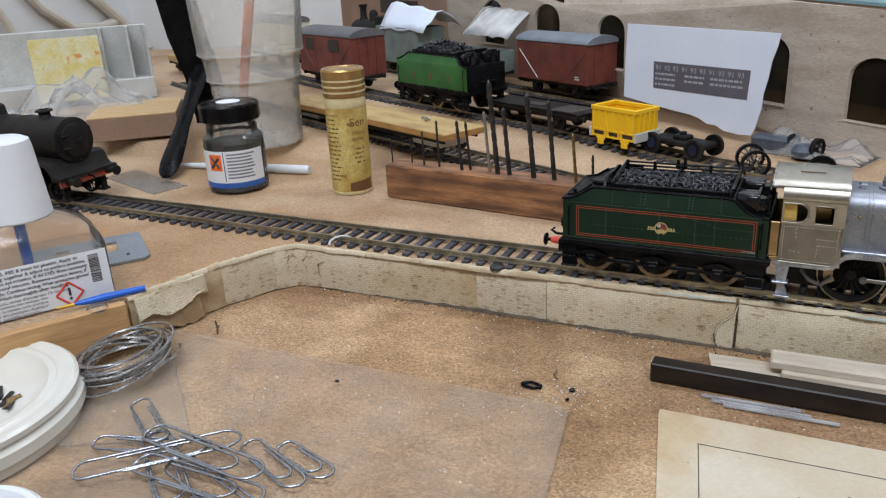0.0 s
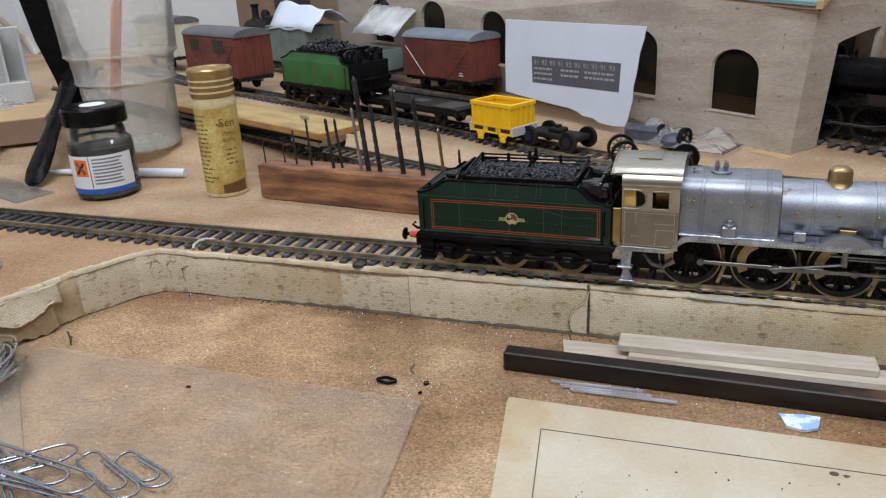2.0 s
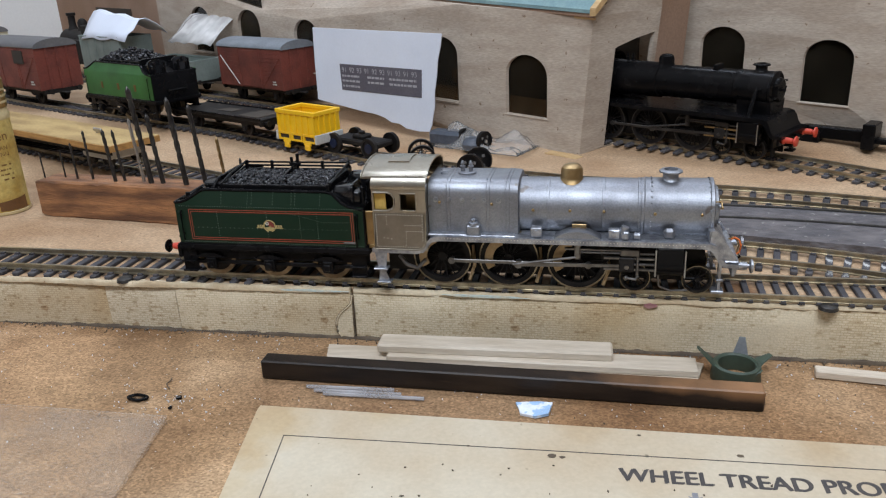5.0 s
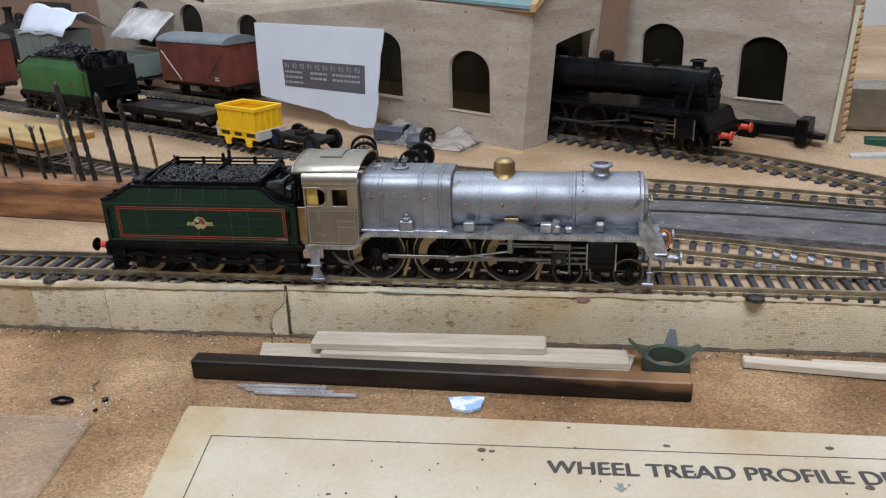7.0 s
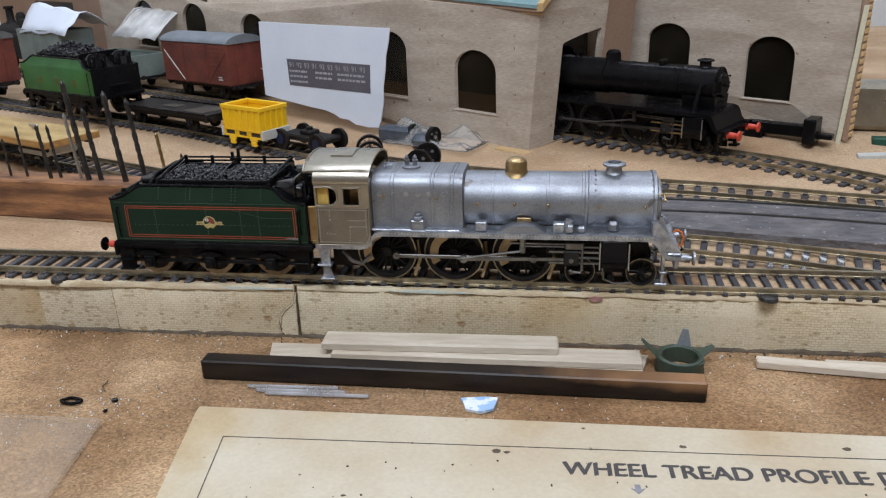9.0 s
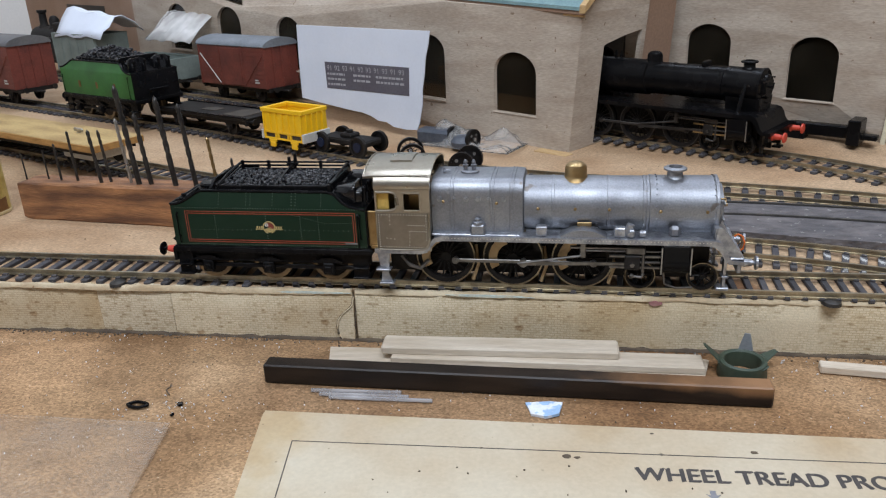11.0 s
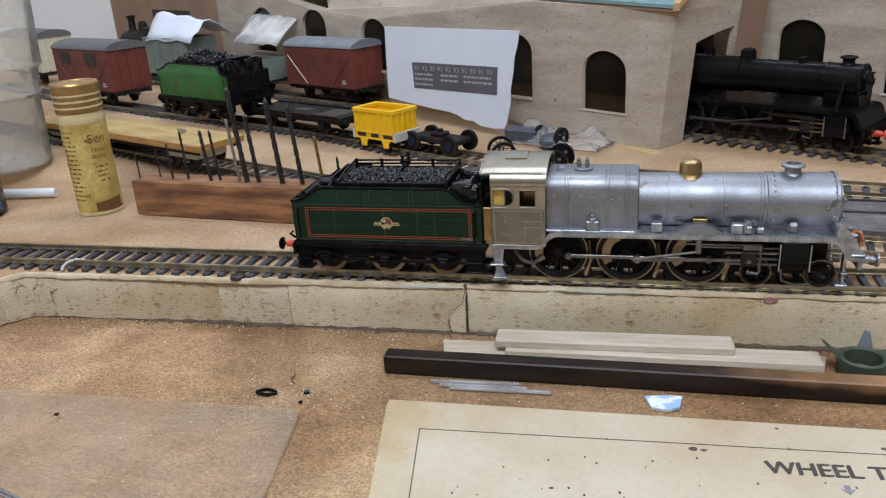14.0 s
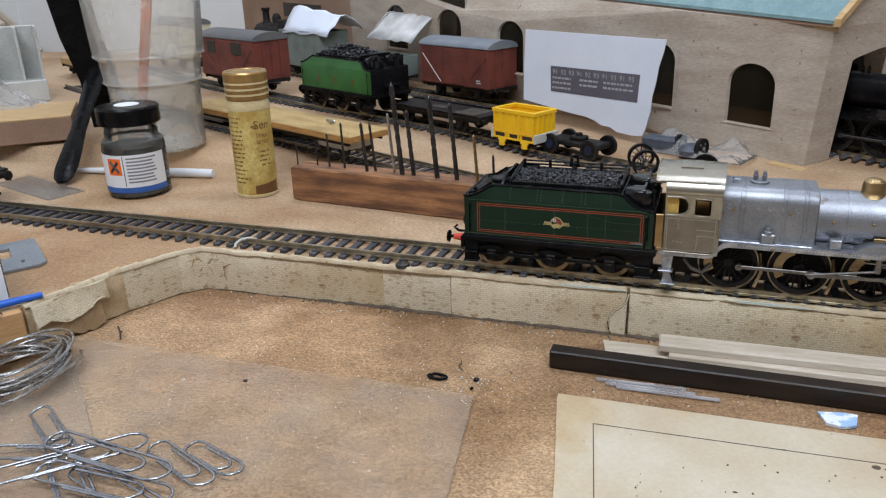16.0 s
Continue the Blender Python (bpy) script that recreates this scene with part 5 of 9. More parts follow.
def build_engine(at, label, k, driver_x=(0.0603, 0.0856, 0.1110), firebox=True, detailed=True, group="", dome_x=0.1080, chimney_x=0.1430, BZ=0.0292, BR=0.0104, nose=0.0, short=0.0, wheel_r=0.0112, bogie_x=(0.1317, 0.1535)):
    """A 4-6-0 engine; the front looks to +x. k names its materials."""
    E = thing("steam_locomotive", at, label, "model locomotive", group)
    FZ = 0.0213
    # running plate with its drop at both ends
    prof = [(0.0345, 0.0140), (0.0520, 0.0140), (0.0545, 0.0146), (0.0562, 0.0170), (0.0578, 0.0188), (0.0605, 0.0194), (0.1540, 0.0194), (0.1565, 0.0188), (0.1582, 0.0168), (0.1596, 0.0142), (0.1612, 0.0128), (0.1662, 0.0126), (0.1662, 0.0140), (0.1622, 0.0142), (0.1608, 0.0158), (0.1598, 0.0186), (0.1584, 0.0206), (0.1560, FZ), (0.0600, FZ), (0.0572, 0.0204), (0.0552, 0.0180), (0.0540, 0.0162), (0.0520, 0.0156), (0.0345, 0.0156)]
    prof = [(x - short * max(0.0, min(1.0, (x - 0.140) / 0.014)), z) for x, z in prof]
    plate = part("running_plate", Shape().prism(prof, 0.0334, Matrix(((1, 0, 0, 0), (0, 0, 1, -0.0167), (0, 1, 0, 0), (0, 0, 0, 1)))), k["plate"], E, "footplate with riveted valance")
    if detailed:
        rv = rivets(Shape(), line((0.0615, -0.0167, 0.0205), (0.1545, -0.0167, 0.0205), 80), 0.00022)
        tagged(part("rivets", rv, "rivetsteel", plate, "rows of tiny rivet heads"), kind="stuff")
        part("front_casing", Shape().loft([[(0.1560, -0.0150, z0), (x1, -0.0150, z0), (x1, 0.0150, z0), (0.1560, 0.0150, z0)] for z0, x1 in ((0.0205, 0.1622), (0.0222, 0.1606), (0.0240, 0.1590), (0.0252, 0.1578))]), k["solder"], plate, "rough soldered front casing")
        for y in (-0.0158, 0.0152):
            part("casing_side", Shape().prism([(0.1562, 0.0206), (0.1600, 0.0160), (0.1650, 0.0142), (0.1662, 0.0142), (0.1650, 0.0166), (0.1612, 0.0222), (0.1582, 0.0258), (0.1566, 0.0258)], 0.0006, Matrix(((1, 0, 0, 0), (0, 0, 1, y), (0, 1, 0, 0), (0, 0, 0, 1)))), k["solder"], plate)
        part("front_step", Shape().box((0.1612, -0.0162, 0.0140), (0.1664, 0.0162, 0.0152), 0.0005), k["solder"], plate)
        part("tail_gusset", Shape().prism([(0.1636, 0.0126), (0.1660, 0.0126), (0.1656, 0.0098)], 0.0008, Matrix(((1, 0, 0, 0), (0, 0, 1, -0.0150), (0, 1, 0, 0), (0, 0, 0, 1)))), k["solder"], plate)
    part("inside_frames", Shape().box((0.0380, -0.0066, 0.0034), (0.1560 - short, -0.0050, 0.0194)).box((0.0380, 0.0050, 0.0034), (0.1560 - short, 0.0066, 0.0194)).box((0.0480, -0.0050, 0.0030), (0.1280, 0.0050, 0.0185)), k["frame"], E, "inner chassis frames")
    # boiler, smokebox, firebox
    rot = pose(0, 0, 0, 0, 90, 0)
    SX = 0.1338 if detailed else 0.1302      # where the smokebox begins
    bo = part("boiler", Shape().lathe([(BR, 0.0880), (BR, 0.1340 if detailed else 0.1300)], pose(0, 0, BZ, 0, 90, 0), 48), k["boiler"], E)
    for x in ((0.1000, 0.1197, 0.1322, 0.1334) if detailed else (0.0912, 0.1015, 0.1178, 0.1282)):
        part("boiler_band", Shape().lathe([(BR, x - 0.0005), (BR + 0.00018, x - 0.0004), (BR + 0.00018, x + 0.0004), (BR, x + 0.0005)], pose(0, 0, BZ, 0, 90, 0), 48, close=False), k["boiler"], bo)
    sb = part("smokebox", Shape().lathe([(BR + 0.0002, SX + nose), (BR + 0.0005, SX + 0.0004 + nose), (BR + 0.0003, SX + 0.0020 + nose), (BR + 0.0003, 0.1588), (BR + 0.0006, 0.1592), (BR + 0.0006, 0.1602), (BR - 0.0004, 0.1606), (BR - 0.0022, 0.1608), (BR - 0.0024, 0.1618), (0.0050, 0.1626), (0.0004, 0.1628)], pose(-nose, 0, BZ, 0, 90, 0), 48), k["smokebox"], E)
    if detailed:
        rv = Shape()
        for x in (0.1364, 0.1588 - nose):
            for i in range(40):
                a = 2 * math.pi * i / 30
                c, s = math.cos(a), math.sin(a)
                rv.cyl((x, (BR + 0.0003) * c, BZ + (BR + 0.0003) * s), (x, (BR + 0.0006) * c, BZ + (BR + 0.0007) * s), 0.00034, 5, 0.00015)
        tagged(part("rivets", rv, k["smokebox"], sb, "rows of tiny rivet heads"), kind="stuff")
    part("door_handle", Shape().cyl((0.1626 - nose, 0, BZ), (0.1645 - nose, 0, BZ), 0.0006, 8).cyl((0.1640 - nose, 0, BZ), (0.1640 - nose, 0.0018, BZ + 0.0018), 0.0003, 6).cyl((0.1640 - nose, 0, BZ), (0.1640 - nose, -0.0022, BZ + 0.0004), 0.0003, 6), k["knob"], sb)
    hinge = Shape()
    for z in (-0.003, 0.003):
        hinge.box((0.1618 - nose, -0.0086, BZ + z - 0.0005), (0.1626 - nose, 0.0010, BZ + z + 0.0005), 0.0002)
    part("door_hinge", hinge, k["smokebox"], sb)
    part("smokebox_saddle", Shape().loft([[(0.1330, -0.0070, 0.0200), (0.1560 - short, -0.0070, 0.0200), (0.1560 - short, 0.0070, 0.0200), (0.1330, 0.0070, 0.0200)], [(0.1330, -0.0085, BZ - BR * 0.6), (0.1560 - short, -0.0085, BZ - BR * 0.6), (0.1560 - short, 0.0085, BZ - BR * 0.6), (0.1330, 0.0085, BZ - BR * 0.6)]]), k["smokebox"], E)
    if firebox:
        def fb(x, w=0.0118, top=0.0412, low=0.0212):
            pts = [(x, -w, low), (x, -w, top - 0.0062)]
            for i in range(1, 7):
                a = math.pi - math.pi / 2 * i / 6
                pts.append((x, -w + 0.0052 + 0.0052 * math.cos(a), top - 0.0062 + 0.0060 * math.sin(a)))
            half = pts[1:]
            return pts + [(x, -y, z) for _, y, z in reversed(half)] + [(x, w, low)]
        f = part("firebox", Shape().loft([fb(0.0560), fb(0.0875), fb(0.0893, 0.0116, 0.0410), fb(0.0897, 0.0108, 0.0402)]), k["boiler"], E, "square-topped firebox casing")
        for x in (0.0628, 0.0640, 0.0776, 0.0788, 0.0848, 0.0860):
            part("firebox_band", Shape().loft([fb(x - 0.0003), fb(x - 0.0002, 0.01195, 0.04136), fb(x + 0.0002, 0.01195, 0.04136), fb(x + 0.0003)], caps=False), k["boiler"], f)
        for x in (0.0590, 0.0642, 0.0688, 0.0733, 0.0770, 0.0824):
            part("washout_plug", Shape().lathe([(0.0010, 0), (0.0010, 0.0004), (0.0006, 0.00045), (0.0005, 0.0001), (0.0004, 0.0007), (0.0001, 0.00075)], pose(x, -0.0118, 0.0340, 90, 0, 0), 12), k["solder"], f)
        part("casing_foot", Shape().box((0.0560, -0.0150, 0.0206), (0.0885, -0.0116, 0.0216), 0.0003), k["solder"], f, "rough solder along the casing foot")
    else:
        part("firebox", Shape().lathe([(BR + 0.0012, 0.0560), (BR + 0.0008, 0.0885), (BR, 0.0890)], pose(0, 0, BZ, 0, 90, 0), 40), k["boiler"], E)
    # boiler mountings
    part("dome", Shape().lathe([(0.0056, -0.0024), (0.0050, -0.0010), (0.0043, -0.0002), (0.0040, 0.0008), (0.0040, 0.0030), (0.0036, 0.0043), (0.0025, 0.0052), (0.0010, 0.0055)], pose(dome_x, 0, BZ + BR), 28), k["dome"], E, "polished brass dome" if detailed else "")
    part("chimney", Shape().lathe([(0.0060, -0.0024), (0.0046, -0.0012), (0.0033, -0.0002), (0.0028, 0.0006), (0.0027, 0.0022), (0.0031, 0.0026), (0.0041, 0.0028), (0.0041, 0.0033), (0.0034, 0.0037), (0.0024, 0.0038), (0.0022, 0.0026), (0.0002, 0.0024)], pose(chimney_x, 0, BZ + BR), 28), k["smokebox"], E, "short flared chimney")
    sv = Shape().lathe([(0.0036, -0.0006), (0.0034, 0.0005), (0.0028, 0.0008)], pose(0.0690, 0, 0.0411), 20)
    for x in (0.0673, 0.0704):
        sv.lathe([(0.0008, 0), (0.0008, 0.0018), (0.0011, 0.0020), (0.0011, 0.0024), (0.0006, 0.0026), (0.0008, 0.0032), (0.0007, 0.0036), (0.0003, 0.0044)], pose(x, 0, 0.0414), 12)
    part("safety_valves", sv, k["boiler"], E)
    part("whistle", Shape().cyl((0.0590, -0.0015, 0.0418), (0.0620, -0.0015, 0.0420), 0.0005, 8).cyl((0.0595, -0.0015, 0.0410), (0.0595, -0.0015, 0.0430), 0.0004, 8), k["boiler"], E)
    kn = []
    for x in (0.0948, 0.1080, 0.1200):
        kn.append((x, -math.sqrt(BR ** 2 - 0.0012 ** 2), BZ + 0.0014))
    kn += [(0.1392 - nose * 0.6, -BR - 0.0002, BZ + 0.0010), (0.1560 - nose, -BR - 0.0002, BZ + 0.0010), (0.0606, -0.0119, 0.0334), (0.0800, -0.0119, 0.0330)]
    for p in kn:
        p = Vector(p)
        part("handrail_knob", Shape().cyl(p, p + Vector((0, -0.0010, 0)), 0.0003, 8).ball(p + Vector((0, -0.0012, 0)), 0.0006, 8), k["knob"], E)
    for a in (-60, 60, 180):
        p = Vector((0.1605 - nose, (BR - 0.0006) * math.sin(radians(a)), BZ + (BR - 0.0006) * math.cos(radians(a))))
        part("handrail_knob", Shape().cyl(p, p + Vector((0.0013, 0, 0)), 0.0003, 8).ball(p + Vector((0.0015, 0, 0)), 0.0005, 8), k["knob"], E)
    # cab with real openings
    for y in (-0.0165, 0.0157):
        side = card_wall(0.0358, 0.0561, 0.0394, [[(0.0364, 0.0312), (0.0364, 0.0373), (0.0415, 0.0374), (0.0431, 0.0368), (0.0440, 0.0354), (0.0440, 0.0332), (0.0431, 0.0317), (0.0415, 0.0311)], [(0.0470, 0.0310), (0.0519, 0.0310), (0.0523, 0.0314), (0.0523, 0.0368), (0.0519, 0.0372), (0.0470, 0.0372), (0.0466, 0.0368), (0.0466, 0.0314)]], 0.0008, "cab_side", "", k["cab"], Matrix.Translation((0, y, 0)))
        for v in side.data.vertices:
            if v.co.z < 0.001:
                v.co.z = 0.0152
        side.parent = E
        o = -0.0001 if y < 0 else 0.0009
        fr = Shape()
        for x0, x1, z0, z1 in ((0.0461, 0.0528, 0.0305, 0.0377),):
            for a, b in (((x0, z0), (x1, z0 + 0.0005)), ((x0, z1 - 0.0005), (x1, z1)), ((x0, z0), (x0 + 0.0005, z1)), ((x1 - 0.0005, z0), (x1, z1))):
                fr.box((a[0], o - 0.0002, a[1]), (b[0], o + 0.0002, b[1]), 0.00008)
        part("window_frame", fr, k["cab"], side)
        part("window_beading", Shape().tube([(0.0362, o, 0.0307), (0.0416, o, 0.0307), (0.0434, o, 0.0313), (0.0445, o, 0.0331), (0.0445, o, 0.0355), (0.0434, o, 0.0372), (0.0416, o, 0.0379), (0.0362, o, 0.0378)], 0.00028, 6), k["cab"], side)
        if detailed and y < 0:
            sheet = Shape().prism([(0.0364, 0.0162), (0.0525, 0.0162), (0.0540, 0.0167), (0.0549, 0.0180), (0.0552, 0.0196), (0.0552, 0.0298), (0.0364, 0.0298)], 0.00035, Matrix(((1, 0, 0, 0), (0, 0, -1, 0), (0, 1, 0, 0), (0, 0, 0, 1))))
            part("lower_sheet", sheet, "nickel_shaded", side, "riveted lower side sheet with its dim reflection in the colour")
            rim = [(0.0360, -0.0004, 0.0300), (0.0360, -0.0004, 0.0158), (0.0526, -0.0004, 0.0157), (0.0545, -0.0004, 0.0163), (0.0554, -0.0004, 0.0178), (0.0557, -0.0004, 0.0196), (0.0557, -0.0004, 0.0300)]
            part("sheet_beading", Shape().tube(rim, 0.00032, 6), k["cab"], side)
            rv = rivets(Shape(), line((0.0370, -0.00035, 0.0293), (0.0547, -0.00035, 0.0293), 18) + line((0.0369, -0.00035, 0.0168), (0.0369, -0.00035, 0.0290), 14) + line((0.0546, -0.00035, 0.0196), (0.0546, -0.00035, 0.0290), 10) + line((0.0374, -0.00035, 0.0167), (0.0525, -0.00035, 0.0167), 17) + line((0.0410, -0.00035, 0.0255), (0.0410, -0.00035, 0.0285), 3) + line((0.0480, -0.00035, 0.0253), (0.0540, -0.00035, 0.0253), 7) + line((0.0490, -0.00035, 0.0230), (0.0540, -0.00035, 0.0230), 6) + line((0.0480, -0.00035, 0.0175), (0.0484, -0.00035, 0.0228), 5) + line((0.0396, -0.00035, 0.0202), (0.0425, -0.00035, 0.0198), 3), 0.00024)
            tagged(part("rivets", rv, "rivetsteel", side, "rows of tiny rivet heads"), kind="stuff")
        side.matrix_basis = Matrix.Translation((0, y, 0))
    part("cab_front", Shape().box((0.0548, -0.0157, 0.0154), (0.0558, 0.0157, 0.0400), 0.0001), k["cab"], E)
    for y in (-0.0163, 0.0157):
        part("window_post", Shape().box((0.0357, y, 0.0300), (0.0363, y + 0.0006, 0.0394)), k["cab"], E)
    half = [(-0.0168, 0.0391), (-0.0167, 0.0404), (-0.0162, 0.0418), (-0.0152, 0.0430), (-0.0136, 0.0441), (-0.0112, 0.0451), (-0.0080, 0.0460), (-0.0040, 0.0466), (0.0, 0.0468)]
    arc = half + [(-y, z) for y, z in reversed(half[:-1])]

    def roof(x, pts, lift=0.0):
        return [(x, y, z + lift) for y, z in pts] + [(x, y * 0.97, z - 0.0006) for y, z in reversed(pts)]
    rf = part("cab_roof", Shape().loft([roof(0.0316, arc[3:-3]), roof(0.0321, arc[3:-3], 0.00015), roof(0.0562, arc[3:-3], 0.00015), roof(0.0566, arc[3:-3])]), k["roof"], E, "curved bright metal cab roof" if detailed else "", sharp=50)
    for pts in (arc[:4], arc[-4:]):
        part("roof_haunch", Shape().loft([roof(0.0356, pts), roof(0.0564, pts)]), k["roof"], rf, "bright curved upper cab side" if detailed else "", sharp=60)
    part("roof_rain_strip", Shape().tube([(0.0330, -0.0150, 0.0435), (0.0555, -0.0150, 0.0438)], 0.00022, 6), k["roof"], rf)
    part("roof_rear_lip", Shape().tube([(0.0318, y, z + 0.0002) for y, z in arc[3:-3]], 0.00035, 6), k["roof"], rf)
    part("roof_ventilator", Shape().loft([[(0.0400, y, z0), (0.0482, y, z0), (0.0482, y, z1), (0.0400, y, z1)] for y, z0, z1 in ((-0.0060, 0.0458, 0.0469), (0.0, 0.0464, 0.0476), (0.0060, 0.0458, 0.0469))]), k["roof"], rf)
    if detailed:
        part("backhead", Shape().box((0.0440, -0.0090, 0.0160), (0.0546, 0.0090, 0.0375), 0.0030), "brass", E, "brass boiler backhead in the cab")
        # Brass lining set just behind the near opening to fit the camera's view.
        part("cab_door", Shape().box((0.0362, -0.0148, 0.0162), (0.0406, -0.0140, 0.0388), 0.0002), "goldsheet", E, "yellow brass sheet behind the cab opening")
        part("cab_floor", Shape().box((0.0330, -0.0155, 0.0154), (0.0546, 0.0155, 0.0162)), "brass", E)
        for y in (-0.0152, 0.0144):
            part("side_plate", Shape().box((0.0322, y, 0.0166), (0.0356, y + 0.0008, 0.0300), 0.0003), "brass", E)
        part("fall_plate", Shape().box((0.0316, -0.0150, 0.0160), (0.0356, 0.0150, 0.0166), 0.0002), "brass", E, "bare brass rear plate")
    # wheels and motion work
    for i, x in enumerate(driver_x):
        for s in (-1, 1):
            spoked_wheel(E, x, s * 0.0095, wheel_r, "driving_wheel", k["tyre"], 18, -90.0 if k["weights"] else 0.0, s, "dullbrass")
        part("axle", Shape().cyl((x, -0.0095, wheel_r), (x, 0.0095, wheel_r), 0.0013, 10), "steel", E)
    for x in bogie_x:
        for s in (-1, 1):
            spoked_wheel(E, x, s * 0.0095, 0.0054, "bogie_wheel", k["tyre"], 10, 0.0, s)
    part("bogie_frame", Shape().box((0.1265, -0.0062, 0.0045), (0.1570, -0.0052, 0.0085), 0.0003).box((0.1265, 0.0052, 0.0045), (0.1570, 0.0062, 0.0085), 0.0003).box((0.1360, -0.0052, 0.0060), (0.1480, 0.0052, 0.0080)), k["frame"], E)
    for s in (-1, 1):
        y = s * 0.0128
        pin = [(x + 0.0040, wheel_r - 0.0008) for x in driver_x]
        rod = Shape()
        for a, b in zip(pin, pin[1:]):
            rod.box((a[0], y - 0.0003, a[1] - 0.0007), (b[0], y + 0.0003, a[1] + 0.0007), 0.0002)
        for a in pin:
            rod.cyl((a[0], y - 0.0007, a[1]), (a[0], y + 0.0006, a[1]), 0.0013, 14)
            rod.cyl((a[0], y - 0.0012, a[1]), (a[0], y + 0.0030, a[1]), 0.0006, 10)
        part("coupling_rod", rod, k["rods"], E, "oily steel coupling rod")
        y2 = s * 0.0142
        a, b = Vector((pin[1][0], y2, pin[1][1])), Vector((0.1285, y2, 0.0112))
        con = Shape().loft([[(p.x, p.y + s * o, p.z + h) for o, h in ((-0.0003, -w), (0.0003, -w), (0.0003, w), (-0.0003, w))] for p, w in ((a, 0.0008), (a.lerp(b, 0.5), 0.0006), (b, 0.0005))])
        con.cyl(a + Vector((0, -0.0006, 0)), a + Vector((0, 0.0006, 0)), 0.0015, 14).cyl(b + Vector((0, -0.0006, 0)), b + Vector((0, 0.0006, 0)), 0.0010, 12)
        part("connecting_rod", con, k["rods"], E, "oily steel connecting rod")
        for z in (0.0138, 0.0096):
            part("slide_bar", Shape().box((0.1205, y2 - 0.0006, z), (0.1385, y2 + 0.0006, z + 0.0007)), "rods" if detailed else "brass", E)
        part("crosshead", Shape().box((0.1258, y2 - 0.0010, 0.0090), (0.1312, y2 + 0.0010, 0.0146), 0.0004), "matt", E)
        part("crosshead_pin", Shape().cyl((0.1285, y2 - 0.0018, 0.0112), (0.1285, y2 + 0.0018, 0.0112), 0.0008, 10), k["rods"], E)
        part("piston_rod", Shape().cyl((0.1260, y2, 0.0119), (0.1390, y2, 0.0119), 0.0005, 8).cyl((0.1290, y2, 0.0160), (0.1390, y2, 0.0160), 0.0004, 8), k["rods"], E)
        cy = Shape().lathe([(0.0036, 0), (0.0044, 0.0004), (0.0044, 0.0100), (0.0036, 0.0104)], pose(0.1382, s * 0.0128, 0.0122, 0, 90, 0), 22)
        cy.box((0.1386, s * 0.0128 - 0.0042, 0.0122), (0.1482, s * 0.0128 + 0.0042, 0.0196), 0.0006)
        c = part("cylinder", cy, "black", E, "glossy black cylinder block")
        part("cylinder_edge", Shape().tube([(0.1384, s * 0.0171, 0.0086), (0.1384, s * 0.0172, 0.0186)], 0.0003, 6).tube([(0.1484, s * 0.0171, 0.0086), (0.1484, s * 0.0172, 0.0186)], 0.0003, 6), "steel", c)
        # valve gear hanging from the footplate
        g = Shape().box((0.1065, y2 - 0.0008, 0.0168), (0.1310, y2 + 0.0008, 0.0176), 0.0002)
        g.box((0.1100, y2 - 0.0009, 0.0132), (0.1122, y2 + 0.0009, 0.0190), 0.0004).cyl((0.1111, y2 - 0.0012, 0.0150), (0.1111, y2 + 0.0012, 0.0150), 0.0009, 10)
        g.tube([(driver_x[1] + 0.0020, y2 + s * 0.0006, 0.0105), (0.1111, y2 + s * 0.0006, 0.0142)], 0.0005, 6)
        g.tube([(0.1111, y2, 0.0160), (0.1260, y2, 0.0160)], 0.0004, 6)
        g.box((0.1318, y2 - 0.0009, 0.0070), (0.1328, y2 + 0.0009, 0.0168), 0.0003).tube([(0.1285, y2 + s * 0.0012, 0.0070), (0.1318, y2 + s * 0.0012, 0.0066), (0.1326, y2 + s * 0.0012, 0.0080)], 0.0005, 6).box((0.1262, y2 - 0.0010, 0.0150), (0.1330, y2 + 0.0010, 0.0178), 0.0004).ball((0.1285, y2 + s * 0.0012, 0.0070), 0.0009, 8)
        part("valve_gear", g, k["rods"], E, "steel valve gear links")
        part("motion_bracket", Shape().box((0.1195, s * 0.0110 - 0.0012, 0.0120), (0.1225, s * 0.0110 + 0.0030, 0.0200), 0.0004), k["frame"], E)
        part("guard_iron", Shape().box((0.1602 - short, s * 0.0112 - 0.0016, 0.0022), (0.1612 - short, s * 0.0112 + 0.0016, 0.0140)).box((0.1580 - short, s * 0.0112 - 0.0022, 0.0012), (0.1625 - short, s * 0.0112 + 0.0022, 0.0024), 0.0003).box((0.1596 - short, s * 0.0112 - 0.0020, 0.0060), (0.1622 - short, s * 0.0112 + 0.0020, 0.0068), 0.0002), k["solder"], E)
        st = Shape()
        for z, x in ((0.0018, 0.0385), (0.0072, 0.0375)):
            st.box((x - 0.0028, s * 0.0158 - 0.0018, z), (x + 0.0028, s * 0.0158 + 0.0018, z + 0.0007), 0.0002)
        st.prism([(0.0352, 0.0140), (0.0400, 0.0140), (0.0392, 0.0060), (0.0408, 0.0016), (0.0362, 0.0016), (0.0366, 0.0060)], 0.0006, Matrix(((1, 0, 0, 0), (0, 0, 1, s * 0.0158 - 0.0003), (0, 1, 0, 0), (0, 0, 0, 1))))
        part("cab_step", st, k["solder"], E, "bare metal cab steps" if detailed else "")
        bf = part("buffer", Shape().lathe([(0.0021, 0), (0.0020, 0.0008), (0.0015, 0.0012), (0.0013, 0.0046)], pose(0.1650 - short, s * 0.0118, 0.0118, 0, 90, 0), 16), k["buffer"], E)
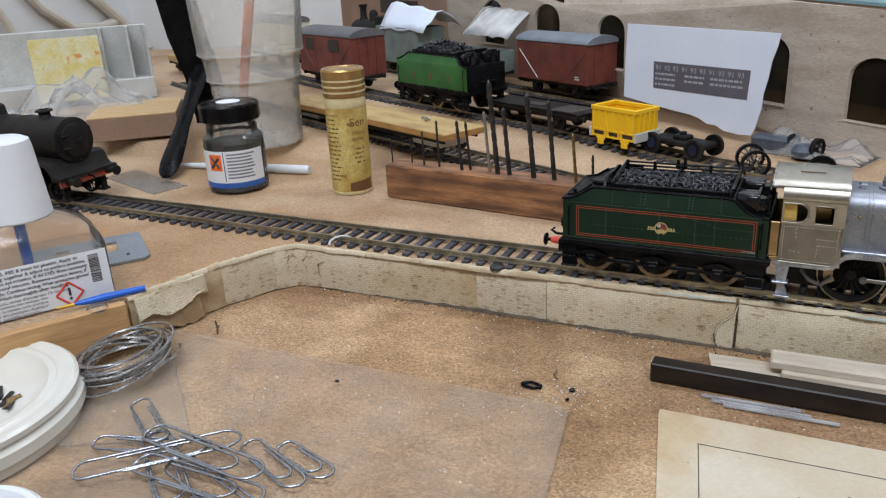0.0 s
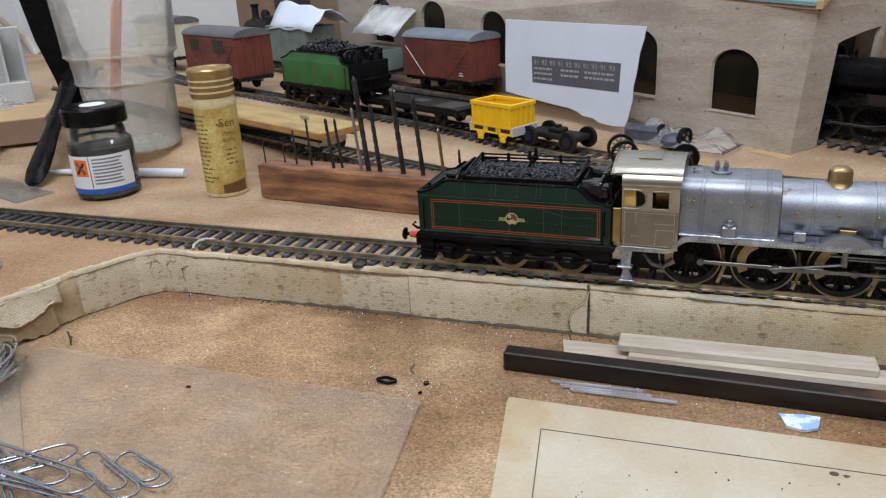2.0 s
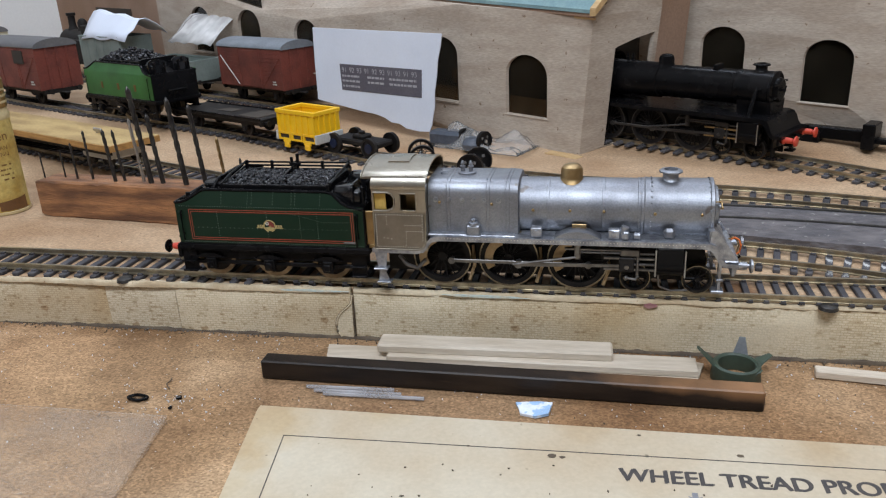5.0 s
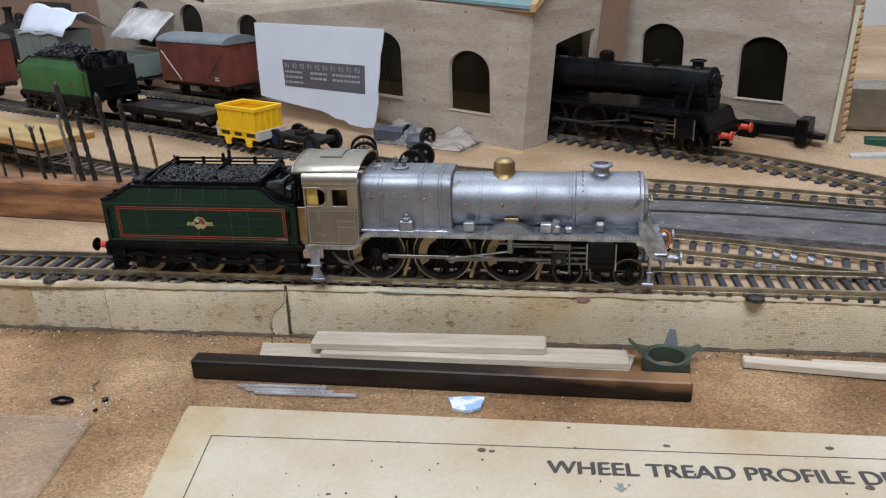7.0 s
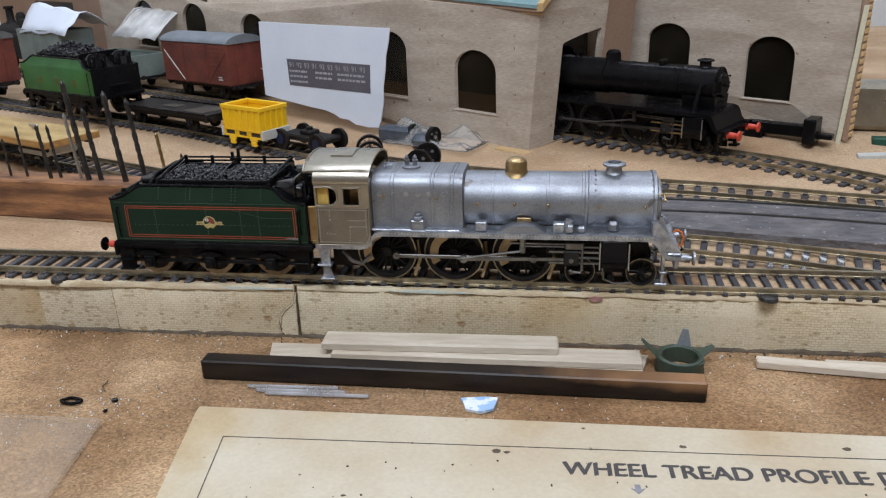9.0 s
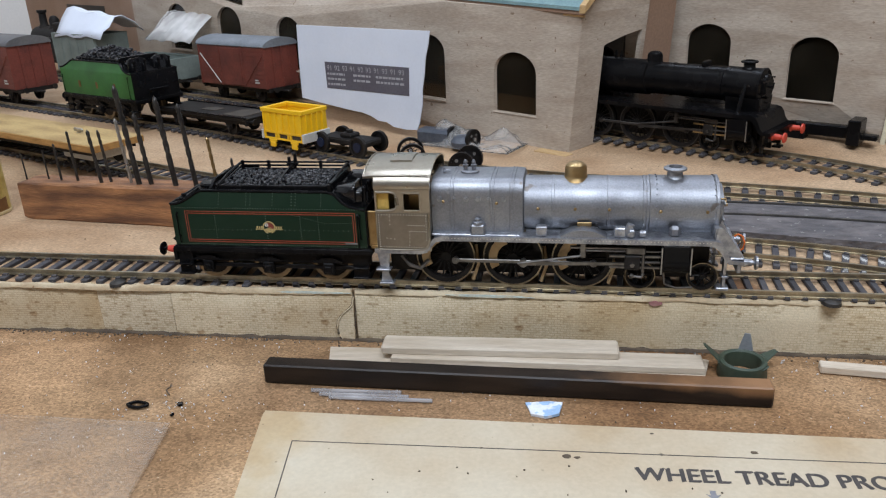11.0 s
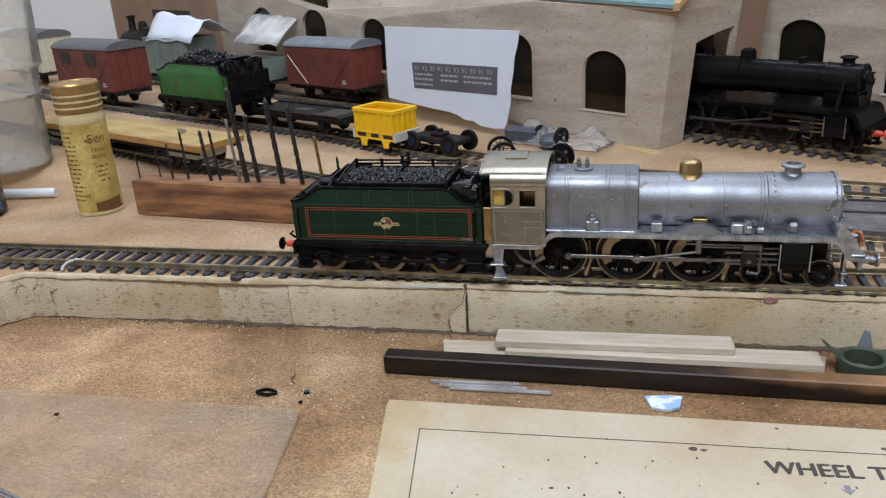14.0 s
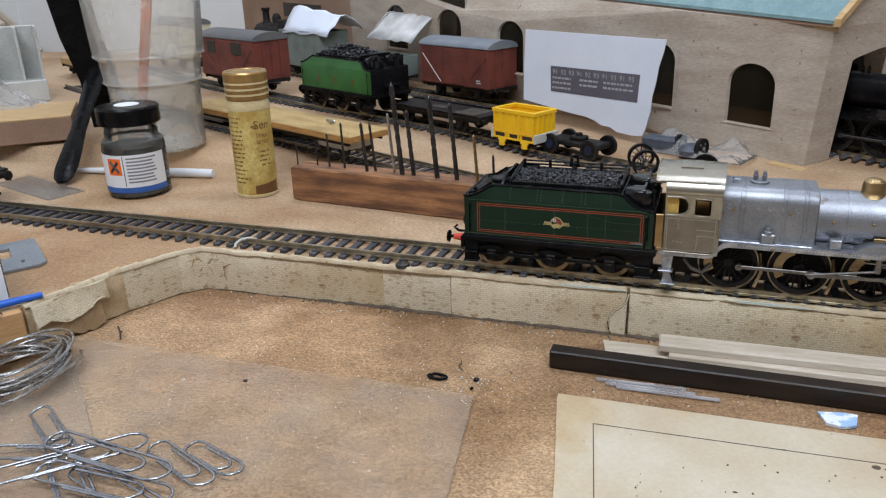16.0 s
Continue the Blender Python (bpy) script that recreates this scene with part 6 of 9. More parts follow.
        part("buffer_head", Shape().lathe([(0.0008, 0), (0.0008, 0.0014), (0.0025, 0.0018), (0.0024, 0.0025), (0.0008, 0.0028)], pose(0.1690 - short, s * 0.0118, 0.0118, 0, 90, 0), 18), k["buffer"], bf)
    part("buffer_beam", Shape().box((0.1640 - short, -0.0164, 0.0094), (0.1652 - short, 0.0164, 0.0128), 0.0002), k["beam"], E)
    part("draw_hook", Shape().tube([(0.1650 - short, 0, 0.0120), (0.1682 - short, 0, 0.0120), (0.1690 - short, 0, 0.0108), (0.1680 - short, 0, 0.0100)], 0.0005, 6), "black", E)
    if not firebox and not detailed and nose:
        part("top_feed", Shape().box((0.1175, -0.0040, BZ + BR - 0.0010), (0.1200, 0.0040, BZ + BR + 0.0022), 0.0006), k["boiler"], E)
        for s in (-1, 1):
            part("steam_pipe", Shape().tube([(0.1420, s * 0.0135, 0.0200), (0.1420, s * 0.0120, 0.0250), (0.1422, s * (BR - 0.001), BZ + 0.002)], 0.0011, 8), k["boiler"], E)
    if detailed:
        # fittings on the running plate
        for x, w, h in ((0.0962, 0.0040, 0.0036), (0.1238, 0.0040, 0.0036)):
            part("lubricator", Shape().box((x - w / 2, -0.0150, FZ), (x + w / 2, -0.0118, FZ + h), 0.0003).cyl((x, -0.0150, FZ + h * 0.6), (x, -0.0158, FZ + h * 0.6), 0.0008, 10), k["solder"], plate, "small cast lubricator box")
        part("sand_filler", Shape().box((0.0706, -0.0154, FZ - 0.0008), (0.0758, -0.0118, FZ + 0.0040), 0.0005).box((0.0702, -0.0157, FZ - 0.0004), (0.0762, -0.0118, FZ + 0.0002), 0.0002).lathe([(0.0020, 0), (0.0018, 0.0008), (0.0010, 0.0012), (0.0011, 0.0020), (0.0004, 0.0024)], pose(0.0732, -0.0137, FZ + 0.0040), 12), k["boiler"], plate)
        part("splasher", Shape().prism([(0.1015, FZ - 0.001), (0.1205, FZ - 0.001), (0.1185, FZ + 0.0008), (0.1150, FZ + 0.0024), (0.1110, FZ + 0.0030), (0.1070, FZ + 0.0024), (0.1035, FZ + 0.0008)], 0.0060, Matrix(((1, 0, 0, 0), (0, 0, 1, -0.0160), (0, 1, 0, 0), (0, 0, 0, 1)))), k["boiler"], plate)
        part("brass_plate", Shape().box((0.1088, -0.0112, FZ + 0.0026), (0.1140, -0.0104, FZ + 0.0042), 0.0002), "brass", E, "blank brass plate")
        part("ejector", Shape().cyl((0.1262, -0.0128, FZ - 0.0004), (0.1276, -0.0128, FZ + 0.0044), 0.0014, 10).box((0.1268, -0.0152, FZ + 0.0002), (0.1290, -0.0126, FZ + 0.0030), 0.0004).cyl((0.1275, -0.0156, FZ + 0.0014), (0.1275, -0.0126, FZ + 0.0014), 0.0010, 10).box((0.1302, -0.0146, FZ - 0.0002), (0.1332, -0.0122, FZ + 0.0024), 0.0006), k["solder"], plate)
        part("step_bracket", Shape().box((0.1408, -0.0132, FZ - 0.0004), (0.1448, -0.0104, FZ + 0.0038), 0.0010), k["smokebox"], plate)
        loop = ((0.1652, -0.0012, 0.0128), (0.1668, -0.0016, 0.0118), (0.1684, -0.0018, 0.0132), (0.1688, -0.0016, 0.0156), (0.1680, -0.0012, 0.0176), (0.1666, -0.0008, 0.0184), (0.1654, -0.0004, 0.0174))
        part("pickup_wire", Shape().tube([(x, y, z) for x, y, z in loop], 0.00036, 6), "copper", E, "orange pickup wire")
        part("pickup_wire", Shape().tube([(x - 0.0007, y + 0.0007, z - 0.0001) for x, y, z in loop], 0.00034, 6), "dullbrass", E, "brown pickup wire")
        for x in (0.0726, 0.0980, 0.1225):
            pk = Shape().tube([(x - 0.0010, -0.0080, 0.0150), (x, -0.0100, 0.0080), (x - 0.0020, -0.0110, 0.0020)], 0.0007, 6)
            part("brake_shoe", pk, "dullbrass", E, "bare brass brake gear")
        part("injector_pipe", Shape().tube([(0.0440, -0.0130, 0.0120), (0.0470, -0.0138, 0.0085), (0.0510, -0.0135, 0.0070), (0.0540, -0.0120, 0.0100)], 0.0008, 8), "rods", E)
        part("sand_pipe", Shape().tube([(0.1395, -0.0145, 0.0085), (0.1400, -0.0145, 0.0040), (0.1440, -0.0140, 0.0022), (0.1500, -0.0125, 0.0020)], 0.0004, 6), "rods", E)
    return E


BARE = dict(plate="solder", solder="solder", frame="matt", rods="rods", boiler="metal", smokebox="metal", knob="brass", dome="brass", cab="nickel", roof="nickel", tyre="tyre", weights=True, buffer="solder", beam="solder")
BLACK = dict(plate="black", solder="black", frame="black", rods="drill", boiler="black", smokebox="black", knob="black", dome="black", cab="black", roof="black", tyre="drill", weights=False, buffer="red", beam="black")
DUSTY = dict(plate="matt", solder="matt", frame="matt", rods="matt", boiler="matt", smokebox="matt", knob="matt", dome="matt", cab="matt", roof="matt", tyre="matt", weights=False, buffer="matt", beam="wornred")
TRACK_ANGLE = math.degrees(math.atan(-0.135))


def on_main(s):
    a = radians(TRACK_ANGLE)
    return pose(s * math.cos(a), 0.0155 + s * math.sin(a), R, 0, 0, TRACK_ANGLE)


STOP = -0.0220             # where the engine stands along the front track

build_engine(on_main(STOP), "unpainted bare-metal 4-6-0 model locomotive with brass fittings", BARE, nose=0.0026)
build_tender(on_main(STOP), "dark green lined model tender full of coal", "green")


def scaled(m, k):
    return m @ Matrix.Diagonal((k, k, k, 1))


SHED_TRACK = math.degrees(math.atan2(-0.0745, 0.0855))
e = Vector((0.1462, 0.2379, R)) + Vector((math.cos(radians(SHED_TRACK)), math.sin(radians(SHED_TRACK)), 0)) * -0.0834
build_engine(scaled(pose(e.x, e.y, e.z, 0, 0, SHED_TRACK), 1.17), "plain black model locomotive half inside the shed", BLACK, (0.0627, 0.0875, 0.1123), False, False, dome_x=0.0903, chimney_x=0.1403, BZ=0.0328, BR=0.0083, nose=0.0115, short=0.0062, wheel_r=0.0104, bogie_x=(0.1277, 0.1450))
build_engine(scaled(on_main(-0.560), 1.2), "dusty weathered black model locomotive with red buffer beam", DUSTY, firebox=False, detailed=False)
gt = build_tender(scaled(pose(-0.2264, 0.3556, R, 0, 0, -33), 1.25), "bright green model tender piled with coal", "apple", False, 8)
for x in (-0.0250, -0.0060, 0.0130):
    part("faded_letter", Shape().box((x - 0.0010, -0.0171, 0.0205), (x + 0.0010, -0.0167, 0.0245)), "brownprint", gt, "faded brown letter")

# ---- wagons ----
def running_gear(T, length, base, r=0.0058, face="wheel", tyre="matt"):
    for x in (-base / 2, base / 2):
        for s in (-1, 1):
            solid_wheel(T, x, s * 0.0095, r, "wheel", tyre, face)
            part("axle_guard", Shape().prism([(x - 0.0045, 0.0100), (x + 0.0045, 0.0100), (x + 0.0014, 0.0040), (x - 0.0014, 0.0040)], 0.0008, Matrix(((1, 0, 0, 0), (0, 0, 1, s * 0.0125 - 0.0004), (0, 1, 0, 0), (0, 0, 0, 1)))).box((x - 0.0014, s * 0.0132 - 0.0010, 0.0042), (x + 0.0014, s * 0.0132 + 0.0010, 0.0072), 0.0003), "matt", T)
    part("underframe", Shape().box((-length / 2, -0.0130, 0.0090), (length / 2, -0.0112, 0.0122)).box((-length / 2, 0.0112, 0.0090), (length / 2, 0.0130, 0.0122)).box((-length / 2, -0.0155, 0.0090), (-length / 2 + 0.0016, 0.0155, 0.0122)).box((length / 2 - 0.0016, -0.0155, 0.0090), (length / 2, 0.0155, 0.0122)), "matt", T)
    for x in (-1, 1):
        for s in (-1, 1):
            part("buffer", Shape().cyl((x * length / 2, s * 0.0115, 0.0112), (x * (length / 2 + 0.0040), s * 0.0115, 0.0112), 0.0010, 8).cyl((x * (length / 2 + 0.0040), s * 0.0115, 0.0112), (x * (length / 2 + 0.0048), s * 0.0115, 0.0112), 0.0022, 12), "matt", T)
        part("coupling", Shape().box((x * length / 2 - 0.001, -0.0020, 0.0085), (x * (length / 2 + 0.0070), 0.0020, 0.0095), 0.0002), "matt", T)


def van(at, label, body, roof, length=0.086, width=0.034, brake=False):
    T = thing("goods_van", at, label, "model wagon", "parked wagons")
    running_gear(T, length, length * 0.58)
    z0, z1, w = 0.0122, 0.0455, width / 2
    part("body", Shape().box((-length / 2, -w, z0), (length / 2, w, z1), 0.0003), body, T)
    def ring(x):
        pts = [(x, (w + 0.0010) * math.cos(radians(180 - 180 * i / 14)), z1 - 0.0003 + 0.0062 * math.sin(radians(180 * i / 14))) for i in range(15)]
        return pts + [(x, y * 0.97, z1 - 0.0009) for _, y, z in (pts[-1], pts[0])]
    part("roof", Shape().loft([ring(-length / 2 - 0.001), ring(length / 2 + 0.001)]), roof, T, "curved dull roof")
    n = 9
    for s in (-1, 1):
        for i in range(n):
            z = z0 + 0.0008 + i * (z1 - z0 - 0.0016) / n
            part("plank", Shape().box((-length / 2 + 0.0012, s * (w + 0.0001) - 0.0002, z), (length / 2 - 0.0012, s * (w + 0.0001) + 0.0002, z + (z1 - z0) / n - 0.0010)), body, T)
        for x in (-length / 2 + 0.001, -length * 0.17, length * 0.17, length / 2 - 0.001):
            part("upright_strap", Shape().box((x - 0.0008, s * w - 0.0007, z0), (x + 0.0008, s * w + 0.0007, z1 - 0.0006), 0.0001), body, T)
        for a, b in (((-length / 2 + 0.003, z1 - 0.008), (-length * 0.19, z0 + 0.002)), ((length / 2 - 0.003, z1 - 0.008), (length * 0.19, z0 + 0.002))):
            part("diagonal_strap", Shape().tube([(a[0], s * (w + 0.0004), a[1]), (b[0], s * (w + 0.0004), b[1])], 0.0005, 4), "palegrey" if (roof == "vanroof" and s < 0 and a[0] < 0) else body, T)
        part("door", Shape().box((-length * 0.15, s * w - 0.0008, z0 + 0.001), (length * 0.15, s * w + 0.0008, z1 - 0.0022), 0.0003), body, T)
        if brake:
            for x0, x1 in ((0.10, 0.28), (-0.34, -0.20)):
                # Solid panel with the open window's shade put into its colour.
                part("side_opening", Shape().box((length * x0, s * w - 0.0011, z0 + 0.0200), (length * x1, s * w + 0.0011, z1 - 0.0030), 0.0002), "dark", T, "dark painted panel for an open side window")
    for x in (-1, 1):
        for y in (-w * 0.5, 0, w * 0.5):
            part("end_post", Shape().box((x * length / 2 - 0.0008, y - 0.0008, z0), (x * length / 2 + 0.0008, y + 0.0008, z1 + 0.002), 0.0001), body, T)
    part("number_bar", Shape().box((length * 0.34, -w - 0.0009, z0 + 0.004), (length * 0.40, -w - 0.0006, z0 + 0.0052)).box((length * 0.34, -w - 0.0009, z0 + 0.006), (length * 0.39, -w - 0.0006, z0 + 0.0070)), "palegrey", T)
    return T


def open_wagon(at, label, body, length=0.080, width=0.034, height=0.0200, z0=0.0115, ribs=6, chassis=True, low="", category="model wagon"):
    T = thing("open_wagon", at, label, category, "parked wagons")
    w, t = width / 2, 0.0011
    if chassis:
        running_gear(T, length, length * 0.56)
    part("floor", Shape().box((-length / 2, -w, z0), (length / 2, w, z0 + 0.0012)), body, T)
    for s in (-1, 1):
        part("side", Shape().box((-length / 2, s * w - t / 2, z0), (length / 2, s * w + t / 2, z0 + height), 0.0002), body, T)
        part("top_rail", Shape().box((-length / 2, s * w - t, z0 + height - 0.0016), (length / 2, s * w + t, z0 + height), 0.0002), body, T)
        for i in range(ribs):
            x = -length / 2 + 0.001 + (length - 0.002) * i / (ribs - 1)
            part("rib", Shape().box((x - 0.0007, s * (w + t / 2) - 0.0006, z0), (x + 0.0007, s * (w + t / 2) + 0.0006, z0 + height - 0.001), 0.0001), body, T)
    for x in (-1, 1):
        part("end", Shape().box((x * length / 2 - t / 2, -w + 0.0006, z0), (x * length / 2 + t / 2, w - 0.0006, z0 + height), 0.0002), body, T)
    return T


van(scaled(pose(-0.1445, 0.4265, R, 0, 0, -36), 1.05), "red-brown goods van with a grey roof", "maroon", "vanroof", 0.086)
van(scaled(pose(-0.3870, 0.4660, R, 0, 0, -33), 1.17), "red-brown brake van with dark roof and side windows", "maroon", "vanroof_dark", 0.088, 0.034, True)
van(scaled(pose(-0.560, 0.640, R, 0, 0, -36), 1.2), "cream van with a grey roof", "cream", "vanroof_dark", 0.086)
open_wagon(pose(-0.250, 0.4975, R, 0, 0, -36), "empty grey open wagon", "wgrey")
open_wagon(pose(-0.3480, 0.5650, R, 0, 0, -36), "grey open wagon with folded paper on top", "wgrey", 0.084, 0.036, 0.0390)
# folded tissue on the wagon and a bag behind it
fold = Shape()
fold.loft([[(-0.046 + 0.013 * i, y, z + 0.0015 * math.sin(i * 1.9 + y * 90) - 0.0012 * i * (z > 0.006)) for y, z in ((-0.0200, -0.0030), (-0.0150, 0.0040), (-0.0080, 0.0150), (0.0, 0.0235), (0.0080, 0.0240), (0.0200, 0.0180), (0.0300, 0.0090))] for i in range(8)], closed=False)
fo = solo("folded_paper", fold, "white", "crumpled white folded paper lying on a wagon", "paper", pose(-0.3380, 0.5570, R + 0.0510, 0, 0, -36))
so = fo.modifiers.new("thick", "SOLIDIFY")
so.thickness = 0.0006
# small tank engine standing at the back
te = thing("tank_engine", scaled(pose(-0.4220, 0.6520, R, 0, 0, 144), 1.34), "small weathered black tank engine with tall chimney", "model locomotive")
running_gear(te, 0.070, 0.036, 0.0075)
part("boiler", Shape().lathe([(0.0105, -0.020), (0.0105, 0.036), (0.0090, 0.0375), (0.0010, 0.0380)], pose(0, 0, 0.0270, 0, 90, 0), 28), "matt", te)
part("chimney", Shape().lathe([(0.0050, 0), (0.0033, 0.003), (0.0030, 0.012), (0.0042, 0.0128), (0.0040, 0.0148)], pose(0.027, 0, 0.0365), 18), "matt", te)
part("dome", Shape().lathe([(0.0055, 0), (0.0042, 0.002), (0.0042, 0.0070), (0.0025, 0.0098), (0.0005, 0.0104)], pose(0.008, 0, 0.0365), 18), "matt", te)
part("side_tank", Shape().box((-0.020, -0.0165, 0.0122), (0.018, 0.0165, 0.0300), 0.0006), "matt", te)
part("cab", Shape().box((-0.036, -0.0165, 0.0122), (-0.020, 0.0165, 0.0430), 0.0008), "matt", te)
part("footplate", Shape().box((-0.038, -0.0165, 0.0110), (0.038, 0.0165, 0.0124)), "matt", te)

# yellow hopper wagon
yw = open_wagon(pose(-0.0690, 0.2362, R, 0, 0, -35) @ Matrix.Diagonal((0.82, 0.66, 0.86, 1)), "bright yellow plastic toy hopper wagon on pale chassis", "yellow", 0.044, 0.032, 0.0190, 0.0105, 0, False)
part("rim", Shape().box((-0.0236, -0.0180, 0.0268), (0.0236, -0.0146, 0.0300), 0.0004).box((-0.0236, 0.0146, 0.0268), (0.0236, 0.0180, 0.0300), 0.0004).box((-0.0236, -0.0146, 0.0268), (-0.0206, 0.0146, 0.0300), 0.0004).box((0.0206, -0.0146, 0.0268), (0.0236, 0.0146, 0.0300), 0.0004), "yellow", yw, "thick yellow top rim")
for s in (-1, 1):
    for i in range(7):
        x = -0.0212 + 0.00707 * i
        part("rib", Shape().box((x - 0.0009, s * 0.0168 - 0.0010, 0.0122), (x + 0.0009, s * 0.0168 + 0.0010, 0.0269), 0.0002), "yellow", yw)
    part("lower_side", Shape().box((-0.0222, s * 0.0164 - 0.0012, 0.0060), (0.0222, s * 0.0164 + 0.0012, 0.0074), 0.0002).box((-0.0222, s * 0.0164 - 0.0012, 0.0110), (0.0222, s * 0.0164 + 0.0012, 0.0124), 0.0002), "yellow", yw)
    for x in (-0.0216, -0.0085, -0.0058, 0.0058, 0.0085, 0.0216):
        part("post", Shape().box((x - 0.0009, s * 0.0164 - 0.0011, 0.0073), (x + 0.0009, s * 0.0164 + 0.0011, 0.0111), 0.0002), "yellow", yw)
    # Dark sheet behind the posts; the slots' shade is its colour.
    part("door_slot", Shape().box((-0.0218, s * 0.0156 - 0.0003, 0.0072), (0.0218, s * 0.0156 + 0.0003, 0.0112)), "dark", yw, "dark panel for the shaded slots behind the posts")
    for y in (-0.0110, -0.0037, 0.0037, 0.0110):
        part("rib", Shape().box((s * 0.0228 - 0.0010, y - 0.0009, 0.0122), (s * 0.0228 + 0.0010, y + 0.0009, 0.0269), 0.0002), "yellow", yw)
    part("end_plate", Shape().box((s * 0.0236 - 0.0010, -0.0185, 0.0058), (s * 0.0236 + 0.0010, 0.0185, 0.0128), 0.0003), "palegrey", yw, "pale grey chassis end")
    for x in (-0.0125, 0.0125):
        part("axle_guard", Shape().box((x - 0.0042, s * 0.0170 - 0.0010, 0.0040), (x + 0.0042, s * 0.0170 + 0.0010, 0.0062), 0.0004).box((x - 0.0030, s * 0.0172 - 0.0013, 0.0002), (x + 0.0030, s * 0.0172 + 0.0013, 0.0042), 0.0006), "yellow", yw)
        solid_wheel(yw, x, s * 0.0100, 0.0058, "wheel", "matt")
# bare black flat underframe
fl = thing("flat_wagon", pose(-0.1400, 0.2985, R, 0, 0, -34), "bare black underframe of a long wagon", "model wagon", "parked wagons")
running_gear(fl, 0.104, 0.060)
part("deck", Shape().box((-0.052, -0.0160, 0.0122), (0.052, 0.0160, 0.0140), 0.0003), "matt", fl)
part("deck_recess", Shape().box((0.022, -0.0110, 0.0139), (0.044, 0.0110, 0.0144), 0.0001).box((-0.010, -0.0050, 0.0139), (0.006, 0.0050, 0.0146), 0.0003), "dark", fl)
part("deck_rim", Shape().box((-0.052, -0.0165, 0.0138), (0.052, -0.0150, 0.0150), 0.0002).box((-0.052, 0.0150, 0.0138), (0.052, 0.0165, 0.0150), 0.0002), "black", fl)
# short underframe with blue-centred wheels
ch = thing("wagon_underframe", pose(-0.0300, 0.2125, R, 0, 0, -36), "short black wagon underframe with dark blue wheel centres", "model wagon", "parked wagons")
part("frame", Shape().box((-0.0205, -0.0075, 0.0060), (0.0205, 0.0075, 0.0098), 0.0010).box((-0.0050, -0.0045, 0.0095), (0.0050, 0.0045, 0.0125), 0.0008).cyl((0, 0, 0.0120), (0, 0, 0.0142), 0.0022, 12), "matt", ch)
for x in (-0.0160, 0.0160):
    part("axle", Shape().cyl((x, -0.0110, 0.0066), (x, 0.0110, 0.0066), 0.0010, 8), "matt", ch)
    for s in (-1, 1):
        w = solid_wheel(ch, x, s * 0.0098, 0.0066, "wheel", "matt")
        part("wheel_centre", Shape().cyl((x, s * 0.0098 + s * 0.0006, 0.0066), (x, s * 0.0098 + s * 0.0015, 0.0066), 0.0030, 14), "navy", w, "dark blue wheel centre")
# plywood-topped flat wagon
pw = thing("plywood_flat_wagon", pose(-0.2560, 0.2465, R, 0, 0, -32), "long flat wagon with a yellowed plywood deck", "model wagon", "parked wagons")
part("deck", Shape().box((-0.105, -0.0178, 0.0124), (0.1048, 0.0180, 0.0170), 0.0004), "ply", pw, "yellowed plywood deck")
part("deck_edge", Shape().box((-0.105, -0.0184, 0.0126), (0.1052, -0.0177, 0.0167), 0.0002).box((0.1047, -0.0177, 0.0126), (0.1054, 0.0180, 0.0167), 0.0002), "plyedge", pw, "orange-brown cut edge of the deck")
part("bolster", Shape().box((0.062, -0.0120, 0.0050), (0.094, 0.0120, 0.0120), 0.0010), "palegrey", pw, "pale cast bogie")
for x in (0.068, 0.088, -0.068, -0.088):
    for s in (-1, 1):
        solid_wheel(pw, x, s * 0.0095, 0.0056, "wheel", "matt")
part("side_girder", Shape().box((-0.100, -0.0150, 0.0096), (0.100, -0.0135, 0.0131)).box((-0.100, 0.0135, 0.0096), (0.100, 0.0150, 0.0131)), "matt", pw)
part("bolster", Shape().box((-0.094, -0.0120, 0.0050), (-0.062, 0.0120, 0.0120), 0.0010), "palegrey", pw)
part("wing_nut", Shape().cyl((0.061, 0.002, 0.0168), (0.061, 0.002, 0.0196), 0.0012, 10).box((0.056, 0.0013, 0.0180), (0.066, 0.0027, 0.0204), 0.0006), "steel", pw, "bright steel wing nut")

# loose wheelsets and bits
def wheelset(at, r, spokes, label):
    T = thing("wheelset", at, label, "wheelset", "loose wheelsets")
    part("axle", Shape().cyl((0, -0.0105, r), (0, 0.0105, r), 0.0012, 10), "steel", T)
    for s in (-1, 1):
        if spokes:
            spoked_wheel(T, 0, s * 0.0085, r, "wheel", "wheel", spokes, 0.0, s)
        else:
            wv = solid_wheel(T, 0, s * 0.0085, r, "wheel", "wheel")
            for i in range(4):
                a = math.pi / 4 + i * math.pi / 2
                part("hole", Shape().cyl((r * 0.52 * math.cos(a), s * 0.0085 - 0.0010, r + r * 0.52 * math.sin(a)), (r * 0.52 * math.cos(a), s * 0.0085 + 0.0010, r + r * 0.52 * math.sin(a)), r * 0.13, 10), "dulled", wv)
    return T


wheelset(pose(0.0105, 0.1850, H + 0.0001, 0, 0, 8), 0.0082, 12, "loose black spoked wheelset on the board")
wheelset(pose(0.0435, 0.1640, H + 0.0001, 0, 0, -16), 0.0078, 0, "loose black disc wheelset on the board")
wheelset(pose(0.0420, 0.2300, H + 0.0001, 0, 0, 50), 0.0066, 0, "loose black wheelset inside the clear bag")
lump = Shape().box((-0.016, -0.006, 0), (0.010, 0.006, 0.010), 0.002).lathe([(0.0075, 0), (0.0080, 0.004), (0.0050, 0.0075)], pose(0.019, -0.003, 0.0), 14)
solo("motor_frame", lump, "slateblue", "dark blue-grey gearbox casting wrapped in film", "model part", pose(0.0270, 0.2440, H, 0, 0, -30))


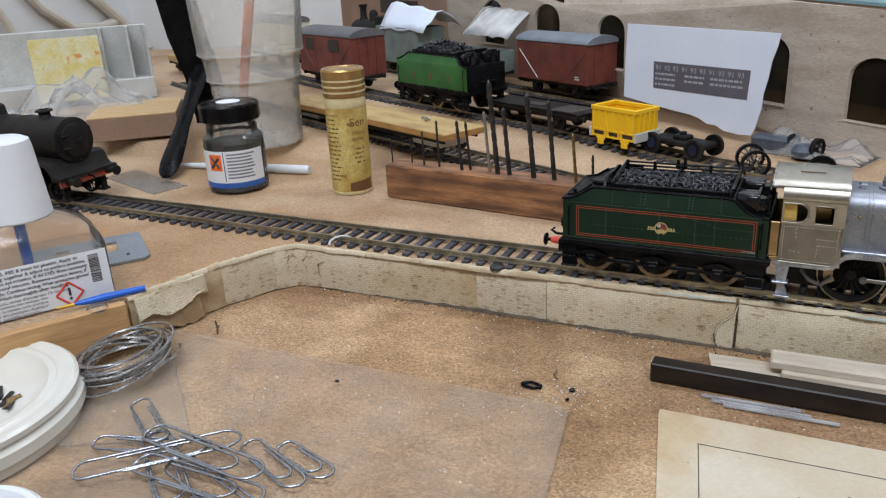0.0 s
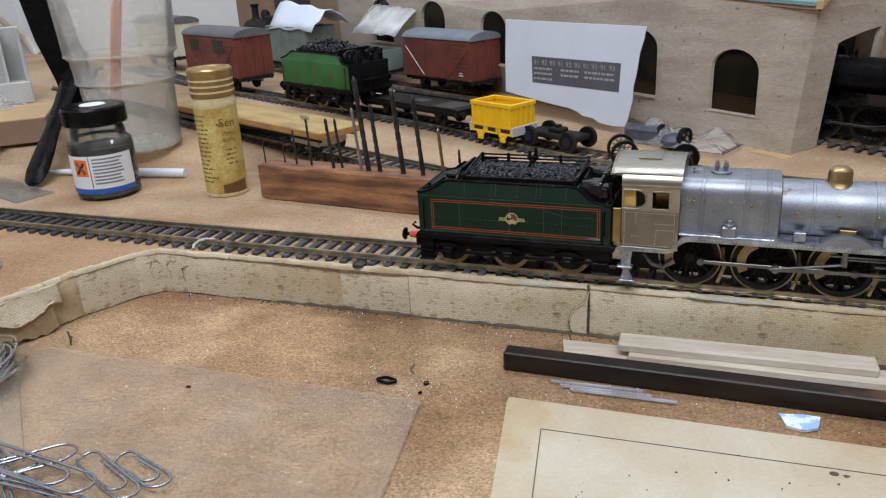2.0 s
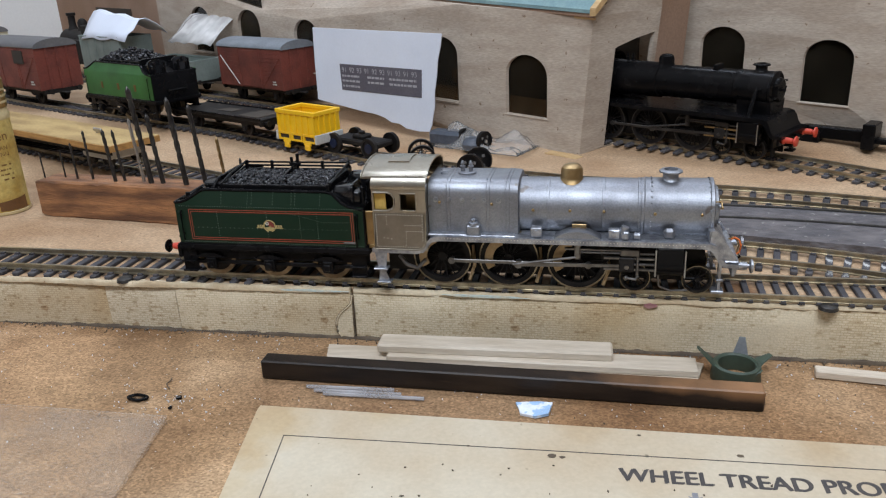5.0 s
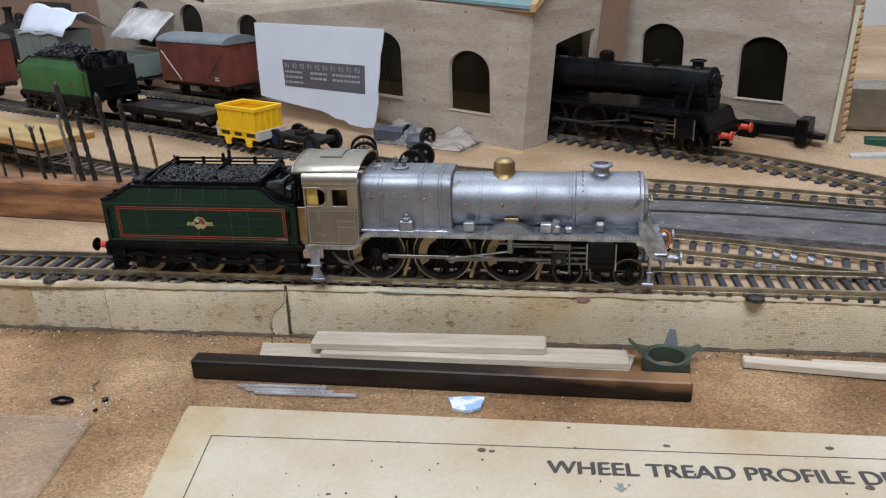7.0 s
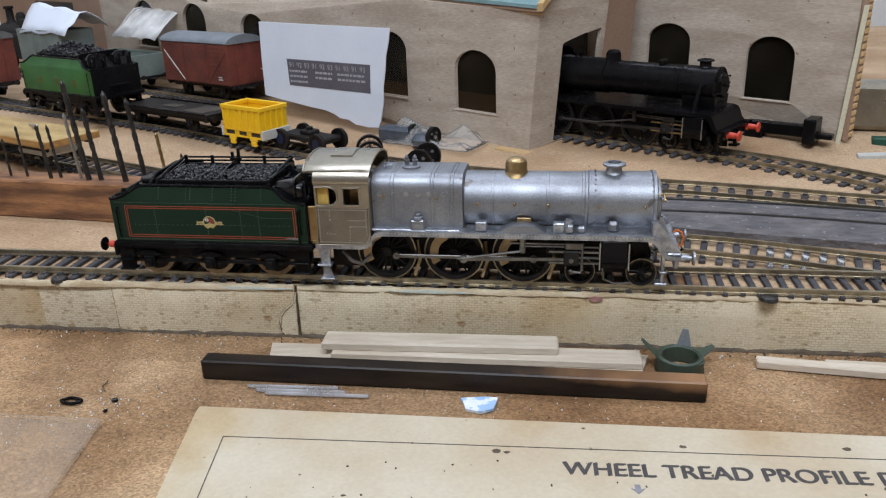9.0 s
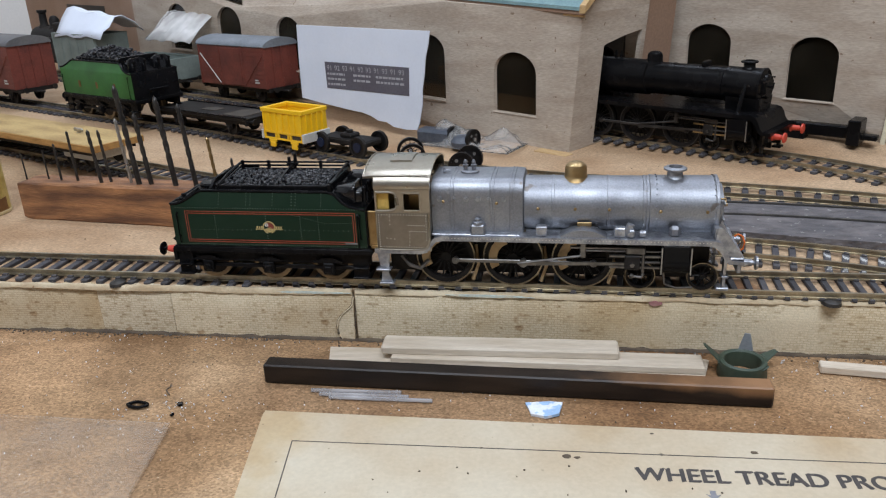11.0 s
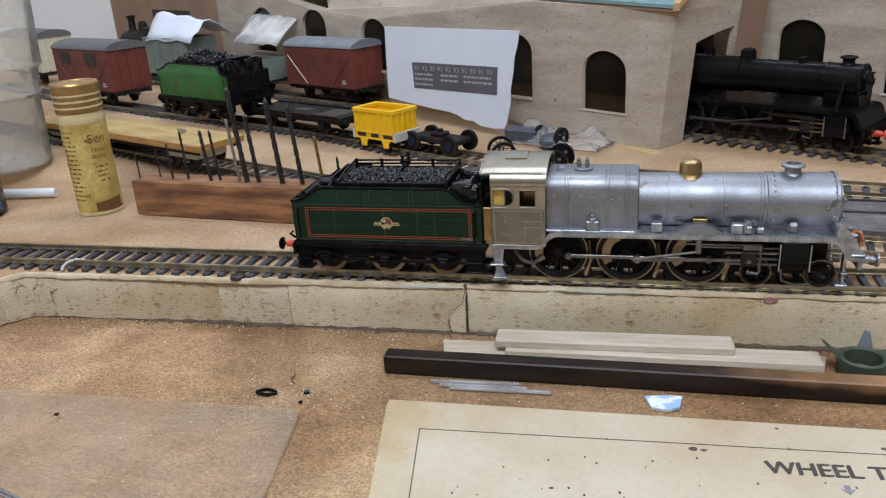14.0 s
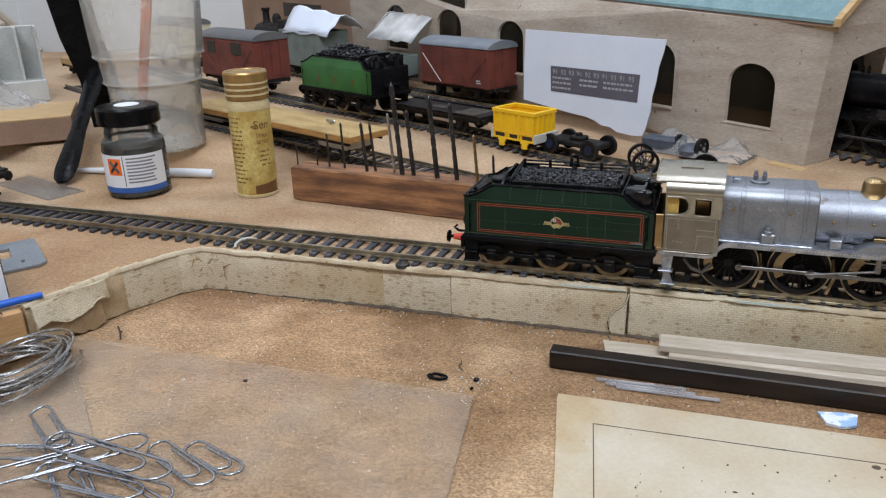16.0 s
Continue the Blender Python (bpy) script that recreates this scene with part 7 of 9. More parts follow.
def crumpled(name, size, height, at, material, label, category, seed, n=25, sag=0.0):
    """A crumpled film: a sheet of uneven height that comes down to the board round its rim."""
    rnd = random.Random(seed)
    ph = [rnd.uniform(0, 6) for _ in range(6)]
    vs, fs = [], []
    for j in range(n):
        for i in range(n):
            u, v = i / (n - 1), j / (n - 1)
            rim = min(1.0, 5 * min(u, v, 1 - u, 1 - v))
            z = height * rim * (0.45 + 0.28 * math.sin(ph[0] + u * 9 + 3 * v) + 0.22 * math.sin(ph[1] + v * 11 - 4 * u) + rnd.uniform(-0.05, 0.05) + 0.10 * math.sin(ph[2] + u * 27 - 9 * v) + 0.08 * math.sin(ph[3] + v * 31 + 7 * u))
            z *= 1 - sag * u
            vs.append(Vector(((u - 0.5) * size[0] + rnd.uniform(-1, 1) * size[0] * 0.006, (v - 0.5) * size[1] + rnd.uniform(-1, 1) * size[1] * 0.006, max(0.0006, z))))
    for j in range(n - 1):
        for i in range(n - 1):
            fs.append((j * n + i, j * n + i + 1, (j + 1) * n + i + 1, (j + 1) * n + i))
    ob = solo(name, Shape().add(vs, fs), material, label, category, at, sharp=180)
    sd = ob.modifiers.new("thick", "SOLIDIFY")
    sd.thickness = 0.00025
    return ob


crumpled("plastic_bag", (0.075, 0.034), 0.0150, pose(0.0460, 0.2390, H + 0.0002, 0, 0, -30), "film", "crumpled clear bag of wheels on the board", "plastic bag", 5)
wr = Shape().loft([[(-0.040 + 0.008 * i, y, z + 0.0012 * math.sin(i * 2.1 + y * 200)) for y, z in ((-0.018, 0.0020), (-0.006, 0.0110), (0.004, 0.0190), (0.013, 0.0260), (0.024, 0.0280))] for i in range(11)], closed=False)
wo = solo("plastic_wrapper", wr, "bagfilm", "flat milky plastic wrapper lying over a wagon", "wrapper", pose(-0.2330, 0.520, R + 0.0420, 0, 0, -38))
so = wo.modifiers.new("thick", "SOLIDIFY")
so.thickness = 0.0004

# torn white card with a dark printed label
CARD = Matrix.Translation((-0.0800, 0.3385, H)) @ pose(0, 0, 0, 0, 0, math.degrees(math.atan2(-0.0650, 0.1083)))
cardpoly = [(0.000, 0.0728), (-0.0012, 0.0450), (-0.0015, 0.0175), (0.020, 0.0145), (0.045, 0.0112), (0.058, 0.0100), (0.066, 0.0080), (0.072, 0.0050), (0.080, 0.0045), (0.086, 0.0015), (0.098, 0.0004), (0.107, 0.0010), (0.1095, 0.0060), (0.1110, 0.0130), (0.1128, 0.0200), (0.1132, 0.0300), (0.1158, 0.0420), (0.1170, 0.0520), (0.1200, 0.0620), (0.1215, 0.0705), (0.060, 0.0716)]
UP = Matrix(((1, 0, 0, 0), (0, 0, -1, 0), (0, 1, 0, 0), (0, 0, 0, 1)))
cardob = thing("white_card", CARD, "torn white card propped up with a dark label on it", "card")
part("sheet", Shape().prism(cardpoly, 0.0008, UP), "white", cardob)
lab = part("label", Shape().prism([(0.0250, 0.0464), (0.1030, 0.0452), (0.1018, 0.0252), (0.0256, 0.0268)], 0.0003, pose(0, -0.0008, 0) @ UP), "label", cardob, "dark printed label")
for i, w in enumerate(("91", "92", "93", "91", "92", "93", "91", "93", "91", "93")):
    s = lettering(w, 0.0052)
    x = 0.0270 + i * 0.0074
    part("number", Shape().add([pose(x, -0.00125, 0.0404 - (x - 0.0292) * 0.012, 90, 0, 0) @ Vector(v) for v in s.v], s.f), "faintprint", lab)
bars = Shape()
rnd = random.Random(91)
for z in (0.0372, 0.0335, 0.0296):
    for c0, c1 in ((0.0270, 0.0440), (0.0520, 0.0680), (0.0730, 0.0980)):
        x = c0
        while x < c1 and not (z < 0.030 and c0 > 0.05):
            w = rnd.uniform(0.0012, 0.0042)
            bars.box((x, -0.00125, z - x * 0.012), (min(c1, x + w), -0.0011, z + 0.0015 - x * 0.012))
            x += w + 0.0008
part("text_line", bars, "faintprint", lab)

# ---- bench clutter behind the front track ----
TIN = pose(-0.2147, 0.1180, H)
tin = thing("round_tin", TIN, "old round yellow tin with a ribbed gold screw cap", "tin")
part("body", Shape().lathe([(0.0114, 0), (0.0119, 0.0006), (0.0119, 0.0500), (0.0118, 0.0508)], seg=36), "tinlabel", tin, "worn yellow paper label")
part("base_band", Shape().lathe([(0.0121, 0.0004), (0.0122, 0.0018), (0.0120, 0.0020)], seg=36, close=False), "tincream", tin)
part("neck", Shape().lathe([(0.0119, 0.0508), (0.0123, 0.0530), (0.0118, 0.0545), (0.0116, 0.0570)], seg=36, close=False), "tincream", tin, "cream lacquered neck")
part("cap", Shape().lathe([(0.0116, 0.0565), (0.0122, 0.0570), (0.0122, 0.0590), (0.0117, 0.0596), (0.0122, 0.0602), (0.0122, 0.0622), (0.0117, 0.0628), (0.0122, 0.0634), (0.0122, 0.0655), (0.0118, 0.0660), (0.0123, 0.0666), (0.0124, 0.0712), (0.0118, 0.0722), (0.0100, 0.0722), (0.0096, 0.0716), (0.0010, 0.0716)], seg=40), "tingold", tin, "ribbed gold screw cap")
for z in (0.0596, 0.0628, 0.0660):
    part("cream_ring", Shape().lathe([(0.0112, z - 0.0007), (0.01235, z - 0.0005), (0.01235, z + 0.0005), (0.0112, z + 0.0007), (0.0112, z - 0.0007)], seg=36, close=False), "tincream", tin)
tb = Shape()
rnd = random.Random(12)
for r_, (z, a0, a1, h) in enumerate([(0.0270 - 0.0026 * i, -50 + 2 * (i % 2), -18, 0.0009) for i in range(4)] + [(0.0465 - 0.0025 * i, -138 + rnd.uniform(0, 5), -86 + rnd.uniform(-12, 0), 0.0008) for i in range(16)]):
    k = max(3, int((a1 - a0) / 3))
    for i in range(k):
        if (i * 3 + r_) % 5 == 3 or rnd.random() < 0.12:
            continue
        b0, b1 = radians(a0 + (a1 - a0) * i / k), radians(a0 + (a1 - a0) * (i + 0.85) / k)
        tb.add([(0.01196 * math.cos(b), 0.01196 * math.sin(b), zz) for b, zz in ((b0, z), (b1, z), (b1, z + h), (b0, z + h))], [(0, 1, 2, 3)])
part("label_print", tb, "brownprint", tin, "faded brown print")
for text, size, z, a0 in (("Sen", 0.0068, 0.0405, -58), ("STAN", 0.0030, 0.0355, -54), ("SENN", 0.0030, 0.0320, -54)):
    t_ = lettering(text, size)
    part("lettering", Shape().add([(0.01197 * math.cos(radians(a0) + v[0] / 0.01197), 0.01197 * math.sin(radians(a0) + v[0] / 0.01197), z + v[1]) for v in t_.v], t_.f), "brownprint", tin, "brown printed letters")
band = []
for i in range(9):
    a = radians(-70 + 9 * i)
    band.append([(0.01200 * math.cos(a), 0.01200 * math.sin(a), 0.0026), (0.01200 * math.cos(a), 0.01200 * math.sin(a), 0.0076 + 0.0002 * i)])
part("base_label", Shape().loft(band, closed=False), "brownprint", tin, "dark brown printed band")

BLOCK = pose(-0.1880, 0.1065, H, 0, 0, -13.4)
blk = thing("drill_block", BLOCK, "reddish wooden block with knots holding drill bits", "drill stand")
worn = Shape()
rnd = random.Random(17)
rings = []
for i in range(34):
    x = 0.132 * i / 33
    q = [rnd.uniform(0.0003, 0.0011) for _ in range(4)]
    e = 0.0006 if i in (0, 33) else 0.0
    rings.append([(x, e, q[0] + e), (x, q[0] + e, e), (x, 0.0160 - q[1] - e, e), (x, 0.0160 - e, q[1] + e), (x, 0.0160 - e, 0.0198 - q[2] - e), (x, 0.0160 - q[2] - e, 0.0198 - e), (x, q[3] + e, 0.0198 - e), (x, e, 0.0198 - q[3] - e)])
part("block", worn.loft(rings), "block", blk, sharp=30)
part("knot", Shape().lathe([(0.0026, 0), (0.0028, 0.0002), (0.0010, 0.0003)], pose(0.112, 0.0, 0.0120, 90, 0, 0) @ Matrix.Diagonal((1.4, 1, 1, 1)), 16), "knotwood", blk, "dark knot")


def drill_bit(x, y, z, top, r, material, label):
    s = Shape()
    rings = []
    h = top - z
    n = 64
    for i in range(n + 1):
        k = i / n
        flute = min(1.0, max(0.0, (k - 0.30) * 12))
        rad = r * (1.0 if k < 0.96 else max(0.12, (1 - k) / 0.04))
        a0 = k * h / r * 0.80
        ring = []
        for j in range(10):
            a = 2 * math.pi * j / 10
            q = rad * 0.86 * (1 - 0.34 * flute * max(0.0, math.cos(2 * (a - a0))) ** 1.5)
            ring.append((q * math.cos(a), q * math.sin(a), k * h - 0.003))
        rings.append(ring)
    return solo("drill_bit", s.loft(rings), material, label, "drill bit", pose(x, y, z, 0, -4.5 if r > 0.00085 else -1.5, 0), "drill bits in the block", sharp=50)


for x, y, top, r, m_ in ((-0.1858, 0.1135, 0.0570, 0.0005, "drill"), (-0.1730, 0.1115, 0.0585, 0.0005, "drill"), (-0.1646, 0.1083, 0.0629, 0.0007, "drill"), (-0.1550, 0.1062, 0.0696, 0.0008, "drill"), (-0.1403, 0.1010, 0.0708, 0.0011, "drill"), (-0.1357, 0.1020, 0.0705, 0.0009, "drill"), (-0.1241, 0.0992, 0.0764, 0.0010, "steel"), (-0.1191, 0.0965, 0.0930, 0.0016, "drill"), (-0.1125, 0.0955, 0.0791, 0.0014, "drill"), (-0.0987, 0.0915, 0.0877, 0.0016, "drill"), (-0.0876, 0.0890, 0.0843, 0.0014, "drill"), (-0.0762, 0.0865, 0.0683, 0.0010, "brass"), (-0.0680, 0.0880, 0.0575, 0.0008, "drill")):
    drill_bit(x, y, 0.0405, top, r, m_, {"drill": "blackened twist drill bit standing in the block", "steel": "bright steel twist drill bit in the block", "brass": "gold-coated twist drill bit in the block"}[m_])

# jar of brush cleaner
JAR = pose(-0.2890, 0.1120, H)
jar = thing("glass_jar", JAR, "small glass jar of grey liquid with a black lid", "jar")
prof = [(0.0165, 0.0006), (0.0180, 0.0020), (0.0182, 0.0280), (0.0176, 0.0330), (0.0150, 0.0355), (0.0152, 0.0385), (0.0146, 0.0400), (0.0148, 0.0440)]
part("glass", Shape().lathe([(0.0010, 0.0003)] + prof, seg=40, close=False), "glass", jar, "clear glass body")
part("liquid", Shape().lathe([(0.0150, 0.0012), (0.0170, 0.0030), (0.0172, 0.0270), (0.0166, 0.0300)], seg=36), "sludge", jar, "murky grey liquid")
part("lid", Shape().lathe([(0.0172, 0.0430), (0.0178, 0.0436), (0.0178, 0.0520), (0.0170, 0.0532), (0.0010, 0.0534)], seg=44), "black", jar, "black screw lid")
part("lid_sticker", Shape().lathe([(0.0072, 0.0535), (0.0070, 0.0537)], seg=24), "labelwhite", jar, "round white sticker")


def wrap(r, a0, a1, z0, z1, n=20):
    """A thin curved patch on a round body."""
    vs = []
    for i in range(n + 1):
        a = radians(a0 + (a1 - a0) * i / n)
        vs += [(r * math.cos(a), r * math.sin(a), z0), (r * math.cos(a), r * math.sin(a), z1)]
    return Shape().add(vs, [(2 * i, 2 * i + 2, 2 * i + 3, 2 * i + 1) for i in range(n)])


part("label", wrap(0.01835, -165, 0, 0.0045, 0.0270, 36), "labelwhite", jar, "white paper label")
part("blue_band", wrap(0.01842, -165, 0, 0.0045, 0.0078, 36), "blueprint", jar, "blue band on the label")
part("hazard_square", wrap(0.01845, -112, -84, 0.0152, 0.0250, 6), "orangeprint", jar, "orange hazard square")
xs = Shape()
for s in (-1, 1):
    a = [(0.01852 * math.cos(radians(-98 + s * k)), 0.01852 * math.sin(radians(-98 + s * k)), 0.0201 + z) for k, z in ((-8, -0.0030), (8, 0.0030))]
    xs.tube(a, 0.0009, 4)
part("hazard_cross", xs, "ink", jar)
tl = Shape()
for i in range(8):
    w = wrap(0.01848, -74, -20 - (i * 7) % 9, 0.0245 - i * 0.0020, 0.0254 - i * 0.0020, 10)
    tl.add(w.v, w.f)
part("label_print", tl, "greyprint", jar, "lines of small grey print")
part("divider", wrap(0.01846, -80.5, -79, 0.0085, 0.0265, 2), "ink", jar)

# brush lying behind the jar
br = thing("paint_brush", pose(-0.3710, 0.1400, H + 0.0030, 0, 90, 0) @ pose(0, 0, 0), "white handled paint brush lying on the board", "brush")
br.matrix_basis = Matrix.Translation((-0.3600, 0.1455, H + 0.0031)) @ pose(0, 0, 0, 0, 90, 0)
part("handle", Shape().lathe([(0.0006, 0.000), (0.0016, 0.010), (0.0024, 0.030), (0.0030, 0.060), (0.0030, 0.1000), (0.0026, 0.1020)], seg=16), "capwhite", br, "white plastic handle")
part("bristles", Shape().lathe([(0.0001, -0.012), (0.0008, -0.006), (0.0008, 0.001)], seg=10), "drill", br, "dark bristle tip")

# stepped plastic tumbler with a pencil
TUM = pose(-0.3430, 0.2270, H)
tum = thing("plastic_tumbler", TUM, "cloudy stepped plastic tumbler half full of water", "tumbler")
tp = [(0.0300, 0.0010), (0.0312, 0.0025), (0.0325, 0.0480), (0.0345, 0.0500), (0.0340, 0.0520), (0.0355, 0.0660), (0.0385, 0.0690), (0.0405, 0.1080), (0.0425, 0.1300)]
part("outer_wall", Shape().lathe([(0.001, 0.0006)] + tp + [(0.0415, 0.1300), (0.0395, 0.1080), (0.0372, 0.0700), (0.0345, 0.0660), (0.0330, 0.0500), (0.0314, 0.0480), (0.0300, 0.0030)], seg=56, close=False), "cloud", tum, "cloudy ribbed plastic wall")
part("water", Shape().lathe([(0.0298, 0.0032), (0.0310, 0.0400), (0.0312, 0.0460)], seg=48), "water", tum, "murky water")
part("rib", Shape().lathe([(0.0348, 0.0500), (0.0352, 0.0508), (0.0348, 0.0516), (0.0340, 0.0508), (0.0348, 0.0500)], seg=56, close=False), "cloud", tum)
part("rib", Shape().lathe([(0.0384, 0.0684), (0.0392, 0.0694), (0.0386, 0.0702), (0.0380, 0.0694), (0.0384, 0.0684)], seg=56, close=False), "cloud", tum)
solo("pencil", Shape().cyl((0, 0, 0), (0.026, 0.006, 0.125), 0.0036, 6), "amber", "orange wooden pencil standing in the tumbler", "pencil", pose(-0.3560, 0.2170, H + 0.005))

# black spatula and the tall black arm behind it
arm = Shape().loft([[(x + dx, dy, z) for dx, dy in ((-w, -0.006), (w, -0.006), (w, 0.006), (-w, 0.006))] for x, w, z in ((0.012, 0.0150, 0.0), (0.008, 0.0150, 0.040), (0.0, 0.0160, 0.075), (-0.010, 0.0165, 0.150), (-0.018, 0.0170, 0.220))])
solo("lamp_stand", arm, "black", "tall tapering black plastic stand behind the tumbler", "stand", pose(-0.4480, 0.2950, H, 0, 0, 35))
spat = Shape()
SB, ST_ = Vector((-0.3472, 0.1168, H + 0.003)), Vector((-0.3930, 0.2450, 0.0860))
rings = []
for k, w, t in ((0.0, 0.0030, 0.0010), (0.03, 0.0058, 0.0020), (0.10, 0.0072, 0.0028), (0.22, 0.0066, 0.0030), (0.36, 0.0052, 0.0032), (0.55, 0.0055, 0.0035), (0.80, 0.0068, 0.0038), (1.0, 0.0072, 0.0038)):
    p = SB.lerp(ST_, k)
    rings.append([p + Vector((w * math.cos(a) * 0.88, w * math.cos(a) * 0.47, t * math.sin(a))) for a in (radians(30 * i) for i in range(12))])
solo("spatula", spat.loft(rings), "black", "black rubber spatula leaning on the tall stand", "spatula")

# zinc plate with slots
bm = bmesh.new()
loops = [[(-0.0215, -0.0265), (0.0185, -0.0265), (0.0215, -0.0235), (0.0215, 0.0235), (0.0185, 0.0265), (-0.0215, 0.0265)], [(-0.012, -0.014), (0.002, -0.014), (0.004, -0.011), (0.002, -0.008), (-0.012, -0.008)], [(-0.012, 0.008), (0.002, 0.008), (0.004, 0.011), (0.002, 0.014), (-0.012, 0.014)], [(0.010, -0.018), (0.014, -0.018), (0.014, -0.0165), (0.010, -0.0165)], [(0.010, 0.0165), (0.014, 0.0165), (0.014, 0.018), (0.010, 0.018)]]
edges = []
for loop in loops:
    vs = [bm.verts.new((x, y, 0)) for x, y in loop]
    edges += [bm.edges.new((vs[i], vs[(i + 1) % len(vs)])) for i in range(len(vs))]
bmesh.ops.triangle_fill(bm, edges=edges, use_beauty=True)
ext = bmesh.ops.extrude_face_region(bm, geom=bm.faces[:])
bmesh.ops.translate(bm, verts=[v for v in ext["geom"] if isinstance(v, bmesh.types.BMVert)], vec=(0, 0, 0.0012))
bmesh.ops.recalc_face_normals(bm, faces=bm.faces)
me = bpy.data.meshes.new("metal_plate")
bm.to_mesh(me)
bm.free()
me.materials.append(M["zinc"])
mp_ = new("metal_plate", me)
mp_.matrix_basis = pose(-0.2985, -0.0095, H + 0.0003, 0, 0, -44)
tagged(mp_, "slotted grey zinc plate lying on the board", "metal plate")

# square bottle of cement
BOT = pose(-0.2830, -0.0571, H, 0, 0, 52)
bot = thing("cement_bottle", BOT, "square clear bottle of plastic cement with a white cap", "bottle")


def rsq(w, d, r, z, n=5):
    pts = []
    for cx, cy, a0 in ((w - r, d - r, 0), (-w + r, d - r, 90), (-w + r, -d + r, 180), (w - r, -d + r, 270)):
        for i in range(n):
            a = radians(a0 + 90 * i / (n - 1))
            pts.append((cx + r * math.cos(a), cy + r * math.sin(a), z))
    return pts


part("body", Shape().loft([rsq(0.0275, 0.0165, 0.004, 0.0004), rsq(0.0290, 0.0180, 0.004, 0.0020), rsq(0.0290, 0.0180, 0.004, 0.0230), rsq(0.0285, 0.0175, 0.005, 0.0260), rsq(0.0240, 0.0150, 0.007, 0.0330), rsq(0.0140, 0.0120, 0.0110, 0.0380), rsq(0.0110, 0.0108, 0.0105, 0.0400)]), "bottle", bot, "clear square body")
part("liquid", Shape().loft([rsq(0.0270, 0.0160, 0.004, 0.0015), rsq(0.0278, 0.0168, 0.004, 0.0200)]), "water", bot, "clear liquid")
part("brush_stem", Shape().cyl((0, 0, 0.0060), (0, 0, 0.0400), 0.0022, 10), "blueplastic", bot, "blue brush stem")
part("cap", Shape().lathe([(0.0135, 0.0375), (0.0140, 0.0382), (0.0118, 0.0660), (0.0112, 0.0690), (0.0090, 0.0702), (0.0010, 0.0704)], seg=44), "capwhite", bot, "tall white tapered cap")
lb = part("label", Shape().box((-0.0285, -0.0183, 0.0012), (0.0278, -0.0181, 0.0222)), "labelwhite", bot, "white printed label")
lines = ["Styrene, plastic card, ABS & most kit plastics. Apply to", "both surfaces, bring together & adjust to perfect position.", "Safety: Causes serious eye irritation. IF IN EYES: Rinse cautiously", "with water for several minutes. Remove contact lenses, if", "present & easy to do. Continue rinsing. Wear protective gloves/", "eye protection. Wash thoroughly after handling."]
for i, text in enumerate(lines):
    s = lettering(text, 0.0020)
    sq = min(1.0, 0.0470 / max(v[0] for v in s.v))
    part("text_line", Shape().add([pose(-0.0275 + o, -0.01845 - o, 0.0201 - i * 0.00205, 90, 0, 0) @ Vector((v[0] * sq, v[1], v[2])) for o in (0.0, 0.00007) for v in s.v], list(s.f) + [tuple(i_ + len(s.v) for i_ in f) for f in s.f]), "ink", lb)
more = ["FR  Colle liquide fluide, temps d'ajustement 10-15s sans", "bouchage. Odeur minimale, non toxique, non", "inflammable. Colle : le styrène, carte plastique,", "l'ABS et la plupart des plastiques. Appliquer", "sur les 2 surfaces, assembler et ajuster"]
for i, text in enumerate(more):
    t_ = lettering(text, 0.0017)
    sq = min(1.0, (0.0420 if i == 0 else 0.0300) / max(v[0] for v in t_.v))
    part("text_line", Shape().add([pose(-0.0275, -0.01845, 0.0078 - i * 0.00165, 90, 0, 0) @ Vector((v[0] * sq, v[1], v[2])) for v in t_.v], t_.f), "ink", lb)
hz = Shape()
c = (0.0110, 0.0060)
for k in range(4):
    a0, a1 = radians(90 * k), radians(90 * k + 90)
    hz.tube([(c[0] + 0.0052 * math.cos(a0), -0.0184, c[1] + 0.0052 * math.sin(a0)), (c[0] + 0.0052 * math.cos(a1), -0.0184, c[1] + 0.0052 * math.sin(a1))], 0.00045, 4)
part("hazard_diamond", hz, "redprint", lb, "red hazard diamond")
part("hazard_mark", Shape().box((c[0] - 0.0005, -0.0185, c[1] - 0.0008), (c[0] + 0.0005, -0.0183, c[1] + 0.0026)).ball((c[0], -0.0184, c[1] - 0.0020), 0.0006, 8), "ink", lb)
bc = Shape()
rnd = random.Random(9)
z = 0.0085
while z < 0.0205:
    h = rnd.choice((0.0002, 0.0003, 0.0005))
    bc.box((0.0205, -0.0184, z), (0.0245, -0.01832, z + h))
    z += h + rnd.choice((0.0002, 0.0003))
part("barcode", bc, "ink", lb, "black barcode bars")
# blue applicator lying against the board edge
bp = thing("applicator", Matrix.Translation((-0.2618, -0.0671, H + 0.0028)) @ pose(0, 0, 0, 0, 0, 48.5), "thin blue plastic applicator with an orange tip", "applicator")
part("handle", Shape().lathe([(0.0006, 0.006), (0.0013, 0.010), (0.0017, 0.018), (0.0013, 0.034)], pose(0, 0, 0, 0, 90, 0), 12), "blueplastic", bp, "blue handle")
part("tip", Shape().lathe([(0.0003, -0.001), (0.0006, 0.006)], pose(0, 0, 0, 0, 90, 0), 8), "yellow", bp, "orange tip")
solo("glue_blob", Shape().lathe([(0.0038, 0), (0.0042, 0.0008), (0.0030, 0.0020), (0.0008, 0.0024)], seg=18), "bottle", "small clear drop on the board edge", "glue drop", pose(-0.2490, -0.0600, H + 0.0001))
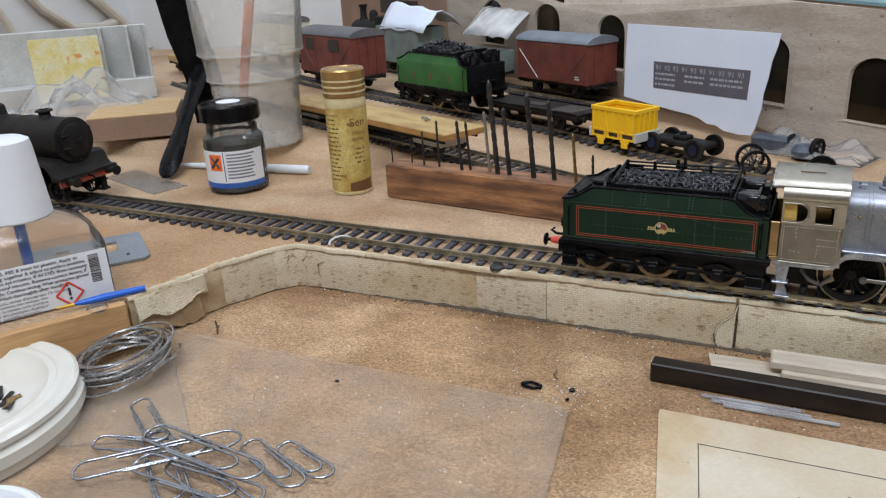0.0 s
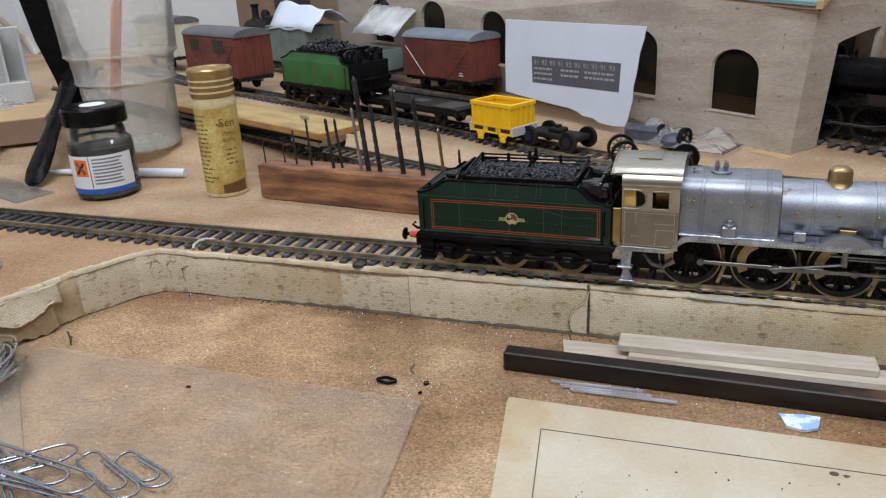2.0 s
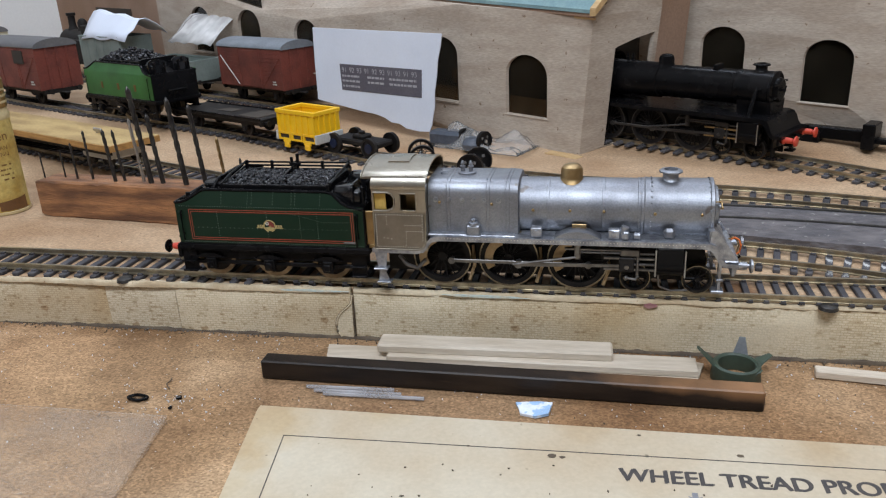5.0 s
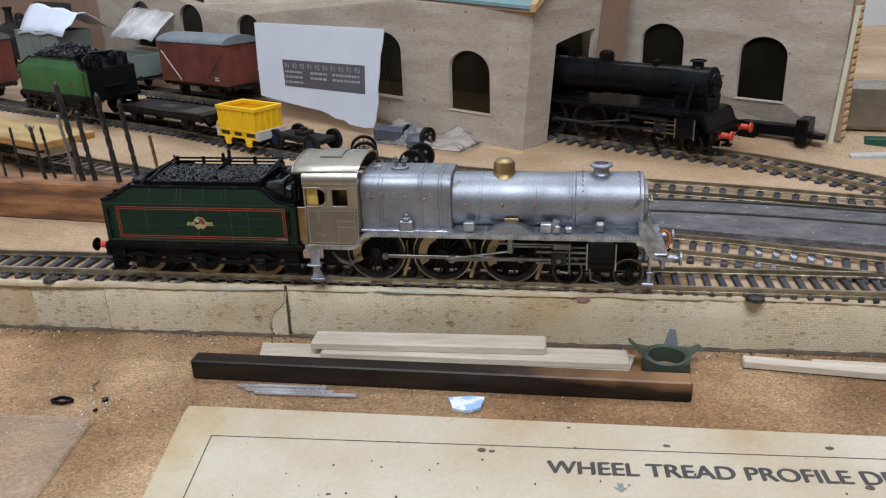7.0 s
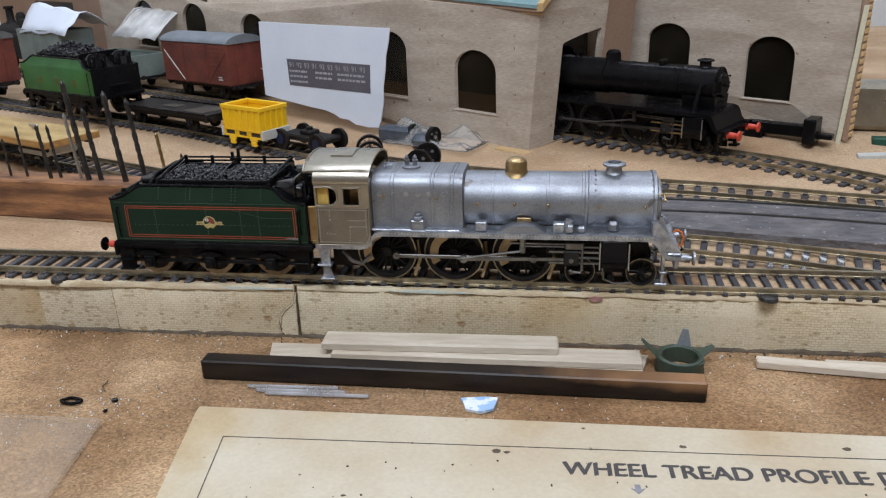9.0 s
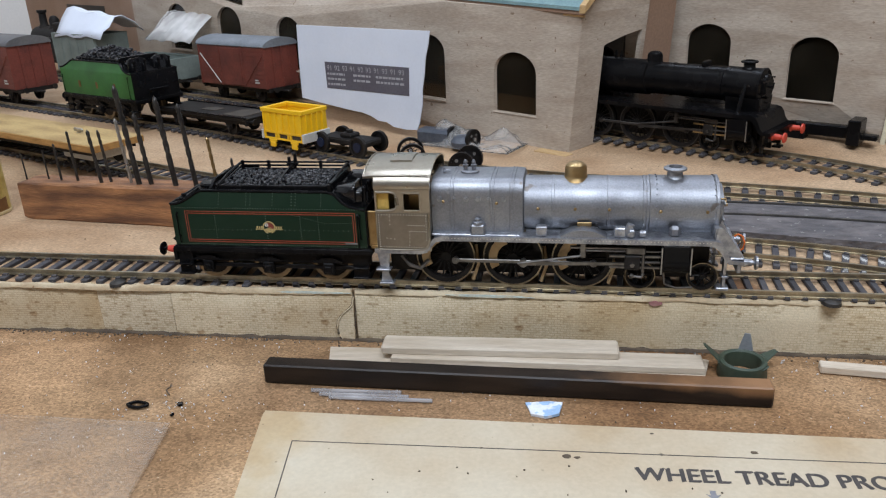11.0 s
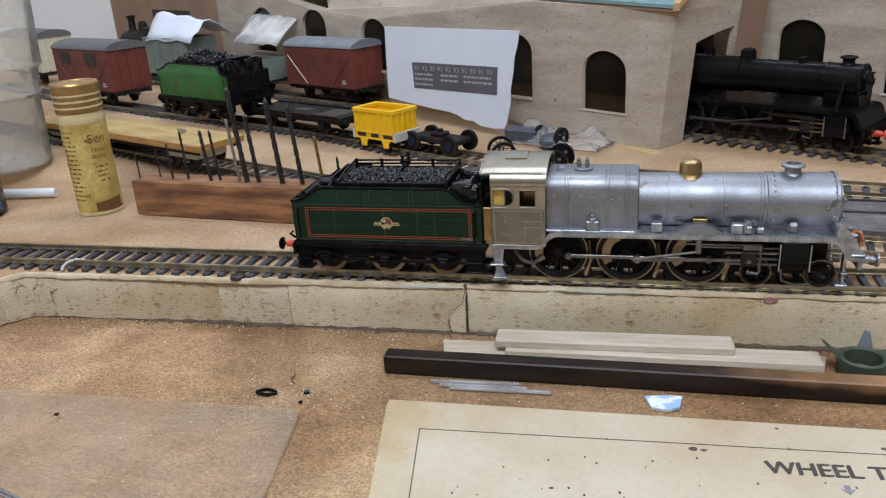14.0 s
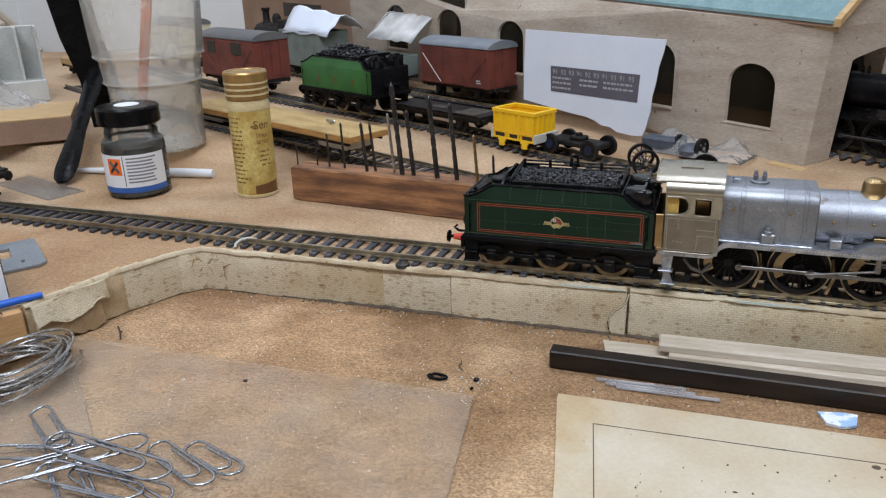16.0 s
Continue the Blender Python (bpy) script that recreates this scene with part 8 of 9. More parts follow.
solo("track_wire", Shape().tube([(0.0085, 0.0010, 0.0034), (0.0045, 0.0004, 0.0040), (0.001, -0.001, 0.0034), (-0.0008, -0.0028, 0.0020), (-0.0004, -0.0050, 0.0008)], 0.0007, 8), "palegrey", "short bent pale grey wire lead beside the rails", "wire", pose(-0.1850, 0.0310, H))
for x, y, r_ in ((-0.0985, wall_y(-0.0985) + 0.001, 0.0035), (0.1730, wall_y(0.173) - 0.0008, 0.0034)):
    solo("paint_blob", Shape().lathe([(r_, 0), (r_ * 0.9, 0.0012), (r_ * 0.3, 0.0018)], seg=14), "drill", "dried dark paint drip on the wall top", "paint drip", pose(x, y, H + 0.0007), "dried paint drips")

# things at the far left
tray = thing("parts_tray", pose(-0.700, 0.330, H, 0, 0, 40), "grey compartment tray standing on edge", "tray")
part("back_panel", Shape().box((-0.10, 0.012, 0), (0.14, 0.016, 0.075), 0.001), "palegrey", tray)
for x in (-0.10, -0.052, -0.030, 0.096, 0.122, 0.14):
    part("divider", Shape().box((x - 0.0015, -0.012, 0), (x + 0.0015, 0.0121, 0.075), 0.0005), "palegrey", tray)
part("rim", Shape().box((-0.102, -0.013, 0.0), (0.142, 0.0121, 0.022), 0.001), "palegrey", tray)
solo("picture_card", Shape().box((-0.022, -0.0006, 0.004), (0.043, 0.0006, 0.066), 0.0002), "pearl", "faded yellow-green printed card in a bag", "card", pose(-0.640, 0.3380, H + 0.004, -8, 0, 40))
crumpled("plastic_bag", (0.17, 0.11), 0.046, pose(-0.560, 0.275, H + 0.0004, 0, 0, 45), "haze", "large crumpled clear plastic bag", "plastic bag", 8, 31)
bx = thing("cardboard_box", pose(-0.490, 0.250, H, 0, 0, 32), "low brown cardboard box lid", "box")
part("front", Shape().box((-0.025, -0.035, 0), (0.045, -0.033, 0.018), 0.0005), "brownwall", bx)
part("top", Shape().box((-0.025, -0.035, 0.018), (0.045, 0.040, 0.0196), 0.0004), "barge", bx)
part("end", Shape().box((0.043, -0.033, 0), (0.045, 0.040, 0.018), 0.0004), "brownwall", bx)
solo("clear_strip", Shape().box((-0.035, -0.012, 0), (0.035, 0.012, 0.0012), 0.0003), "sheet", "clear plastic strip beside the rails", "plastic strip", pose(-0.362, 0.1130, H + 0.0002, 0, 0, -25))
fw = thing("brown_flat_wagon", pose(-0.640, 0.560, R, 0, 0, -36), "far brown flat wagon", "model wagon", "parked wagons")
part("deck", Shape().box((-0.050, -0.016, 0.012), (0.050, 0.016, 0.020), 0.001), "ply", fw)
running_gear(fw, 0.096, 0.056)
for pts, r_, lab_ in (([(-0.940, 0.600, 0.150), (-0.940, 0.640, 0.105), (-0.940, 0.693, 0.072), (-0.940, 0.753, 0.066), (-0.940, 0.801, 0.074)], 0.0070, "thick cream cable looped against the wall"),
                      ([(-0.938, 0.720, 0.135), (-0.938, 0.784, 0.084), (-0.932, 0.822, 0.049), (-0.915, 0.826, 0.022)], 0.0085, "thick cream cable hanging down the wall"),
                      ([(-0.940, 0.540, 0.130), (-0.940, 0.567, 0.106), (-0.940, 0.579, 0.082), (-0.940, 0.593, 0.046), (-0.940, 0.60, 0.021)], 0.0060, "thin cream cable hanging on the wall")):
    solo("cream_cable", Shape().tube(pts, r_, 10), "creampl", lab_, "cable", group="wall cables")

# far right bits
rb = thing("chassis_scrap", scaled(pose(0.2760, 0.2150, H, 0, 0, -38), 0.82), "black model chassis parts lying on the board", "model part")
part("bar", Shape().box((-0.034, -0.004, 0.004), (0.016, 0.004, 0.013), 0.0008).box((-0.034, -0.006, 0), (-0.020, 0.006, 0.010), 0.001), "black", rb)
part("bracket", Shape().box((0.010, -0.009, 0.0), (0.019, 0.009, 0.019), 0.0008).box((0.017, -0.004, 0.004), (0.030, 0.004, 0.008), 0.0008), "black", rb)
solo("green_strip", Shape().box((-0.030, -0.004, 0), (0.040, 0.004, 0.005), 0.0006), "darkgreen", "dark green plastic strip at the board's end", "plastic strip", pose(0.3450, 0.1880, H, 0, 0, -20))
solo("grey_offcut", Shape().prism([(-0.014, -0.004), (0.010, -0.006), (0.030, -0.010), (0.030, -0.003), (0.012, 0.003), (-0.012, 0.003)], 0.002), "palegrey", "pale grey plastic offcut", "plastic offcut", pose(0.3070, 0.1700, H))
solo("silver_cover", Shape().box((-0.016, -0.012, 0), (0.030, 0.012, 0.030), 0.003), "nickel", "silver metal cover box", "metal cover", pose(0.3330, 0.2480, H, 0, 0, -20))

# ---- worktop in front ----
ST = math.degrees(math.atan2(-0.0222, 0.1726))
stick = thing("wooden_stick", pose(-0.0296, -0.0300, 0.0003, 0, 0, ST), "burnt dark square wooden stick with one bare end", "stick")
part("burnt_length", Shape().box((0, 0, 0), (0.1742, 0.0066, 0.0074), 0.0005), "stick", stick)
solo("thin_wood_sheet", Shape().prism([(-0.0095, -0.0060), (-0.0080, -0.0190), (0.1260, -0.0345), (0.1310, -0.0225), (0.1250, -0.0200)], 0.0014, pose(0, 0, 0.0003)), "balsa", "thin pale wood sheet under balsa strips", "wood strip", group="wood strips")
solo("balsa_strip", Shape().box((0, -0.0100, 0), (0.112, 0.0, 0.0026), 0.0003), "balsa", "flat pale balsa strip", "wood strip", pose(0.0165, -0.0105, 0.0018, 0, 0, -6.4), "wood strips")
solo("balsa_strip", Shape().box((0, -0.0096, 0), (0.0870, 0.0, 0.0036), 0.0007), "balsa", "thicker fluffy-edged balsa strip on top", "wood strip", pose(0.0125, -0.0082, 0.0040, 0, 0, -5.4), "wood strips")
solo("balsa_strip", Shape().box((0, -0.0046, 0), (0.110, 0.0, 0.0030), 0.0004), "balsa", "narrow balsa strip by the wall", "wood strip", pose(0.1680, -0.0265, 0.0003, 0, 0, -13), "wood strips")
solo("balsa_strip", Shape().box((0, -0.0040, 0), (0.045, 0.0, 0.0014), 0.0003), "balsa", "thin balsa offcut by the wall", "wood strip", pose(0.1920, -0.0275, 0.0003, 0, 0, -9), "wood strips")
for (x0, y0), (x1, y1) in (((-0.0113, -0.0366), (0.0207, -0.0394)), ((-0.0080, -0.0392), (0.0235, -0.0422)), ((-0.0042, -0.0414), (0.0318, -0.0450))):
    solo("clear_rod", Shape().cyl((x0, y0, 0.0010), (x1, y1, 0.0010), 0.0007, 8), "rod", "short clear plastic rod on the worktop", "plastic rod", group="clear rods")
solo("blue_scrap", Shape().prism([(-0.0060, 0.0030), (0.0020, 0.0036), (0.0064, 0.0030), (0.0052, -0.0030), (0.0010, -0.0046), (-0.0040, -0.0030), (-0.0048, 0.0)], 0.0010, pose(0, 0, 0.0002)), "bluepaint", "scrap of white and pale blue painted film", "scrap", pose(0.0688, -0.0512, 0.0003, 4, -3, -6))
# olive ring with lugs
rg = thing("plastic_ring", pose(0.1400, -0.0305, 0.0002), "olive plastic ring with pointed lugs standing on the worktop", "plastic ring")
part("ring", Shape().lathe([(0.0082, 0), (0.0084, 0.0004), (0.0080, 0.0060), (0.0070, 0.0064), (0.0062, 0.0058), (0.0060, 0.0010), (0.0062, 0), (0.0082, 0)], seg=36, close=False), "olive", rg)
for a, ln, up, m_ in ((168, 0.0060, 0.0060, "olive"), (15, 0.0055, 0.0026, "olive"), (65, 0.0012, 0.0072, "zinc"), (-40, 0.0014, 0.0010, "olive")):
    ca, sa = math.cos(radians(a)), math.sin(radians(a))
    tri = []
    for o in (0.0, 0.0006):
        for k, w in ((0.0, 0.0028), (1.0, 0.0010)):
            for s in (-1, 1):
                tri.append((0.0075 * ca + k * ln * ca - s * w * sa - o * ca, 0.0075 * sa + k * ln * sa + s * w * ca - o * sa, 0.0050 + k * up))
    part("lug", Shape().add(tri, [(0, 1, 3, 2), (4, 6, 7, 5), (0, 4, 5, 1), (2, 3, 7, 6), (0, 2, 6, 4), (1, 5, 7, 3)]), m_, rg, "grey tipped lug" if m_ == "zinc" else "")

# printed sheet
sheet = thing("printed_sheet", pose(0, 0, 0.0003), "aged cream printed sheet with foxing spots", "sheet of paper")
part("paper", Shape().prism([(-0.0247, -0.0489), (0.40, -0.0967), (0.40, -0.32), (-0.018, -0.280), (-0.0225, -0.0990), (-0.0250, -0.0520)], 0.0006), "oldpaper", sheet)
FRAME = math.degrees(math.atan2(-0.0180, 0.2001))
part("ruled_line", Shape().box((0, -0.0003, 0.00062), (0.42, 0.0, 0.00072), m=pose(-0.0119, -0.0665, 0, 0, 0, FRAME)), "ink", sheet)
part("ruled_line", Shape().box((0, -0.20, 0.00062), (0.0003, 0.0, 0.00072), m=pose(-0.0119, -0.0665, 0, 0, 0, FRAME + 7)), "ink", sheet)
s = lettering("WHEEL TREAD PROFILE DE", 0.0084, 0.00003)
wide = max(v[0] for v in s.v)
k = 0.0960 / wide
lt_ = [pose(0.0918, -0.0884, 0.00068, 0, 0, -4.9) @ Vector((v[0] * k, v[1], v[2])) for v in s.v]
part("heading", Shape().add(lt_, s.f), "ink", sheet, "bold black heading letters")
part("heading_weight", Shape().add([v + Vector((0.00055, 0.00022, -0.00001)) for v in lt_], s.f), "ink", sheet)
part("arrow", Shape().prism([(-0.0020, 0.0014), (0, -0.0010), (0.0020, 0.0014), (0.0008, 0.0010), (0.0008, 0.0030), (-0.0008, 0.0030), (-0.0008, 0.0010)], 0.0001, pose(0.1115, -0.0965, 0.00062, 0, 0, -5)), "greyprint", sheet)
rnd = random.Random(21)
for x, y, r_ in ((0.0735, -0.0770, 0.0016), (0.0765, -0.0775, 0.0009), (0.1290, -0.0765, 0.0011), (0.1760, -0.0790, 0.0013), (0.1790, -0.0970, 0.0015), (0.0300, -0.0960, 0.0007), (0.0480, -0.0720, 0.0005), (0.1010, -0.0660, 0.0006)):
    part("ink_spot", Shape().prism([(r_ * (0.7 + 0.5 * rnd.random()) * math.cos(a), r_ * 0.7 * (0.7 + 0.5 * rnd.random()) * math.sin(a)) for a in (radians(40 * i) for i in range(9))], 0.0001, pose(x, y, 0.00062)), "gap", sheet)

# acrylic sheets
ac = solo("acrylic_sheet", Shape().prism([(-0.2330, -0.0368), (-0.0545, -0.0572), (-0.0505, -0.200), (-0.0500, -0.24), (-0.250, -0.24)], 0.0018, pose(0, 0, 0.0003)), "sheet", "large scratched clear acrylic sheet on the worktop", "acrylic sheet", group="acrylic sheets")
part("cut_edge", Shape().tube([(-0.2330, -0.0368, 0.0019), (-0.0545, -0.0572, 0.0019), (-0.0505, -0.200, 0.0019)], 0.0002, 6), "sheet", ac, "cloudy cut edge")
ac = solo("acrylic_sheet", Shape().prism([(-0.2290, -0.0500), (-0.2130, -0.0630), (-0.1725, -0.1085), (-0.2140, -0.1240), (-0.245, -0.100)], 0.0014, pose(0, 0, 0.0023)), "sheet", "small scratched clear acrylic offcut", "acrylic sheet", group="acrylic sheets")
part("cut_edge", Shape().tube([(-0.2290, -0.0500, 0.0036), (-0.2130, -0.0630, 0.0036), (-0.1725, -0.1085, 0.0036), (-0.2140, -0.1240, 0.0036)], 0.0002, 6), "sheet", ac, "cloudy cut edge")
solo("rust_speck", Shape().box((-0.0008, -0.0006, 0), (0.0008, 0.0006, 0.0008), 0.0002), "drill", "small dark speck on the acrylic", "speck", pose(-0.1415, -0.0610, 0.0022))


def paper_clip(at, length, w, r, label):
    s = Shape()
    pts = []
    def arc(cx, cy, rad, a0, a1, n=9):
        return [(cx + rad * math.cos(radians(a0 + (a1 - a0) * i / (n - 1))), cy + rad * math.sin(radians(a0 + (a1 - a0) * i / (n - 1)))) for i in range(n)]
    a = w / 2
    pts += [(length * 0.30, -a)] + arc(length - a, 0, a, -90, 90) + arc(a * 0.92, a * 0.08, a * 0.92, 90, 270) + arc(length * 0.80 - a * 0.75, -a * 0.10, a * 0.75, -90, 90) + [(length * 0.25, a * 0.62)]
    s.tube([(x - length / 2, y, r + 0.0003 * math.sin(i * 0.7) + 0.0004) for i, (x, y) in enumerate(pts)], r, 8)
    return solo("paper_clip", s, "clipsteel", label, "paper clip", at, "heap of paper clips", sharp=60)


for x, y, z, a, ln, w in ((-0.1760, -0.1205, 0.0042, 36, 0.052, 0.0100), (-0.1620, -0.1175, 0.0058, -14, 0.052, 0.0100), (-0.1690, -0.1265, 0.0030, -44, 0.050, 0.0100), (-0.1560, -0.1290, 0.0046, -8, 0.050, 0.0100), (-0.1890, -0.1160, 0.0026, 12, 0.030, 0.0075), (-0.1395, -0.1130, 0.0023, -30, 0.033, 0.0078), (-0.1300, -0.1090, 0.0023, -26, 0.026, 0.0075), (-0.1480, -0.1310, 0.0036, -24, 0.050, 0.0100), (-0.1930, -0.1040, 0.0040, -38, 0.030, 0.0070)):
    paper_clip(pose(x, y, z, random.Random(ln + x).uniform(-2, 2), random.Random(y).uniform(-2, 2), a), ln, w, 0.00048, "galvanised steel wire paper clip")
# solder coil
rnd = random.Random(2)
co = thing("solder_coil", pose(-0.2305, -0.0725, 0.0040) @ Matrix.Diagonal((0.96, 1.22, 1, 1)), "loose coil of grey solder wire", "wire coil")
for i in range(17):
    rr, cx, cy, zz = rnd.uniform(0.0120, 0.0178), rnd.uniform(-0.0026, 0.0026), rnd.uniform(-0.0026, 0.0026), rnd.uniform(0.0010, 0.0062)
    tx, ty = rnd.uniform(-0.22, 0.22), rnd.uniform(-0.22, 0.22)
    pts = []
    for j in range(36):
        a = 2 * math.pi * j / 36
        x, y = cx + rr * 1.08 * math.cos(a), cy + rr * math.sin(a)
        pts.append((x, y, max(0.0007, zz + tx * x + ty * y)))
    part("wire_loop", Shape().tube(pts, 0.00055, 6, True), "wire", co)
part("loose_end", Shape().tube([(0.014 + 0.010 * math.sin(math.pi * j / 12), 0.016 - 0.028 * j / 12, 0.001 + 0.004 * math.sin(math.pi * j / 12)) for j in range(13)], 0.00065, 6), "wire", co)

# white china dish with scraps, and a second lid
ds = thing("scrap_dish", pose(-0.2650, -0.1250, 0.0003), "round white jar lid used as a dish of scrap", "lid dish")
RD = 0.0480
part("dish", Shape().lathe([(RD - 0.005, 0), (RD - 0.002, 0.0006), (RD - 0.001, 0.0040), (RD, 0.0050), (RD, 0.0090), (RD - 0.0012, 0.0100), (RD - 0.0018, 0.0108), (RD - 0.0010, 0.0118), (RD - 0.0010, 0.0136), (RD - 0.0022, 0.0144), (RD - 0.0050, 0.0142), (RD - 0.0062, 0.0137), (RD - 0.0080, 0.0138), (RD - 0.0086, 0.0142), (RD - 0.0110, 0.0140), (RD - 0.0130, 0.0120), (RD - 0.0170, 0.0104), (0.0010, 0.0100)], seg=72), "china", ds, "ribbed white rim")
rnd = random.Random(14)
for i in range(11):
    x, y = 0.021 + rnd.uniform(-0.007, 0.004), 0.012 + rnd.uniform(-0.009, 0.006)
    s = Shape().box((-rnd.uniform(0.001, 0.005), -0.0008, 0), (rnd.uniform(0.001, 0.005), 0.0008, 0.0010), 0.0002)
    solo("metal_scrap", s, ("drill", "drill", "brass", "steel")[i % 4], "tiny dark metal scrap in the dish", "scrap", pose(-0.2650 + x, -0.1250 + y, 0.0106, rnd.uniform(-20, 20), rnd.uniform(-20, 20), rnd.uniform(0, 180)), "scraps in the dish")
# Round white plastic cap near the paper clips.
ld = thing("saucer", pose(-0.2000, -0.1770, 0.0025), "white round plastic cap on the worktop", "cap")
part("cap", Shape().lathe([(0.0260, 0), (0.0265, 0.0008), (0.0255, 0.0085), (0.0242, 0.0096), (0.0225, 0.0094), (0.0215, 0.0070), (0.0010, 0.0066)], seg=56), "capwhite", ld)

# small litter
solo("rubber_loop", Shape().tube([(0.0034 * math.cos(a) + 0.0004 * math.sin(3 * a), 0.0017 * math.sin(a), 0.0008) for a in (2 * math.pi * i / 28 for i in range(28))], 0.0006, 8, True), "black", "small black rubber loop on the worktop", "rubber loop", pose(-0.0707, -0.0440, 0.0002, 0, 0, -12))
solo("black_crumb", Shape().box((-0.0010, -0.0007, 0), (0.0010, 0.0007, 0.0012), 0.0003), "black", "small black rubber crumb on the worktop", "crumb", pose(-0.0558, -0.0437, 0.0002, 0, 0, 20), "crumbs")
solo("black_crumb", Shape().box((-0.0008, -0.0006, 0), (0.0008, 0.0006, 0.0008), 0.0003), "black", "small black rubber crumb on the worktop", "crumb", pose(-0.0565, -0.0500, 0.0002, 0, 0, 70), "crumbs")
solo("thread", Shape().tube([(0, 0.0050, 0.0004), (0.0004, 0.0030, 0.0005), (-0.0004, 0.0010, 0.0004), (0.0010, -0.0010, 0.0005), (0.0020, -0.0022, 0.0004)], 0.00022, 5), "gap", "short dark curled thread", "thread", pose(-0.0640, -0.0350, 0.0002))
solo("twig", Shape().tube([(0, 0, 0), (0.0004, 0.0002, 0.003), (-0.0003, 0.0004, 0.0062)], 0.00045, 6, False).tube([(0.0003, 0, 0.0025), (0.0016, 0.0, 0.0042)], 0.0003, 5), "gap", "thin dark twig stuck by the wall", "twig", pose(-0.2130, -0.0330, 0.0002))
rnd = random.Random(31)


def crumbs(n, place, material, label, lo, hi, seed):
    rnd = random.Random(seed)
    s = Shape()
    for _ in range(n):
        x, y, z = place(rnd)
        r = rnd.uniform(lo, hi)
        q = Matrix.Translation((x, y, z)) @ Euler((rnd.uniform(0, 6), rnd.uniform(0, 6), rnd.uniform(0, 6))).to_matrix().to_4x4()
        s.add([q @ Vector((r * a, r * b * 0.6, r * c * 0.5)) for a, b, c in ((1, 0, 0), (-1, 0, 0), (0, 1, 0), (0, -1, 0), (0, 0, 1), (0, 0, -1))], [(0, 2, 4), (2, 1, 4), (1, 3, 4), (3, 0, 4), (2, 0, 5), (1, 2, 5), (3, 1, 5), (0, 3, 5)])
    return solo("litter", s, material, label, "litter", kind="stuff", sharp=5)


def near_wall(r):
    x = r.uniform(-0.2, 0.28)
    return x, wall_y(x) - 0.0030 - abs(r.gauss(0, 0.010)), 0.0004


crumbs(170, near_wall, "inkwhite", "white filings and crumbs along the foot of the wall", 0.0002, 0.0007, 1)
# Dark strip that paints in the shadow gap below the wall.
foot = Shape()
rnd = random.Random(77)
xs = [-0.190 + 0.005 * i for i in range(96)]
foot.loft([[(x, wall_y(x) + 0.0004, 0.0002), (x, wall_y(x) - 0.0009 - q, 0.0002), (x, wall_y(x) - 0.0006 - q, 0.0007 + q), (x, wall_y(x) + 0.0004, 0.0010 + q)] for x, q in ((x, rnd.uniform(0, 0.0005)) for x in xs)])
solo("trim_dirt_line", foot, "gap", "dark strip painted for the shadow gap at the wall's foot", "dirt line", kind="structure", sharp=60)
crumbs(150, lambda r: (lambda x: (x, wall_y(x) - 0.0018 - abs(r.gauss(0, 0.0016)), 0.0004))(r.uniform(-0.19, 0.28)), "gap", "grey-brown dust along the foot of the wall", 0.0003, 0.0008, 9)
crumbs(380, lambda r: (lambda x: (x, wall_y(x) - 0.0012 - abs(r.gauss(0, 0.0012)), 0.0004))(r.uniform(-0.19, 0.28)), "dulled", "grey lint gathered along the foot of the wall", 0.0002, 0.0006, 19)
crumbs(420, lambda r: (r.uniform(-0.2, 0.28), r.uniform(-0.075, -0.006), 0.0003), "inkwhite", "white dust specks on the worktop", 0.00012, 0.00045, 2)
crumbs(70, lambda r: (r.gauss(-0.058, 0.012), r.gauss(-0.047, 0.006), 0.0003), "inkwhite", "white crumbs by the acrylic corner", 0.0002, 0.0006, 3)
crumbs(240, lambda r: (r.uniform(-0.2, 0.28), r.uniform(-0.09, -0.004), 0.0003), "gap", "dark dirt specks on the worktop", 0.00015, 0.0005, 4)
crumbs(200, lambda r: (r.uniform(-0.3, 0.3), r.uniform(0.03, 0.30), H + 0.0002), "gap", "dark specks on the layout board", 0.0002, 0.0005, 5)
